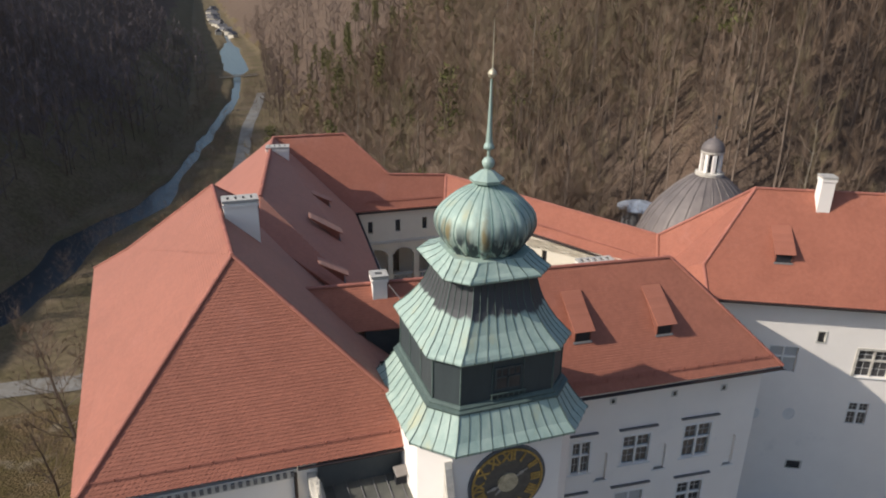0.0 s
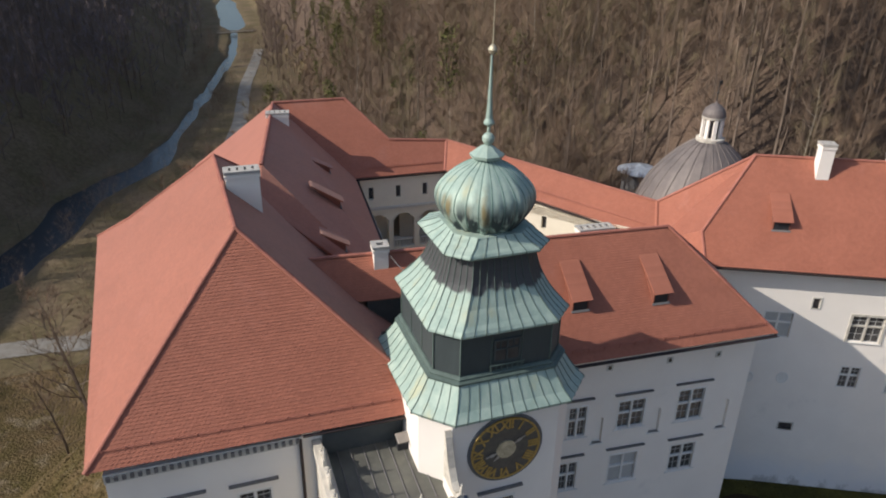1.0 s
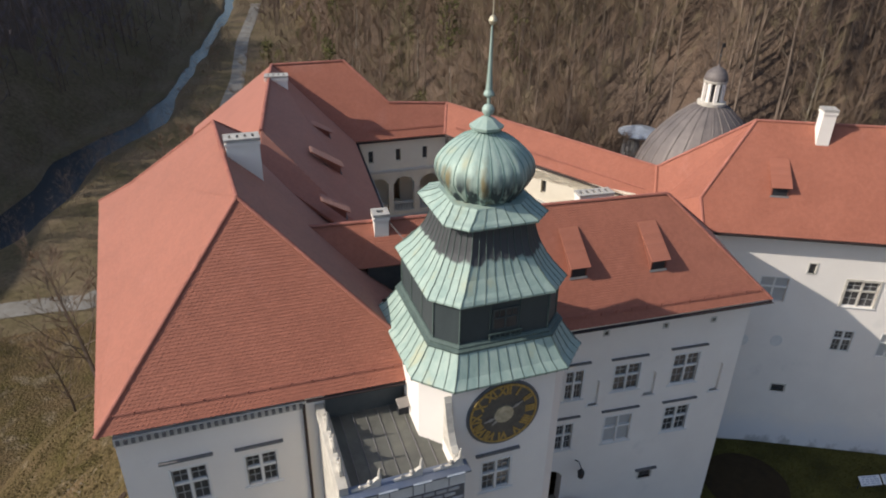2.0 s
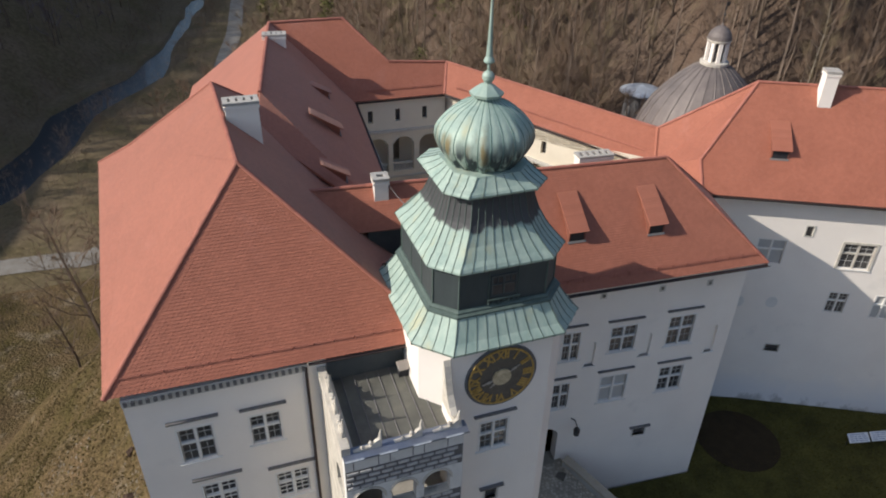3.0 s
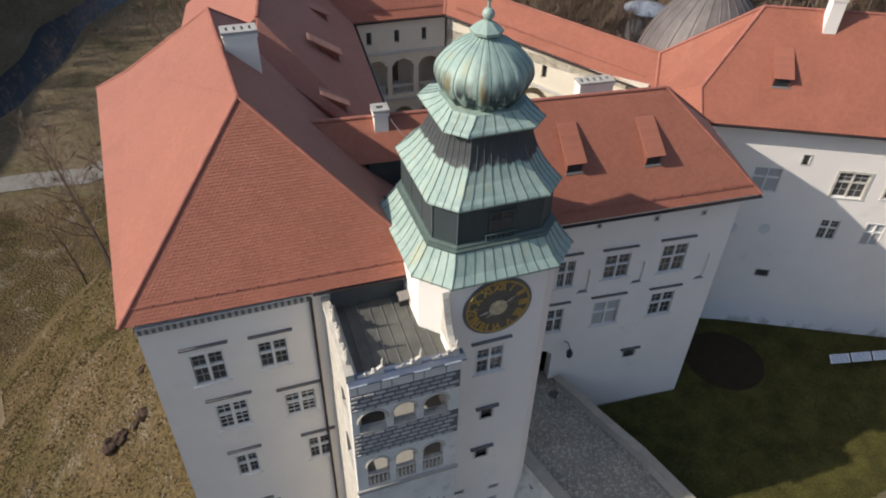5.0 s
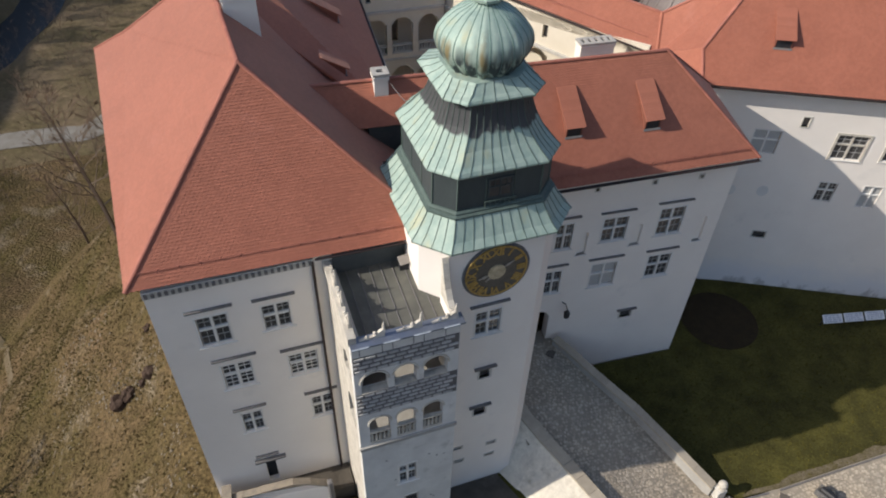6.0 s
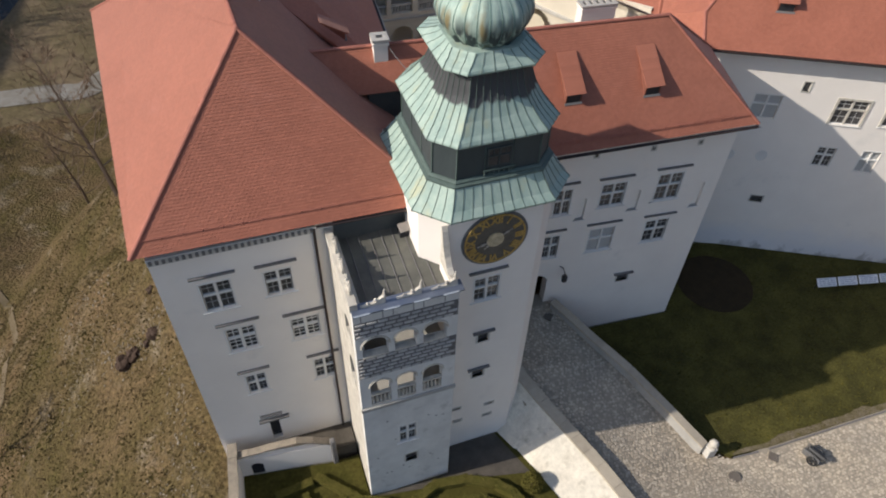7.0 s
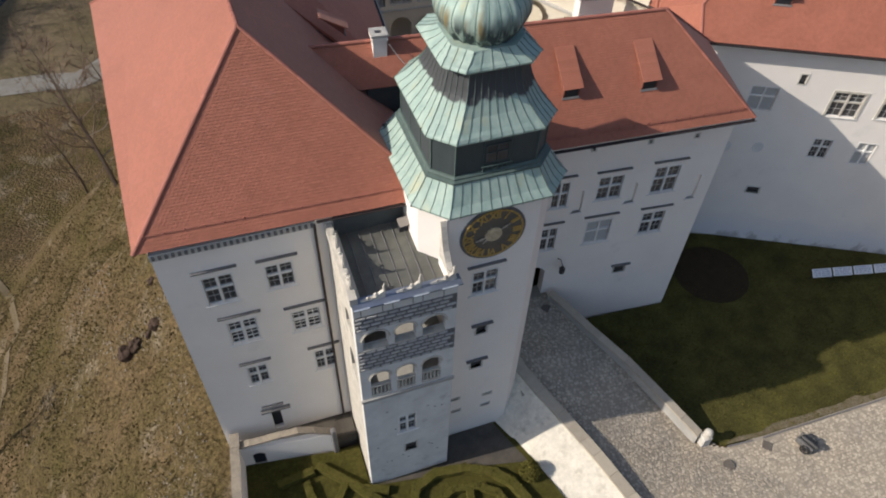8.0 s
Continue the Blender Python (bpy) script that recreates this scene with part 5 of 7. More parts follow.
for s in (0.35, 1.75, 3.1):
    volute(ml, s, 16.47, 0.95, 0.36, -0.2, -0.08)
for s in (0.5, 1.6, 2.7):
    volute(mls, s, 16.78, 1.0, 0.42, -0.2, -0.08)
# white scroll wall that climbs to the tower
bm = bmesh.new()
curve = [(LY + 0.05, 16.45), (LY + 0.3, 16.75), (LY + 0.5, 16.6), (LY + 0.75, 16.75), (LY + 1.0, 17.1), (LY + 1.2, 17.6), (LY + 1.35, 18.1), (LY + 1.46, 18.3), (LY + 1.46, 15.6), (LY + 0.05, 15.6)]
fa, fb = [bm.verts.new((LX1 - 0.28, y, z)) for y, z in curve], [bm.verts.new((LX1 - 0.04, y, z)) for y, z in curve]
bm.faces.new(fa), bm.faces.new(fb[::-1])
for i in range(len(curve)):
    j = (i + 1) % len(curve)
    bm.faces.new((fa[i], fb[i], fb[j], fa[j]))
part("scroll_buttress", bm, WHITE_STONE, log)
# flat dark patches in the lower wall, coloured as the shade of putlog pits
pit = random.Random(4)
for _ in range(16):
    a, b = pit.uniform(0.2, 4.0), pit.uniform(2.6, 8.6)
    if 1.4 < a < 2.7 and 3.6 < b < 8.0:
        continue
    bm = bmesh.new()
    box(bm, a, a + 0.09, -0.001, 0.004, b, b + 0.07, ml)
    part("putlog_shade_patch", bm, JOINT, log)
# small tilted roof hatch below the eave
m = pose(3.75, 19.75, 16.68, 30, 8, 12)
bm = bmesh.new()
box(bm, -0.27, 0.27, -0.2, 0.2, -0.03, 0.03, m)
bevel_all(bm, 0.01)
hatch = part("roof_hatch", bm, OLD_BOARD, log, "small tilted grey roof hatch")
bm = bmesh.new()
box(bm, 3.55, 3.95, 19.75, 20.1, 16.05, 16.6)
part("hatch_kerb", bm, DARK_METAL, hatch)


# ---- terrain ----
def valley_x(y):
    return float(np.interp(y, [-200, 60, 110, 160, 225, 300, 410, 620, 1100, 2500], [-36, -34, -33, -27, -2, 14, 20, 27, 31, 60]))


RIVER = ((-95, 90), (-60, 124), (-42.7, 147), (-36, 166), (-33, 185), (-26, 198), (-16, 212), (-8, 250), (0, 295), (7.3, 334), (12.7, 363), (19, 398), (24, 450), (29, 520), (31, 600), (33, 670), (38, 760), (48, 1100), (60, 1800))


def river_gap(x, y):
    """Distance from the river's middle line."""
    best = 1e9
    for (x0, y0), (x1, y1) in zip(RIVER, RIVER[1:]):
        dx, dy = x1 - x0, y1 - y0
        t = min(1.0, max(0.0, ((x - x0) * dx + (y - y0) * dy) / (dx * dx + dy * dy)))
        best = min(best, math.hypot(x - x0 - t * dx, y - y0 - t * dy))
    return best


def fade(t):
    t = min(1.0, max(0.0, t))
    return t * t * (3 - 2 * t)


def ground_height(x, y):
    d = x - valley_x(y)
    rough = 3.0 * noise.noise(Vector((x / 60, y / 60, 0))) + 0.8 * noise.noise(Vector((x / 14, y / 14, 5)))
    if d > 28:
        e = d - 28
        hill = -30 + 0.88 * min(e, 62) + 0.36 * max(0, e - 62) + rough * fade(e / 40)
    elif d < -24:
        e = -24 - d
        hill = -30 + 0.8 * min(e, 96) + 0.14 * max(0, min(e - 96, 300)) + rough * fade(e / 30)
    else:
        hill = -29.6 + 0.35 * noise.noise(Vector((x / 10, y / 10, 2)))
        half = 2.4 + 2.8 * fade((245 - y) / 40) + 6.5 * fade((y - 495) / 40) * fade((760 - y) / 80) + 1.6 * noise.noise(Vector((x / 17, y / 17, 8)))
        hill -= 2.2 * (1 - fade((river_gap(x, y) - half * 0.4) / half))
    out = min(math.hypot(max(-6.6 - x, 0, x - 75), max(-60 - y, 0, y - 42)), math.hypot(max(-2.5 - x, 0, x - 34), max(-60 - y, 0, y - 58)))
    if x < 30:
        spur = 0.7 + 0.8 * fade((2 - x) / 8) - 1.02 * max(0, out - 0.5) + 1.5 * noise.noise(Vector((x / 7, y / 7, 9))) * fade(out / 5) + 0.6 * noise.noise(Vector((x / 3, y / 3, 4))) * fade(out / 3)
    else:
        spur = 0.0
    inside = 1 - fade(out / 14)
    base = hill if out > 14 else hill * (1 - inside) + min(hill, 0.0) * inside
    flat = 0.0 if x > 9 else 0.7
    if out <= 0.5:
        return flat - 0.12
    if x < 30:
        return max(base, spur - 0.12)
    return max(base, 0.0 - 1.0 * max(0, out - 6)) - 0.12


def sheet(xs, ys, name, height, mat, label):
    nx, ny = len(xs), len(ys)
    verts = [(x, y, height(x, y)) for y in ys for x in xs]
    faces = [(j * nx + i, j * nx + i + 1, (j + 1) * nx + i + 1, (j + 1) * nx + i) for j in range(ny - 1) for i in range(nx - 1)]
    ob = link_mesh(name, verts, faces, mat)
    ob.data.polygons.foreach_set("use_smooth", [True] * len(ob.data.polygons))
    return tagged(ob, label, name, kind="structure")


xs = np.unique(np.concatenate([np.arange(-60, 46, 1.3), np.arange(46, 130, 4), np.arange(130, 420, 12), np.arange(420, 2600, 90), -np.arange(60, 200, 5), -np.arange(200, 600, 20), -np.arange(600, 2600, 100)]))
ys = np.unique(np.concatenate([np.arange(-20, 72, 1.3), np.arange(72, 240, 3), np.arange(240, 720, 8), np.arange(720, 3000, 60), -np.arange(20, 200, 10), -np.arange(200, 2600, 100)]))
ground = sheet([float(x) for x in xs], [float(y) for y in ys], "ground", ground_height, GRASS_DRY, "dry winter grass hillside with leaf litter")

heights = np.array([v.co.z for v in ground.data.vertices]).reshape(len(ys), len(xs))


def on_ground(x, y):
    """Height of the finished ground sheet."""
    i, j = min(len(xs) - 2, max(0, int(np.searchsorted(xs, x)) - 1)), min(len(ys) - 2, max(0, int(np.searchsorted(ys, y)) - 1))
    u, v = (x - xs[i]) / (xs[i + 1] - xs[i]), (y - ys[j]) / (ys[j + 1] - ys[j])
    return float((heights[j, i] * (1 - u) + heights[j, i + 1] * u) * (1 - v) + (heights[j + 1, i] * (1 - u) + heights[j + 1, i + 1] * u) * v)


ground.data.materials.append(LITTER)
ground.data.materials.append(MEADOW)
centres = np.empty(len(ground.data.polygons) * 3)
ground.data.polygons.foreach_get("center", centres)
centres = centres.reshape(-1, 3)
woods = []
for x, y, z in centres:
    d = x - valley_x(y) + 5 * noise.noise(Vector((x / 12, y / 12, 1)))
    floor_here = -48 < d < 31 and y > 104
    woods.append(2 if floor_here else int(d > 33 and (y > 48 or x > 44) or d < -26 or (y > 122 and noise.noise(Vector((x / 9, y / 14, 6))) > 0.22)))
ground.data.polygons.foreach_set("material_index", woods)

# river, road and field path on the valley floor
def ribbon(name, pts, width, z, mat, label, lift=0.0):
    """A strip of even width along a line on the ground."""
    P = [Vector((x, y, 0)) for x, y in pts]
    fine = []
    for i in range(len(P) - 1):
        p0, p1, p2, p3 = P[max(i - 1, 0)], P[i], P[i + 1], P[min(i + 2, len(P) - 1)]
        for k in range(10):
            t = k / 10
            fine.append(0.5 * ((2 * p1) + (p2 - p0) * t + (2 * p0 - 5 * p1 + 4 * p2 - p3) * t * t + (3 * p1 - p0 - 3 * p2 + p3) * t ** 3))
    verts, faces = [], []
    for i, p in enumerate(fine[:-1]):
        d = (fine[i + 1] - p).normalized()
        s = Vector((-d.y, d.x, 0)) * width / 2
        for q in (p - s, p + s):
            verts.append((q.x, q.y, z if lift == 0 else max(ground_height(q.x, q.y), z) + lift))
        if i:
            faces.append((2 * i - 2, 2 * i - 1, 2 * i + 1, 2 * i))
    return tagged(link_mesh(name, verts, faces, mat), label, name, kind="structure")


ribbon("road", [(-110, 113), (-37, 113), (-22, 113.4), (-10, 135), (0, 185), (8, 230), (11.5, 250), (14.7, 278), (19.2, 316), (23.8, 343), (29.2, 375), (36, 420)], 5.0, -29.6, ASPHALT, "pale worn asphalt valley road", 0.12)
ribbon("river", list(RIVER), 40.0, -30.6, WATER, "slow dark river in the valley floor")
bridge = thing("footbridge", "pale wooden footbridge over the river", "bridge")
bm = bmesh.new()
m, ln = wall_frame((15.5, 481), (40, 489))
box(bm, 0, ln, -1.4, 1.4, -29.3, -28.9, m)
part("deck", bm, SANDSTONE, bridge)
for d in (-1.35, 1.35):
    bm = bmesh.new()
    box(bm, 0, ln, d - 0.06, d + 0.06, -28.0, -27.85, m)
    rail = part("rail", bm, SANDSTONE, bridge)
    for i in range(9):
        bm = bmesh.new()
        box(bm, i * (ln - 0.2) / 8, i * (ln - 0.2) / 8 + 0.2, d - 0.08, d + 0.08, -31.0, -28.0, m)
        part("post", bm, SANDSTONE, rail)
ribbon("footpath", [(-27.5, 30), (-27.5, 38), (-27.7, 47), (-29.3, 58.6), (-33.3, 68.8), (-41, 80)], 0.8, -60, EARTH_PATH, "trodden earth footpath", 0.12)

# ---- ramp, forecourt, lawn ----


def ramp_z(y):
    return float(np.interp(y, [-30, 5, 13.0, 22.9, 26], [0.0, 0.1, 0.4, 3.55, 3.7]))


# western wall: outer top edge and its height, and the foot of its battered face
west_top = [(9.65, 19.6, 4.3), (9.83, 18.87, 4.0), (10.51, 17.5, 3.3), (11.18, 16.2, 2.75), (12.23, 13.63, 2.1), (12.96, 11.12, 1.75), (15.0, 5.0, 1.1), (17.2, -2.0, 0.7)]
west_foot = [(7.6, 18.9), (7.96, 17.85), (8.55, 16.4), (8.98, 15.1), (9.45, 13.3), (9.95, 11.3), (11.3, 6.0), (13.2, -1.0)]
right_line = [(13.95, 23.3), (15.33, 20.73), (16.79, 18.29), (18.09, 15.54), (19.1, 13.3)]


def surface_z(x, y):
    """Height of the cobbles: the ramp falls to the forecourt and towards the east."""
    yw = [p[1] for p in west_top][::-1]
    zw = float(np.interp(y, yw + [23.0], [p[2] - 0.52 for p in west_top][::-1] + [3.6]))
    xw = float(np.interp(y, yw, [p[0] for p in west_top][::-1])) + 0.5
    xe = float(np.interp(y, [-2, 8, 13.3, 15.5, 18.3, 20.7, 23.3], [27, 23.5, 19.1, 18.1, 16.8, 15.33, 13.95]))
    ze = float(np.interp(y, [-30, 5, 13.6, 22.9, 26], [0.0, 0.08, 0.12, 3.55, 3.7]))
    f = min(1.0, max(0.0, (x - xw) / (xe - xw)))
    return zw + (ze - zw) * f


def paving_poly():
    return [(9.6, 24.0), (9.6, 19.6), (10.15, 18.6), (10.8, 17.4), (11.45, 16.1), (12.5, 13.5), (13.2, 11.0), (15.3, 5.0), (17.5, -2), (60, -2), (60, 11.0), (32.0, 11.9), (23.0, 12.1), (20.7, 12.3), (19.6, 13.2), (18.25, 15.6), (16.95, 18.35), (15.5, 20.8), (14.2, 23.4), (14.2, 24.0)]


def inside_poly(x, y, poly):
    c = False
    for i in range(len(poly)):
        (x0, y0), (x1, y1) = poly[i], poly[(i + 1) % len(poly)]
        if (y0 > y) != (y1 > y) and x < (x1 - x0) * (y - y0) / (y1 - y0) + x0:
            c = not c
    return c


PV = paving_poly()
bm = bmesh.new()
grid = {}
step = 0.6
for i in range(0, 86):
    for j in range(0, 44):
        x, y = 9.2 + i * step, -2 + j * step
        if any(inside_poly(x + a * step, y + b * step, PV) for a, b in ((0.5, 0.5), (0, 0), (1, 0), (1, 1), (0, 1))):
            q = []
            for a, b in ((i, j), (i + 1, j), (i + 1, j + 1), (i, j + 1)):
                if (a, b) not in grid:
                    X, Y = 9.2 + a * step, -2 + b * step
                    if Y > 12.9:
                        X = min(X, float(np.interp(Y, [p[1] for p in right_line][::-1], [p[0] for p in right_line][::-1])))
                    grid[a, b] = bm.verts.new((X, Y, surface_z(X, Y)))
                q.append(grid[a, b])
            bm.faces.new(q)
tagged(part("pavement", bm, MORTAR), "cobbled castle forecourt and sloping ramp", "pavement", kind="structure")
# cobbles laid in uneven rows
pr = random.Random(11)
verts, faces = [], []
S = 0.185
for i in range(0, 200):
    for j in range(28, 130):
        cx, cy = 9.4 + i * S + pr.uniform(-0.055, 0.055) + (S / 2 if j % 2 else 0), 2.0 + j * S * 0.9 + pr.uniform(-0.045, 0.045)
        big = pr.uniform(0.75, 1.2)
        if cx > 46 or pr.random() < 0.06 or not inside_poly(cx, cy, PV):
            continue
        h = 0.018 + pr.uniform(0, 0.015)
        n = pr.choice((4, 5, 5, 6))
        a0 = pr.uniform(0, 6)
        o = len(verts)
        for rr, zz in ((0.104, -0.03), (0.09, h)):
            for k in range(n):
                a = a0 + 2 * math.pi * k / n
                r = rr * big * pr.uniform(0.85, 1.05)
                X, Y = cx + r * math.cos(a), cy + r * math.sin(a) * 0.92
                verts.append((X, Y, surface_z(X, Y) + zz))
        faces.append(tuple(o + n + k for k in range(n)))
        for k in range(n):
            faces.append((o + k, o + (k + 1) % n, o + n + (k + 1) % n, o + n + k))
cob = link_mesh("cobblestones", verts, faces, COBBLE)
tagged(cob, "uneven pale limestone cobbles in the forecourt", "cobbles", kind="stuff")

LAWN_POLY = [(22.8, 22.85), (14.3, 23.5), (15.45, 20.85), (16.95, 18.4), (18.25, 15.65), (19.6, 13.4), (20.7, 12.55), (23.0, 12.35), (32.0, 12.15), (60, 11.3), (60, 14.5), (24.3, 29.6)]
bm = bmesh.new()
prism(bm, LAWN_POLY, -0.4, 0.16)
lawn = tagged(part("lawn", bm, LAWN), "short winter lawn below the castle walls", "lawn", kind="structure")
verts, faces = [], []
for _ in range(16000):
    x, y = pr.uniform(15, 46), pr.uniform(11.5, 29)
    if not inside_poly(x, y, LAWN_POLY):
        continue
    a, h = pr.uniform(0, 6.28), pr.uniform(0.03, 0.10)
    o = len(verts)
    verts += [(x - 0.05 * math.cos(a), y - 0.05 * math.sin(a), 0.155), (x + 0.05 * math.cos(a), y + 0.05 * math.sin(a), 0.155), (x + pr.uniform(-0.06, 0.06), y + pr.uniform(-0.06, 0.06), 0.16 + h)]
    faces.append((o, o + 1, o + 2))
tagged(link_mesh("grass_tufts", verts, faces, TUFT), "short tufts of grass on the lawn", "grass", kind="stuff")
# kerb between lawn and paving; its dark colour stands for shade
bm = bmesh.new()
kp = [(20.7, 12.43), (23.0, 12.23), (32.0, 12.03), (60, 11.15)]
for (x0, y0), (x1, y1) in zip(kp, kp[1:]):
    m, ln = wall_frame((x0, y0), (x1, y1))
    for i in range(int(ln / 0.8)):
        box(bm, i * 0.8 + 0.01, i * 0.8 + 0.79, -0.04, 0.04, 0.0, 0.185, m)
tagged(part("kerb", bm, HOOD), "narrow stone lawn kerb, coloured dark for its shade", "kerb", kind="structure")


# bare trodden strip along the kerb
bm = bmesh.new()
strip = [[], []]
for k in range(90):
    x = 20.8 + 0.3 * k
    y0 = float(np.interp(x, [20.7, 23, 32, 60], [12.56, 12.36, 12.16, 11.31]))
    wide = (0.42 + 0.3 * noise.noise(Vector((x / 1.7, 2, 0))) + 0.14 * noise.noise(Vector((x / 0.5, 9, 0)))) * min(1.0, 0.25 + k / 12)
    strip[0].append(bm.verts.new((x, y0, 0.166))), strip[1].append(bm.verts.new((x, y0 + wide, 0.166)))
for k in range(89):
    bm.faces.new((strip[0][k], strip[0][k + 1], strip[1][k + 1], strip[1][k]))
tagged(part("worn_verge", bm, VERGE), "bare trodden earth strip between lawn and kerb", "verge", kind="structure")


def parapet(name, pts, height, thick, base, mat, cap, label, foot=0.0):
    """A wall that follows the ramp, with a coping; base: how far it goes down; foot: outward batter at its base."""
    t = thing(name, label, "wall", kind="structure")
    verts, faces = [], []
    for i, (x, y) in enumerate(pts):
        x0, y0 = pts[max(i - 1, 0)]
        x1, y1 = pts[min(i + 1, len(pts) - 1)]
        d = Vector((x1 - x0, y1 - y0, 0)).normalized()
        s = Vector((d.y, -d.x, 0))
        z = ramp_z(y) + height
        c = Vector((x, y, 0))
        for off, zz in ((thick / 2 + foot, base), (thick / 2, z), (-thick / 2, z), (-thick / 2, min(base, -0.4))):
            p = c + s * off
            verts.append((p.x, p.y, zz))
    for i in range(len(pts) - 1):
        for k in range(4):
            a, b = 4 * i + k, 4 * i + (k + 1) % 4
            faces.append((a, b, b + 4, a + 4))
    faces += [(0, 1, 2, 3), tuple(4 * (len(pts) - 1) + k for k in (3, 2, 1, 0))]
    link_mesh("wall_body", verts, faces, mat, t)
    for (x0, y0), (x1, y1) in zip(pts, pts[1:]):
        m, ln = wall_frame((x0, y0), (x1, y1))
        n = max(1, round(ln / 1.1))
        for i in range(n):
            a, b = Vector((i * ln / n + 0.006, 0, 0)), Vector(((i + 1) * ln / n - 0.006, 0, 0))
            bm = bmesh.new()
            ya, yb = (m @ a).y, (m @ b).y
            vs = box(bm, a.x, b.x, -thick / 2 - 0.06, thick / 2 + 0.06, 0, 0.12)
            for v in vs:
                y = ya if v.co.x < (a.x + b.x) / 2 else yb
                v.co = m @ v.co + Vector((0, 0, ramp_z(y) + height + 0.002))
            part("coping_stone", bm, cap, t)
    return t


rw = thing("ramp_wall_west", "battered white plastered ramp wall with stone coping", "wall", kind="structure")
verts, faces = [], []
for (x, y, z), (fx, fy) in zip(west_top, west_foot):
    verts += [(fx, fy, 0.9), (x, y, z - 0.1), (x + 0.5, y + 0.15, z - 0.1), (x + 0.5, y + 0.15, -0.4)]
for i in range(len(west_top) - 1):
    for k in range(4):
        a, b = 4 * i + k, 4 * i + (k + 1) % 4
        faces.append((a, b, b + 4, a + 4))
faces += [(0, 1, 2, 3), tuple(4 * (len(west_top) - 1) + k for k in (3, 2, 1, 0))]
link_mesh("wall_body", verts, faces, LIME_RENDER, rw)
for (x0, y0, z0), (x1, y1, z1) in zip(west_top, west_top[1:]):
    p, q = Vector((x0, y0, z0)), Vector((x1, y1, z1))
    n = max(1, round((q - p).length / 1.1))
    side = Vector((0.56, 0.17, 0))
    for i in range(n):
        a, b = p.lerp(q, (i + 0.006) / n) - side * 0.1, p.lerp(q, (i + 0.994) / n) - side * 0.1
        bm = bmesh.new()
        vs = [bm.verts.new(v) for lift in (-0.099, 0.02) for v in (a + Vector((0, 0, lift)), b + Vector((0, 0, lift)), b + side * 1.15 + Vector((0, 0, lift)), a + side * 1.15 + Vector((0, 0, lift)))]
        for f in ((3, 2, 1, 0), (4, 5, 6, 7), (0, 1, 5, 4), (1, 2, 6, 5), (2, 3, 7, 6), (3, 0, 4, 7)):
            bm.faces.new([vs[k] for k in f])
        part("coping_stone", bm, GREY_COPING, rw)
parapet("ramp_wall_east", right_line, 0.42, 0.38, -0.3, RAMP_STONE, GREY_COPING, "plastered ramp parapet with stone coping")
# pier with a stone ball
pier = thing("gate_pier", "stone end pier topped with a round ball", "pier")
bm = bmesh.new()
box(bm, 19.15, 19.7, 12.85, 13.4, 0.1, 0.95)
bevel_all(bm, 0.03)
part("shaft", bm, STONE, pier)
bm = bmesh.new()
lathe(bm, [(0.25, 0.95), (0.19, 1.01), (0.13, 1.05), (0.16, 1.08), (0.23, 1.17), (0.265, 1.3), (0.23, 1.43), (0.14, 1.53), (0.02, 1.57)], 19.45, 13.1, 18)
part("ball", bm, WHITE_STONE, pier)
for name, cx, cy, r, n, label in (("manhole_cover", 20.0, 11.4, 0.33, 20, "round rusty iron manhole cover in the cobbles"), ("drain_grate", 22.9, 11.75, 0.36, 4, "square rusty iron drain grate in the cobbles"), ("drain_grate", 13.45, 22.67, 0.34, 4, "square rusty iron drain grate at the top of the ramp")):
    bm = bmesh.new()
    lathe(bm, [(r, surface_z(cx, cy) - 0.05), (r, surface_z(cx, cy) + 0.075), (r * 0.9, surface_z(cx, cy) + 0.08), (r * 0.85, surface_z(cx, cy) + 0.07)], cx, cy, n)
    tagged(part(name, bm, COVER_IRON), label, name.replace("_", " "))

# cannon on its carriage
can = thing("cannon", "small dark iron cannon on a weathered grey field carriage", "cannon")
m = pose(24.95, 10.95, 0.14, 0, 0, -72) @ Matrix.Diagonal((0.8, 1, 1, 1))
bm = bmesh.new()
pts = [m @ Vector((x, 0, 0.62 + 0.05 * x)) for x in (-0.6, -0.54, -0.25, 0.25, 0.62, 0.68)]
tube(bm, pts, [0.07, 0.17, 0.165, 0.15, 0.13, 0.15], 12)
part("barrel", bm, IRON, can)
for sgn in (-1, 1):
    bm = bmesh.new()
    box(bm, -0.75, 0.5, sgn * 0.25 - 0.07, sgn * 0.25 + 0.07, 0.2, 0.6, m)
    bevel_all(bm, 0.02)
    part("carriage_cheek", bm, GREY_OAK, can)
    bm = bmesh.new()
    R = 0.3
    ringp = [m @ Vector((0.1 + R * math.cos(2 * math.pi * k / 16), sgn * 0.42, R + R * math.sin(2 * math.pi * k / 16))) for k in range(17)]
    tube(bm, ringp, 0.05, 6)
    wheel = part("wheel", bm, IRON, can)
    bm = bmesh.new()
    for k in range(8):
        a = 2 * math.pi * k / 8
        tube(bm, [m @ Vector((0.1, sgn * 0.42, R)), m @ Vector((0.1 + 0.28 * math.cos(a), sgn * 0.42, R + 0.28 * math.sin(a)))], 0.025, 5)
    part("spokes", bm, IRON, wheel)
bm = bmesh.new()
tube(bm, [m @ Vector((0.1, -0.5, 0.3)), m @ Vector((0.1, 0.5, 0.3))], 0.05, 8)
part("axle", bm, IRON, can)
bm = bmesh.new()
box(bm, -0.75, 0.4, -0.17, 0.17, 0.22, 0.4, m)
part("trail", bm, GREY_OAK, can)

# round bed in the lawn
bm = bmesh.new()
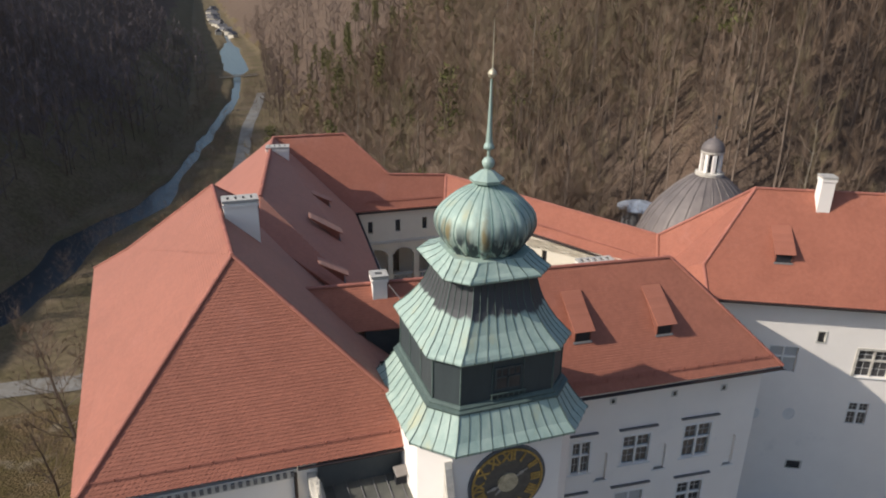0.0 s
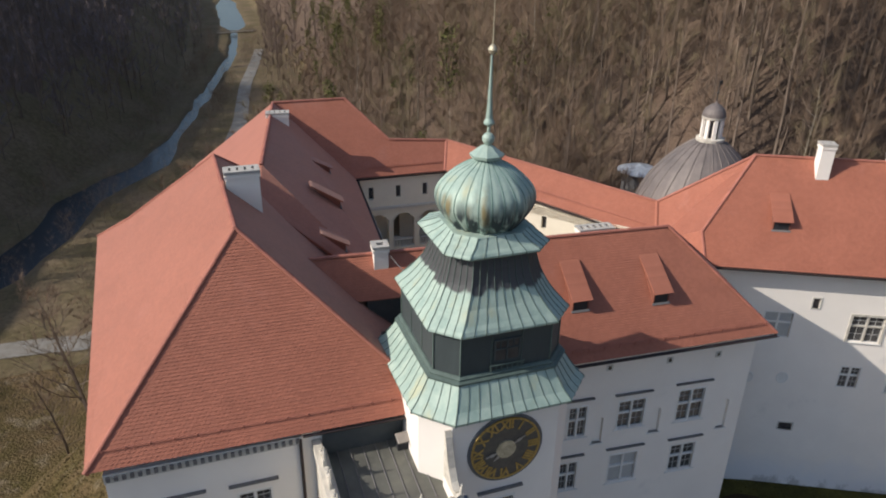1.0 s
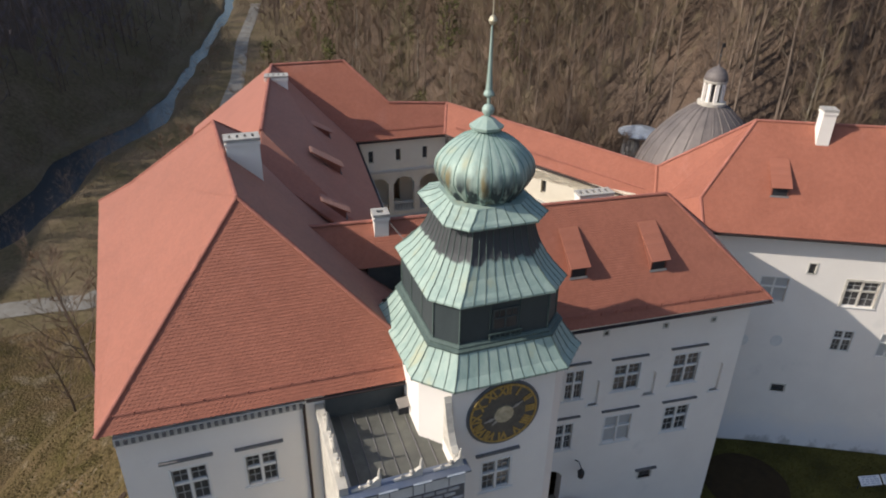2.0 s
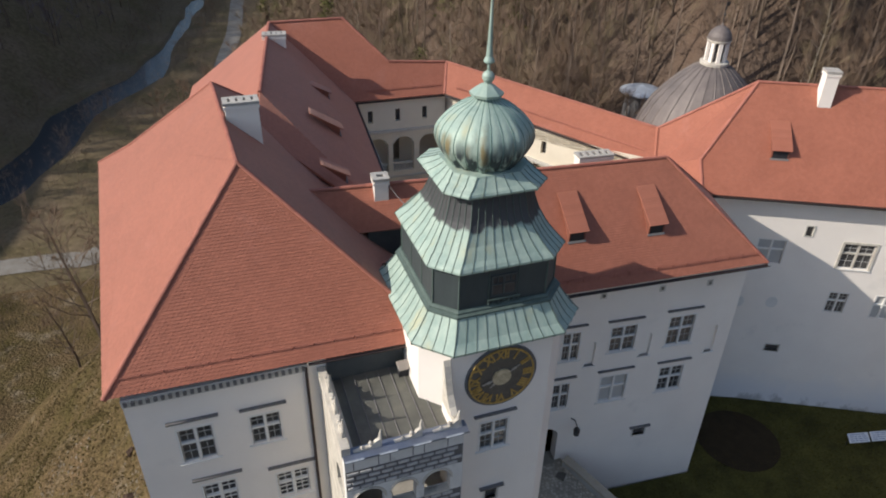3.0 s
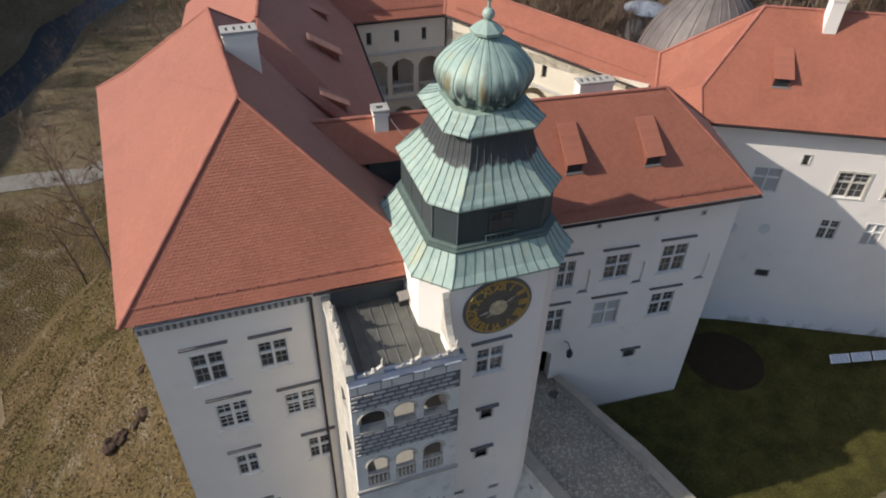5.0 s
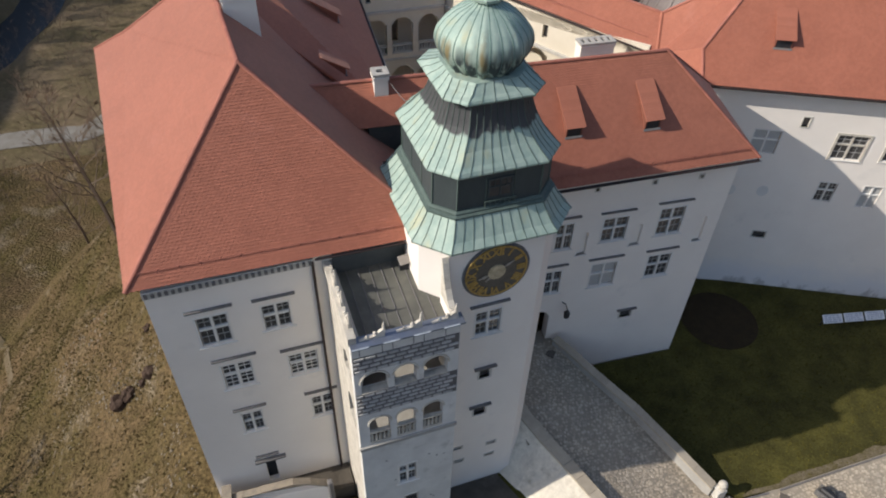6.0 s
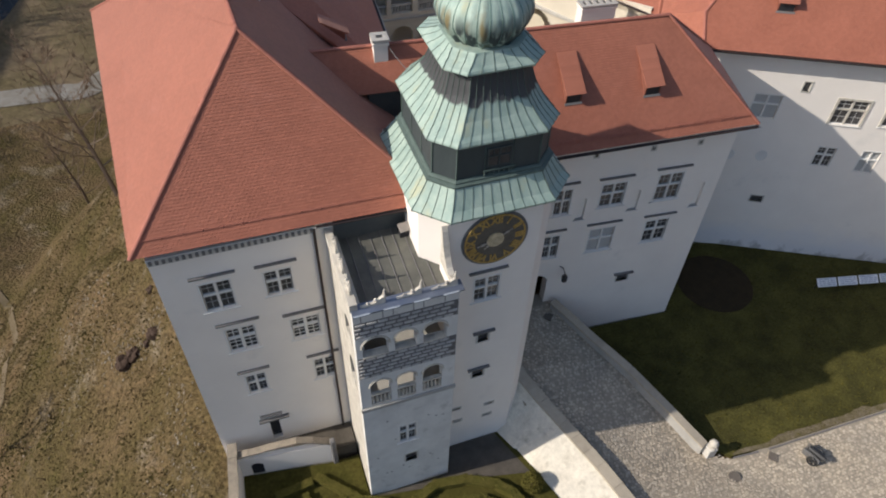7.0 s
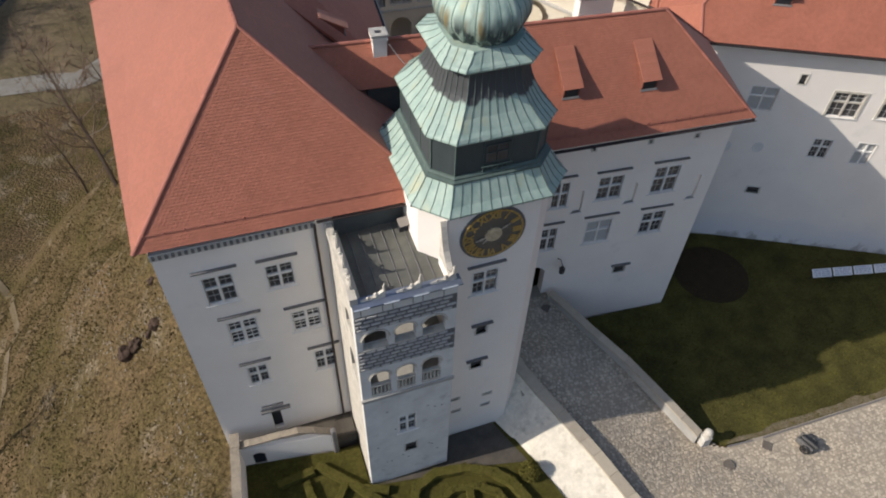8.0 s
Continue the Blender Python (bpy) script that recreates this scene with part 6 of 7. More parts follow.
lathe(bm, [(2.65, 0.1), (2.6, 0.18), (1.8, 0.22), (0.2, 0.25)], 27.4, 24.0, 36)
tagged(part("flower_bed", bm, BED), "round bare dark soil flower bed in the lawn", "flower bed")

# information boards on the lawn
def board(x, y, turn, seed):
    t = thing("information_board", "pale slanted information board on low posts in the lawn", "sign", "information boards")
    m = pose(x, y, 0.16, 0, 0, turn)
    tilt = m @ Matrix.Translation((0, 0, 0.75)) @ Matrix.Rotation(math.radians(35), 4, "X")
    bm = bmesh.new()
    box(bm, -0.7, 0.7, -0.3, 0.3, -0.02, 0.02, tilt)
    bevel_all(bm, 0.008)
    part("panel", bm, PANEL, t)
    r = random.Random(seed)
    bm = bmesh.new()
    for j in range(4):
        a = -0.58
        while a < 0.45:
            w = r.uniform(0.1, 0.4)
            box(bm, a, min(a + w, 0.58), 0.18 - j * 0.13, 0.18 - j * 0.13 + 0.05, 0.0205, 0.023, tilt)
            a += w + 0.06
    part("print", bm, PRINT, t)
    for sx in (-0.55, 0.55):
        bm = bmesh.new()
        tube(bm, [m @ Vector((sx, 0.12, -0.15)), m @ Vector((sx, 0.12, 0.8))], 0.035, 6)
        part("post", bm, IRON, t)


for i in range(4):
    board(34.3 + 1.5 * i, 21.15 - 0.33 * i, -13, i)

# wall lantern by the gate
lan = thing("wall_lantern", "dark iron lantern on a wall bracket by the gate", "lamp")
c = Vector((14.25, 23.05, 6.2))
bm = bmesh.new()
tube(bm, [Vector((14.25, 23.75, 6.6)), Vector((14.25, 23.35, 6.85)), Vector((14.25, 23.05, 6.65))], 0.03, 6)
part("bracket", bm, IRON, lan)
bm = bmesh.new()
lathe(bm, [(0.08, 6.0), (0.16, 6.07), (0.2, 6.4), (0.12, 6.53), (0.03, 6.66)], c.x, c.y, 6)
part("housing", bm, IRON, lan)

# ---- garden below the loggia ----
def garden_wall(name, p0, p1, z0, tops, thick, hole, label):
    """A low wall whose coping follows the heights (share of the length, z); hole: a low arched doorway (s0, s1, z0, z1)."""
    t = thing(name, label, "wall", kind="structure")
    m, ln = wall_frame(p0, p1)
    top_at = lambda q: float(np.interp(q / ln, [a for a, _ in tops], [b for _, b in tops]))
    low = min(b for _, b in tops)
    wall("wall_body", p0, p1, z0, low, thick, arch_holes(*hole, 6) if hole else [], PLASTER, t)
    n = max(2, round(ln / 0.8))
    bm = bmesh.new()
    for i in range(n):
        for v in box(bm, i * ln / n, (i + 1) * ln / n, -thick, 0, low, low + 0.001):
            q = v.co.x
            v.co = m @ Vector((q, v.co.y, low - 0.001 if v.co.z == low else max(top_at(q), low + 0.003)))
    bmesh.ops.remove_doubles(bm, verts=bm.verts, dist=0.0004)
    part("wall_head", bm, PLASTER, t)
    rr = random.Random(6)
    for i in range(n):
        a, b = i * ln / n + 0.006, (i + 1) * ln / n - 0.006
        bm = bmesh.new()
        lift = rr.uniform(-0.012, 0.02)
        for v in box(bm, a, b, -thick - rr.uniform(0.04, 0.07), rr.uniform(0.04, 0.07), 0.0, 0.11):
            v.co = m @ v.co + Vector((0, 0, max(top_at(v.co.x), low + 0.003) + 0.003 + (lift if v.co.z > 0.05 else 0)))
        part("coping_stone", bm, SANDSTONE, t)
    return t


garden_wall("garden_wall_north", (-5.7, 19.55), (-0.75, 18.95), 0.2, ((0, 3.05), (0.2, 3.25), (0.7, 3.6), (0.78, 3.45), (1, 2.85)), 0.26, (0.75, 1.4, 1.0, 2.3), "white garden wall with a peaked stone coping")
garden_wall("garden_wall_west", (-5.75, 20.3), (-6.75, 9.0), -3.5, ((0, 3.3), (1, 3.3)), 0.36, None, "white garden wall with brown stone coping")
bm = bmesh.new()
prism(bm, [(-5.6, 19.75), (-0.7, 19.15), (0.6, 19.15), (0.6, 20.58), (-5.6, 20.64)], 0.3, 1.85)
tagged(part("trench_soil", bm, SOIL), "dark soil strip between wing and garden wall", "soil", kind="structure")
# dark panel added behind the arch so the doorway looks shaded
bm = bmesh.new()
m, _ = wall_frame((-5.7, 19.55), (-0.75, 18.95))
box(bm, 0.7, 1.45, -0.2, -0.14, 0.9, 2.35, m)
tagged(part("doorway_dark_panel", bm, DARK_METAL), "dark panel closing the low doorway in the garden wall", "door", kind="structure")
gp_ = thing("garden_pier", "weathered stone pier at the end of the garden wall", "pier")
bm = bmesh.new()
box(bm, -0.78, -0.5, 18.7, 19.0, 0.8, 3.45)
bevel_all(bm, 0.06)
part("shaft", bm, HOOD, gp_)
GL = [(-5.9, 19.6), (-0.6, 18.8), (0.6, 18.8), (0.6, 16.3), (4.9, 16.3), (4.9, 17.7), (8.5, 17.7), (9.0, 16.2), (9.4, 15.0), (9.9, 13.2), (10.4, 11.2), (11.8, 6.0), (14.0, -2), (-7.8, -2)]
bm = bmesh.new()
prism(bm, GL, 0.2, 1.15)
tagged(part("garden_lawn", bm, GARDEN), "yellow-green lawn of the parterre garden", "lawn", kind="structure")


def hedge(name, pts, width, height, label):
    """A low clipped hedge: a soft body with a skin of small leaf clumps."""
    r = random.Random(len(pts) * 7 + int(width * 100))
    t = thing(name, label, "hedge", "clipped hedges of the parterre")
    segs = list(zip(pts, pts[1:]))
    bm = bmesh.new()
    rows = []
    for i, (x, y) in enumerate(pts):
        a, b = pts[max(i - 1, 0)], pts[min(i + 1, len(pts) - 1)]
        d = Vector((b[0] - a[0], b[1] - a[1], 0)).normalized()
        n = Vector((d.y, -d.x, 0)) * width / 2
        e = d * (width * 0.3) * (-1 if i == 0 else 1 if i == len(pts) - 1 else 0)
        c = Vector((x, y, 0)) + e
        rows.append([bm.verts.new(c + q + Vector((0, 0, z))) for q, z in ((n, 1.1), (n * 0.94, 1.09 + height), (-n * 0.94, 1.09 + height), (-n, 1.1))])
    for u, v in zip(rows, rows[1:]):
        for k in range(4):
            bm.faces.new((u[k], u[(k + 1) % 4], v[(k + 1) % 4], v[k]))
    bm.faces.new(rows[0][::-1]), bm.faces.new(rows[-1])
    part("hedge_body", bm, HEDGE, t)
    verts, faces = [], []
    for (x0, y0), (x1, y1) in segs:
        m, ln = wall_frame((x0, y0), (x1, y1))
        for _ in range(int(ln * 420)):
            s, d = r.uniform(-width * 0.3, ln + width * 0.3), r.uniform(-width / 2 - 0.02, width / 2 + 0.02)
            z = 1.15 + height - 0.06 if r.random() < 0.6 else r.uniform(1.16, 1.15 + height)
            if z < 1.15 + height - 0.07:
                d = math.copysign(width / 2, d)
            p = m @ Vector((s, d, z))
            o = len(verts)
            for _k in range(3):
                verts.append((p.x + r.uniform(-0.045, 0.045), p.y + r.uniform(-0.045, 0.045), p.z + r.uniform(-0.02, 0.045)))
            faces.append((o, o + 1, o + 2))
    lv = link_mesh("leaves", verts, faces, HEDGE, t)
    lv["kind"] = "stuff"


bm = bmesh.new()
prism(bm, [(0.75, 16.25), (3.1, 15.9), (4.9, 15.6), (6.8, 15.4), (9.1, 14.9), (8.7, 16.0), (8.1, 17.7), (4.95, 17.7), (4.95, 16.26)], 1.0, 1.165)
tagged(part("soil_bed", bm, SOIL), "dark soil bed at the tower foot", "soil bed", kind="structure")
for pts, wd, ht, label in (
        ([(2.3, 14.4), (2.8, 15.3), (4.0, 15.75), (5.6, 15.5), (7.0, 14.8), (7.7, 14.0), (8.1, 12.9)], 0.5, 0.45, "low clipped yellow-green box hedge in a curve"),
        ([(3.3, 13.2), (3.6, 14.2), (4.6, 14.6), (6.0, 14.35), (6.8, 13.7), (7.1, 12.8)], 0.36, 0.4, "low clipped yellow-green box hedge in a curve"),
        ([(5.4, 14.2), (5.2, 12.4)], 0.36, 0.38, "short straight clipped box hedge"),
        ([(-3.9, 17.75), (-2.2, 17.95)], 0.42, 0.42, "short straight clipped box hedge"),
        ([(-1.75, 18.1), (-0.3, 16.6), (0.5, 15.6), (1.7, 14.2)], 0.42, 0.42, "diagonal clipped box hedge"),
        ([(-2.6, 17.3), (-2.4, 16.0), (-2.0, 14.9)], 0.42, 0.42, "short straight clipped box hedge"),
        ([(-0.75, 16.6), (-1.3, 15.9), (-1.9, 15.2)], 0.4, 0.4, "angled clipped box hedge"),
        ([(0.3, 16.15), (1.3, 15.7)], 0.4, 0.4, "short straight clipped box hedge")):
    hedge("box_hedge", pts, wd, ht, label)
bush = thing("round_bush", "round clipped olive-green bush beside the ramp wall", "bush")
verts, faces = [], []
for _ in range(2600):
    a, b, r = pr.uniform(0, 6.283), pr.uniform(-0.3, 1.57), pr.uniform(0.42, 0.6)
    p = Vector((8.85 + r * math.cos(a) * math.cos(b), 14.2 + r * math.sin(a) * math.cos(b), 1.5 + r * math.sin(b) * 1.1))
    o = len(verts)
    for _k in range(3):
        verts.append((p.x + pr.uniform(-0.06, 0.06), p.y + pr.uniform(-0.06, 0.06), p.z + pr.uniform(-0.06, 0.06)))
    faces.append((o, o + 1, o + 2))
link_mesh("leaves", verts, faces, HEDGE, bush)
bm = bmesh.new()
tube(bm, [(8.85, 14.2, 1.1), (8.85, 14.2, 1.6)], 0.06, 6)
part("stem", bm, BARK, bush)


# ---- trees ----
def grow(seed, height, limbs, twigs, spread, twig_len, lean=0.0, clear=0.3, sides=5, bend=0.35, thick=0.65, subs=1, wide=0.02, fine=True):
    """A bare tree as arrays: trunk and limb tubes, and sliver twigs."""
    r = random.Random(seed)
    V, F, T = [], [], []          # vertices, faces, twig triangles

    def add(pts, radii, n):
        base = len(V)
        for i, p in enumerate(pts):
            d = (pts[min(i + 1, len(pts) - 1)] - pts[max(i - 1, 0)]).normalized()
            a = d.cross(Vector((0.3, 0.9, 0.21))).normalized()
            b = d.cross(a)
            for k in range(n):
                V.append(p + radii[i] * (math.cos(2 * math.pi * k / n) * a + math.sin(2 * math.pi * k / n) * b))
        for i in range(len(pts) - 1):
            for k in range(n):
                F.append((base + i * n + k, base + i * n + (k + 1) % n, base + (i + 1) * n + (k + 1) % n, base + (i + 1) * n + k))

    r0 = (height * 0.014 + 0.03) * thick
    trunk = [Vector((0, 0, -0.8))]
    for i in range(1, 6):
        trunk.append(Vector((lean * height * (i / 5) ** 1.5 + r.uniform(-1, 1) * height * 0.012, r.uniform(-1, 1) * height * 0.012, height * i / 5)))
    add(trunk, [r0 * (1.15 - 0.2 * i) for i in range(6)], sides)
    ends = []
    for i in range(limbs):
        t = clear + (0.97 - clear) * (i + r.random()) / limbs
        k = min(4, int(t * 5))
        p = trunk[k].lerp(trunk[k + 1], t * 5 - k)
        a = i * 2.4 + r.uniform(-0.5, 0.5)
        ln = spread * height * (1.05 - 0.75 * t) * r.uniform(0.7, 1.2)
        up = r.uniform(0.5, 1.1)
        d = Vector((math.cos(a), math.sin(a), up)).normalized()
        q = p + d * ln * 0.55
        e = q + (d + Vector((0, 0, bend)) + Vector((r.uniform(-0.3, 0.3), r.uniform(-0.3, 0.3), 0))).normalized() * ln * 0.55
        if fine:
            add([p, q, e], [r0 * 0.45 * (1.1 - t), r0 * 0.25 * (1.1 - t), 0.012], 3)
        else:
            add([p, e], [r0 * 0.4 * (1.1 - t), 0.012], 3)
        ends.append((p, q, e))
        for _ in range(subs):
            s = q.lerp(e, r.uniform(-0.4, 0.7))
            f = s + (d + Vector((r.uniform(-0.8, 0.8), r.uniform(-0.8, 0.8), r.uniform(-0.1, 0.7)))).normalized() * ln * 0.4
            add([s, f], [r0 * 0.16, 0.01], 3)
            ends.append((s, s.lerp(f, 0.5), f))
    for i in range(twigs):
        p, q, e = ends[r.randrange(len(ends))]
        s = p.lerp(q, r.uniform(0.4, 1)) if r.random() < 0.35 else q.lerp(e, r.random())
        d = ((e - p).normalized() + Vector((r.uniform(-0.9, 0.9), r.uniform(-0.9, 0.9), r.uniform(-0.2, 0.9)))).normalized()
        w = d.cross(Vector((r.random(), r.random(), r.random()))).normalized() * twig_len * wide
        ln = twig_len * r.uniform(0.5, 1.2)
        b = len(V)
        V.extend([s - w, s + w, s + d * ln])
        T.append((b, b + 1, b + 2))
    return np.array([tuple(v) for v in V]), F, T


def conifer(seed, height, clumps, radius, bare=0.25):
    """A pine or spruce: a trunk and drooping sprays of needles."""
    r = random.Random(seed)
    V, F, T = [], [], []
    for i in range(4):
        z = height * i / 3
        for k in range(5):
            a = 2 * math.pi * k / 5
            rr = (0.02 * height) * (1 - 0.28 * i)
            V.append((rr * math.cos(a), rr * math.sin(a), z - (0.8 if i == 0 else 0)))
    for i in range(3):
        for k in range(5):
            F.append((i * 5 + k, i * 5 + (k + 1) % 5, i * 5 + 5 + (k + 1) % 5, i * 5 + 5 + k))
    for i in range(clumps):
        t = bare + (1 - bare) * (i + r.random()) / clumps
        a = r.uniform(0, 6.283)
        R = radius * (1.12 - t) ** 0.6 * r.uniform(0.35, 1.0)
        c = Vector((R * math.cos(a), R * math.sin(a), height * t))
        for _ in range(16):
            d = Vector((r.gauss(0, 1), r.gauss(0, 1), r.gauss(0, 0.6)))
            p = c + d * 0.42
            s = Vector((r.uniform(-1, 1), r.uniform(-1, 1), r.uniform(-1, 1))) * 0.16
            o = len(V)
            V.extend([tuple(p - s), tuple(p + s), tuple(p + Vector((r.uniform(-0.5, 0.5), r.uniform(-0.5, 0.5), r.uniform(0.0, 0.5))))])
            T.append((o, o + 1, o + 2))
    return np.array(V), F, T


def plant(name, protos, places, mats, label):
    """Joins many copies of the given trees into one mesh; wood first, then twigs."""
    VV, FF, MM, off = [], [], [], 0
    for (x, y, z, s, turn, tall), (V, F, T) in zip(places, protos):
        c, q = math.cos(turn), math.sin(turn)
        W = np.empty_like(V)
        W[:, 0], W[:, 1], W[:, 2] = s * (c * V[:, 0] - q * V[:, 1]) + x, s * (q * V[:, 0] + c * V[:, 1]) + y, s * tall * V[:, 2] + z
        VV.append(W)
        FF.extend([tuple(i + off for i in f) for f in F])
        FF.extend([tuple(i + off for i in f) for f in T])
        MM.extend([0] * len(F) + [1] * len(T))
        off += len(V)
    me = bpy.data.meshes.new(name)
    me.from_pydata(np.concatenate(VV).tolist(), [], FF)
    for m in mats:
        me.materials.append(m)
    me.polygons.foreach_set("material_index", MM)
    return tagged(new(name, me), label, "woodland", kind="stuff")


tr = random.Random(21)
NEAR = [grow(s, h, 14, 740, sp, 1.6, clear=cl, sides=4, wide=0.0065, bend=0.7, thick=0.5) for s, h, sp, cl in ((1, 15, 0.26, 0.3), (2, 17, 0.23, 0.35), (3, 13, 0.3, 0.25), (4, 18, 0.22, 0.4), (5, 14, 0.27, 0.3))]
MID = [grow(s, h, 8, 260, sp, 1.9, clear=cl, sides=3, wide=0.012, bend=0.7, thick=0.5, fine=False) for s, h, sp, cl in ((11, 15, 0.27, 0.25), (12, 17, 0.25, 0.3), (13, 13, 0.3, 0.2))]
FAR = [grow(s, h, 4, 150, sp, 2.3, clear=0.2, sides=3, wide=0.011, subs=0, bend=0.7, fine=False) for s, h, sp in ((21, 15, 0.3), (22, 17, 0.27), (23, 13, 0.34))]
BUSH = [grow(s, 9, 6, 140, 0.5, 1.4, clear=0.06, sides=3, wide=0.009, subs=1, thick=0.22, fine=False) for s in (41, 42, 43)]
SLOPE = [grow(s, h, 24, 1500, sp, 1.0, lean=-0.16, clear=cl, thick=0.85, subs=3, wide=0.018, bend=0.5) for s, h, sp, cl in ((51, 14, 0.38, 0.2), (52, 13, 0.42, 0.15), (53, 15, 0.36, 0.25))]
PINE = [conifer(s, h, c, R, b) for s, h, c, R, b in ((31, 17, 42, 2.3, 0.5), (32, 19, 50, 2.2, 0.42), (33, 13, 44, 1.9, 0.3))]
FORECOURT = Vector((-1.7, 0.8, 0))


def scatter(count, r0, r1, a0, a1, ok):
    out = []
    tries = 0
    while len(out) < count and tries < count * 12:
        tries += 1
        r = math.sqrt(tr.uniform(r0 * r0, r1 * r1))
        a = math.radians(tr.uniform(a0, a1))
        x, y = FORECOURT.x + r * math.sin(a), FORECOURT.y + r * math.cos(a)
        if ok(x, y):
            out.append((x, y, ground_height(x, y), tr.uniform(0.75, 1.2), tr.uniform(0, 6.28), tr.uniform(0.9, 1.15)))
    return out


def east_side(x, y):
    d = x - valley_x(y)
    return d > 30 and not (-12 < x < 46 and y < (58 if x < 24 else 51)) and math.hypot(x - 38.2, y - 55.2) > 5 and not (46 <= x < 62 and y < 40)


def valley_edge(x, y):
    return x - valley_x(y) <= 32 and 322 < y < 620 and x > float(np.interp(y, [320, 345, 375, 480, 620], [25, 29, 34, 44, 54]))


def west_side(x, y):
    return x < float(np.interp(y, [120, 150, 181, 209, 256, 328, 415, 600, 900], [-76, -62, -51, -40, -23, -8, 4, 12, 16]))


n1, n2, n3, n4 = scatter(820, 52, 150, -8, 56, east_side) + scatter(150, 50, 105, 22, 52, east_side), scatter(1250, 150, 300, -10, 54, east_side), scatter(1300, 300, 800, -8, 53, east_side) + scatter(600, 280, 900, -2, 22, east_side) + scatter(130, 322, 620, 2, 10, valley_edge), scatter(1400, 110, 700, -32, 6, west_side) + scatter(650, 150, 330, -36, -4, west_side)
pines = scatter(52, 75, 170, 5, 50, east_side) + scatter(230, 170, 420, -2, 54, east_side)
choose = lambda kinds, k: [kinds[tr.randrange(len(kinds))] for _ in range(k)]
mixed = [p for i, p in enumerate(n1) if i % 3 == 0]
n1 = [p for i, p in enumerate(n1) if i % 3]
plant("beech_wood", choose(NEAR, len(n1)), n1, (BARK, TWIG), "bare brown winter beech wood behind the castle")
plant("lichened_wood", choose(NEAR, len(mixed)), mixed, (BARK, OLIVE_TWIG), "bare olive-tinged winter trees behind the castle")
plant("birch_wood", choose(NEAR, 36), scatter(36, 60, 170, 5, 56, east_side), (PALE_BARK, TWIG), "pale-barked bare trees among the wood")
plant("hillside_wood", choose(MID, len(n2)), n2, (BARK, TWIG), "bare brown winter wood on the hillside")
plant("distant_wood", choose(FAR, len(n3)), n3, (BARK, FAR_HAZED_TWIG), "distant bare winter wood on the slope")
plant("valley_wood", choose(FAR, len(n4)), n4, (BARK, HAZED_TWIG), "bare wood on the shaded valley side")
under = [(x, y, z, q * 0.65, t, h) for x, y, z, q, t, h in scatter(1350, 54, 190, -6, 56, east_side)]
plant("undergrowth", choose(BUSH, len(under)), under, (BARK, TWIG), "bare brown undergrowth between the trees")
plant("pine_wood", choose(PINE, len(pines)), pines, (BARK, NEEDLES), "scattered olive-green pines among bare trees")


def single_tree(x, y, proto, scale, turn, label, tall=1.0):
    V, F, T = proto
    t = thing("bare_tree", label, "tree", "bare trees on the western slope")
    t.location = (x, y, on_ground(x, y))
    t.rotation_euler = (0, 0, turn)
    t.scale = (scale, scale, scale * tall)
    used = sorted({i for f in F for i in f})
    link_mesh("trunk", [V[i] for i in used], F, BARK, t)
    tv, tf = [], []
    for f in T:
        o = len(tv)
        tv += [tuple(V[i]) for i in f]
        tf.append((o, o + 1, o + 2))
    link_mesh("crown", tv, tf, TWIG, t)


for i, (x, y, s) in enumerate(((-14.3, 59.6, 1.15), (-23.2, 83, 0.9), (-12.5, 69, 0.8), (-27.2, 37.3, 0.85), (-9.0, 150, 1.1), (-9.5, 72, 0.8), (-4.5, 158, 1.0))):
    single_tree(x, y, SLOPE[i % 3], s, 0.25 * (i % 3) - 0.2, "bare leafless tree on the grassy castle slope")
road_x = lambda y: float(np.interp(y, [112, 113.4, 135, 185, 236, 303], [-120, -22, -10, 0, 8, 19]))
floor_ok = lambda x, y: -20 < x - valley_x(y) < 31 and not (-9 < x < 12 and y < 60) and x > -70 and abs(x - road_x(y)) > 4 and abs(y - 113) > 3 and river_gap(x, y) > 6
scrub = [(x, y, z, q * 0.55, t, h) for x, y, z, q, t, h in scatter(260, 100, 190, -24, 8, floor_ok)]
scrub += [(x, y, z, q * 0.6, t, h) for x, y, z, q, t, h in scatter(480, 190, 480, -22, 8, lambda x, y: floor_ok(x, y) and river_gap(x, y) < 40)]
scrub += [(x, y, z, q * 0.7, t, h) for x, y, z, q, t, h in scatter(340, 115, 420, -22, 6, lambda x, y: 3.5 < river_gap(x, y) < 13 and abs(x - road_x(y)) > 4 and abs(y - 113) > 3)]
plant("riverside_scrub", choose(BUSH, len(scrub)), scrub, (BARK, TWIG), "bare brown riverside scrub and saplings")
low = []
while len(low) < 240:
    x, y = tr.uniform(-36, -7.5), tr.uniform(10, 95)
    if noise.noise(Vector((x / 5, y / 5, 3))) > 0.02:
        low.append((x, y, on_ground(x, y), tr.uniform(0.05, 0.13), tr.uniform(0, 6.28), tr.uniform(0.6, 1.0)))
# bushes added to darken the foot of the slope where shade lies
thicket = [(x, y, ground_height(x, y), tr.uniform(0.3, 0.5), tr.uniform(0, 6.28), 0.7) for x, y in ((tr.gauss(-37, 2.4), tr.uniform(72, 104)) for _ in range(150))]
plant("thicket", choose(BUSH, len(thicket)), thicket, (BARK, TWIG), "dense leafless bushes added for the dark shade at the slope foot")
plant("slope_scrub", choose(BUSH, len(low)), low, (BARK, TWIG), "low dry brambles on the grassy castle slope")
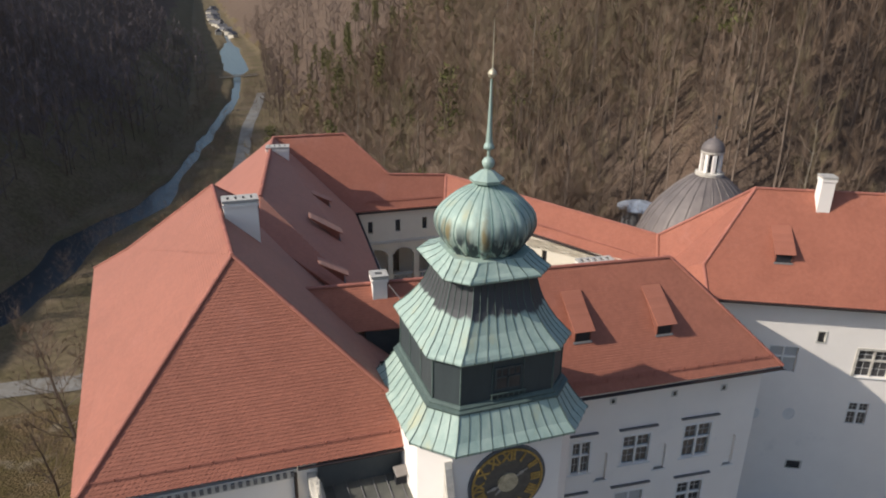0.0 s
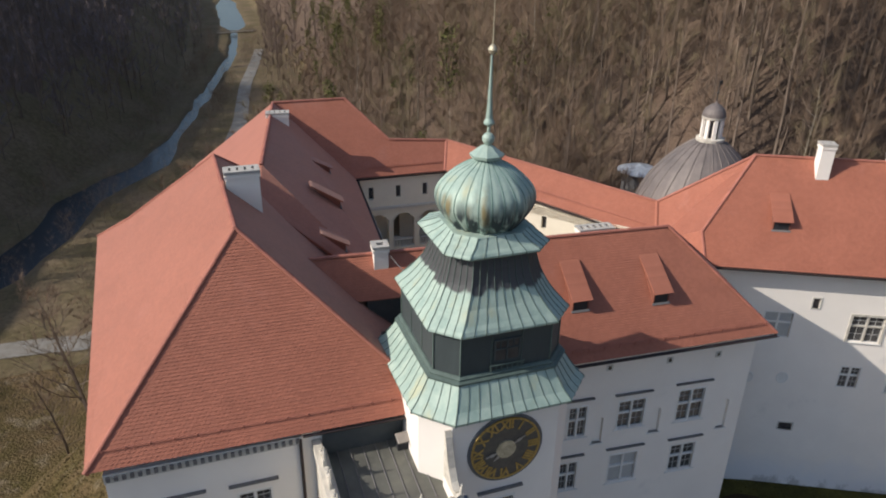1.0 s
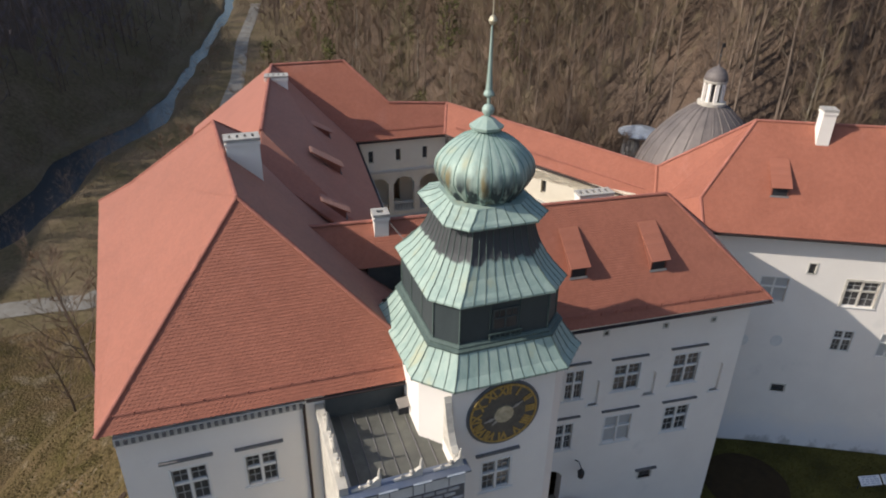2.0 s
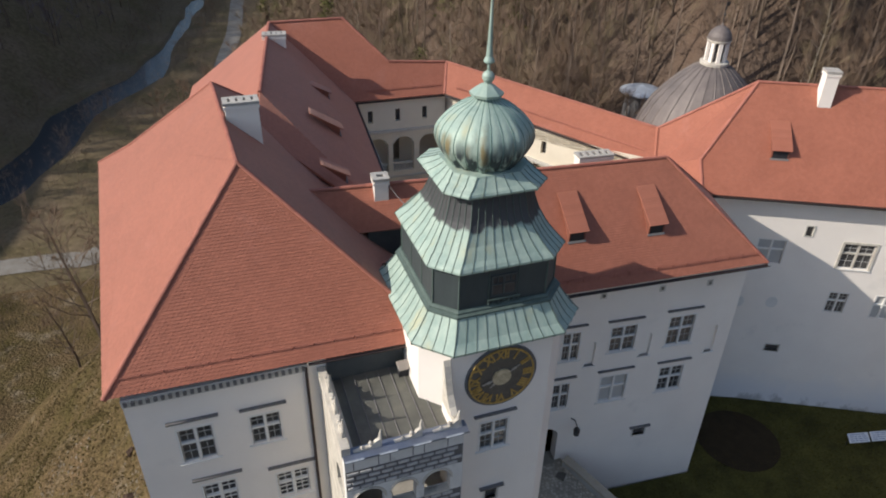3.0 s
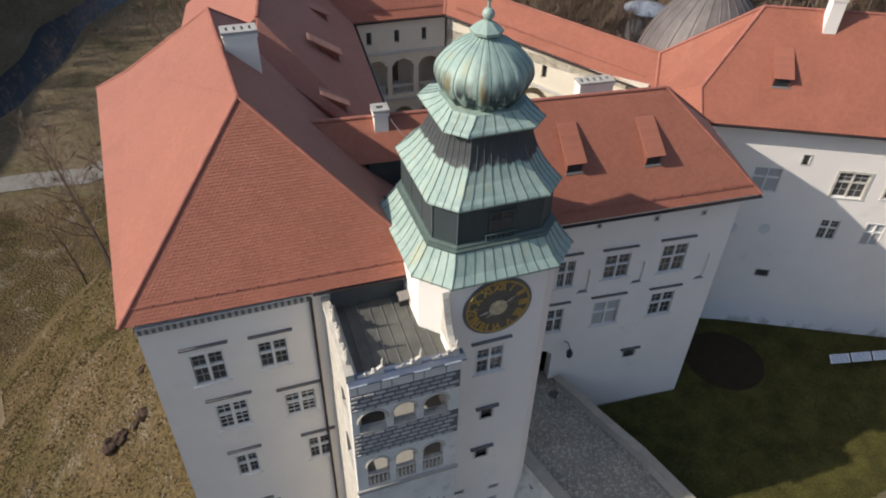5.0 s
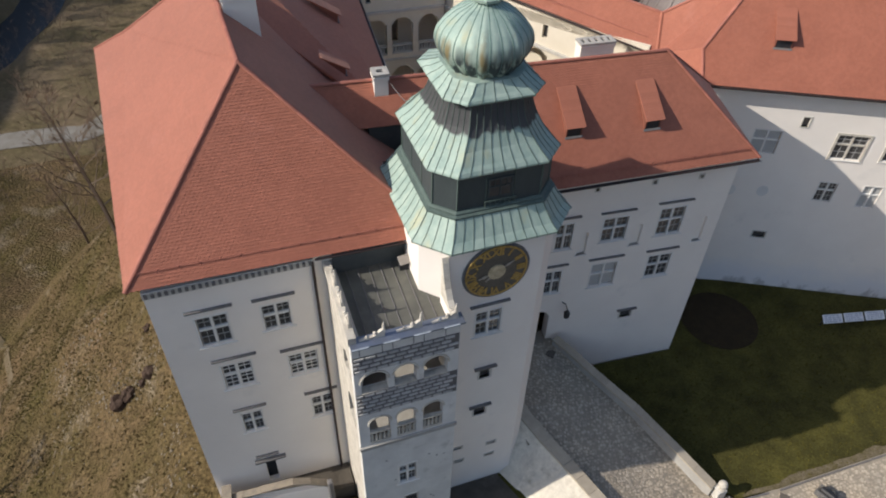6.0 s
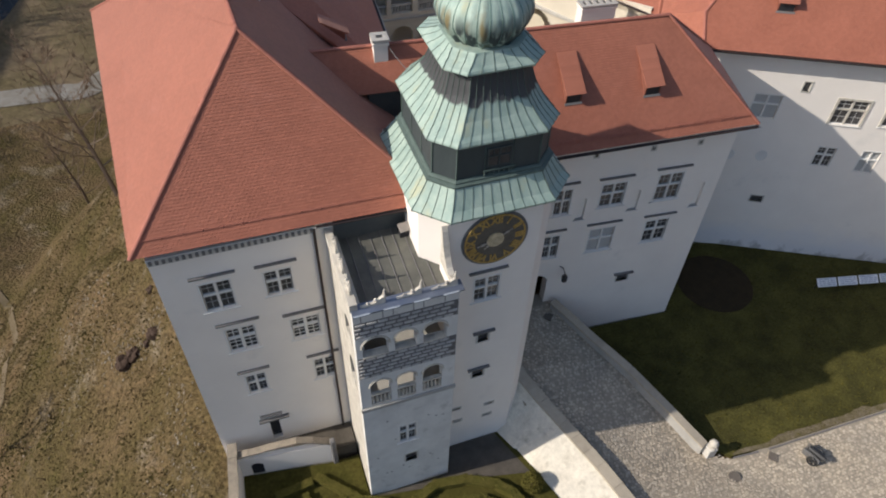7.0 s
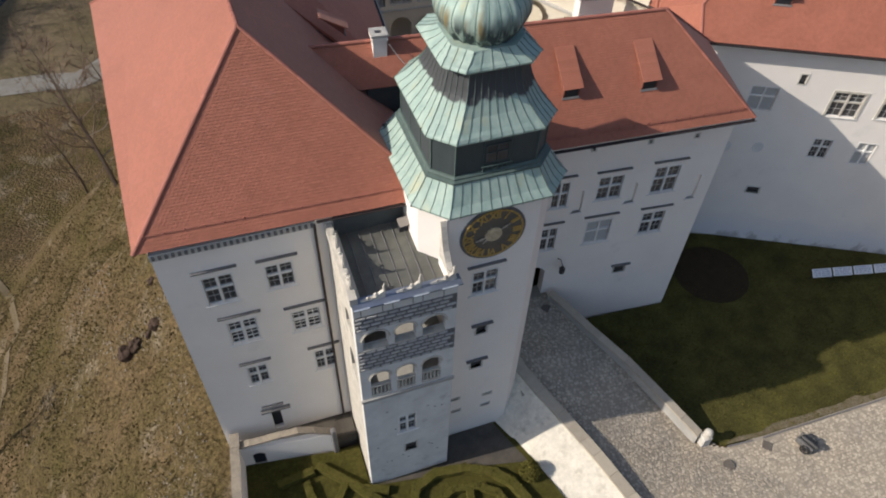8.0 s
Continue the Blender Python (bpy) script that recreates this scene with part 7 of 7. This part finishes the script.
# pale stones on the slope
verts, faces = [], []
for k in range(5200):
    cx, cy, sx, sy = ((-8.6, 21, 1.0, 5), (-17.3, 43.0, 2.4, 1.5), (-17.5, 36, 2.6, 2.0), (-11.6, 34.6, 1.7, 0.9), (-9.0, 19, 1.2, 3.0), (-15, 30, 6, 10), (-16, 40, 6, 12))[k % 7]
    x, y = tr.gauss(cx, sx), tr.gauss(cy, sy)
    if x > -7.2:
        continue
    z, r = on_ground(x, y), 0.02 + (0.07 if k % 7 > 4 else 0.15) * tr.random() ** 3
    o = len(verts)
    for q in range(5):
        a = 2 * math.pi * q / 5 + tr.random()
        verts.append((x + r * math.cos(a), y + r * math.sin(a), z - 0.05 - r * 0.5))
    verts.append((x + tr.uniform(-0.3, 0.3) * r, y, z + r * 0.7))
    faces += [(o + q, o + (q + 1) % 5, o + 5) for q in range(5)]
tagged(link_mesh("loose_stones", verts, faces, ROCK), "loose pale limestone rubble on the slope", "stones", kind="stuff")
# dry grass tufts over the near slope
verts, faces = [], []
for _ in range(90000):
    x, y = tr.uniform(-34, -6.6), tr.uniform(6, 66)
    if tr.random() < 0.3 + 0.9 * noise.noise(Vector((x / 3, y / 3, 8))):
        continue
    z, a, h = on_ground(x, y), tr.uniform(0, 6.28), tr.uniform(0.02, 0.11)
    w = tr.uniform(0.04, 0.15)
    o = len(verts)
    verts += [(x - w * math.cos(a), y - w * math.sin(a), z - 0.03), (x + w * math.cos(a), y + w * math.sin(a), z - 0.03), (x + tr.uniform(-0.25, 0.25), y + tr.uniform(-0.25, 0.25), z + h)]
    faces.append((o, o + 1, o + 2))
tagged(link_mesh("dry_grass", verts, faces, BLADES), "dry brown and olive grass tufts on the castle slope", "grass", kind="stuff")


def boulder(x, y, r, seed):
    bm = bmesh.new()
    bmesh.ops.create_icosphere(bm, subdivisions=3, radius=r)
    for v in bm.verts:
        k = 1 + 0.45 * noise.noise(v.co * (1.6 / r) + Vector((seed, 0, 0))) + 0.15 * noise.noise(v.co * (5 / r) + Vector((0, seed, 0)))
        v.co = v.co * k
        v.co.z *= 0.75
    ob = tagged(part("boulder", bm, HOLLOW_ROCK), "rough dark brown boulder in place of a dark hollow", "rock", "rocks on the slope")
    ob.location = (x, y, on_ground(x, y) + r * 0.1)


# dark boulders added in place of a dark hollow in the slope
for i, (x, y, r) in enumerate(((-10.1, 33.7, 0.5), (-10.8, 33.7, 0.3), (-11.9, 33.9, 0.55), (-12.7, 33.8, 0.65), (-10.0, 37.3, 0.35))):
    boulder(x, y, r, i * 3.1)


def far_house(x, y, w, d, h, turn):
    """A small valley house far off: walls and a gable roof."""
    t = thing("village_house", "small pale village house far down the valley", "house", "village houses in the valley")
    z = ground_height(x, y)
    m = pose(x, y, z, 0, 0, turn)
    bm = bmesh.new()
    box(bm, -w / 2, w / 2, -d / 2, d / 2, -1, h, m)
    part("wall", bm, CREAM, t)
    bm = bmesh.new()
    q = [bm.verts.new(m @ Vector(p)) for p in ((-w / 2 - 0.4, -d / 2 - 0.4, h), (w / 2 + 0.4, -d / 2 - 0.4, h), (w / 2 + 0.4, d / 2 + 0.4, h), (-w / 2 - 0.4, d / 2 + 0.4, h), (-w / 2 - 0.4, 0, h + d * 0.45), (w / 2 + 0.4, 0, h + d * 0.45))]
    for f in ((0, 1, 5, 4), (2, 3, 4, 5), (0, 4, 3), (1, 2, 5), (3, 2, 1, 0)):
        bm.faces.new([q[i] for i in f])
    part("roof", bm, HOOD, t)


hr = random.Random(8)
for i in range(30):
    y = 820 + 26 * i + hr.uniform(-10, 10)
    far_house(37 + 0.014 * (y - 820) + hr.uniform(-9, 9), y, hr.uniform(7, 11), hr.uniform(6, 8), hr.uniform(3, 4.5), hr.uniform(0, 180))
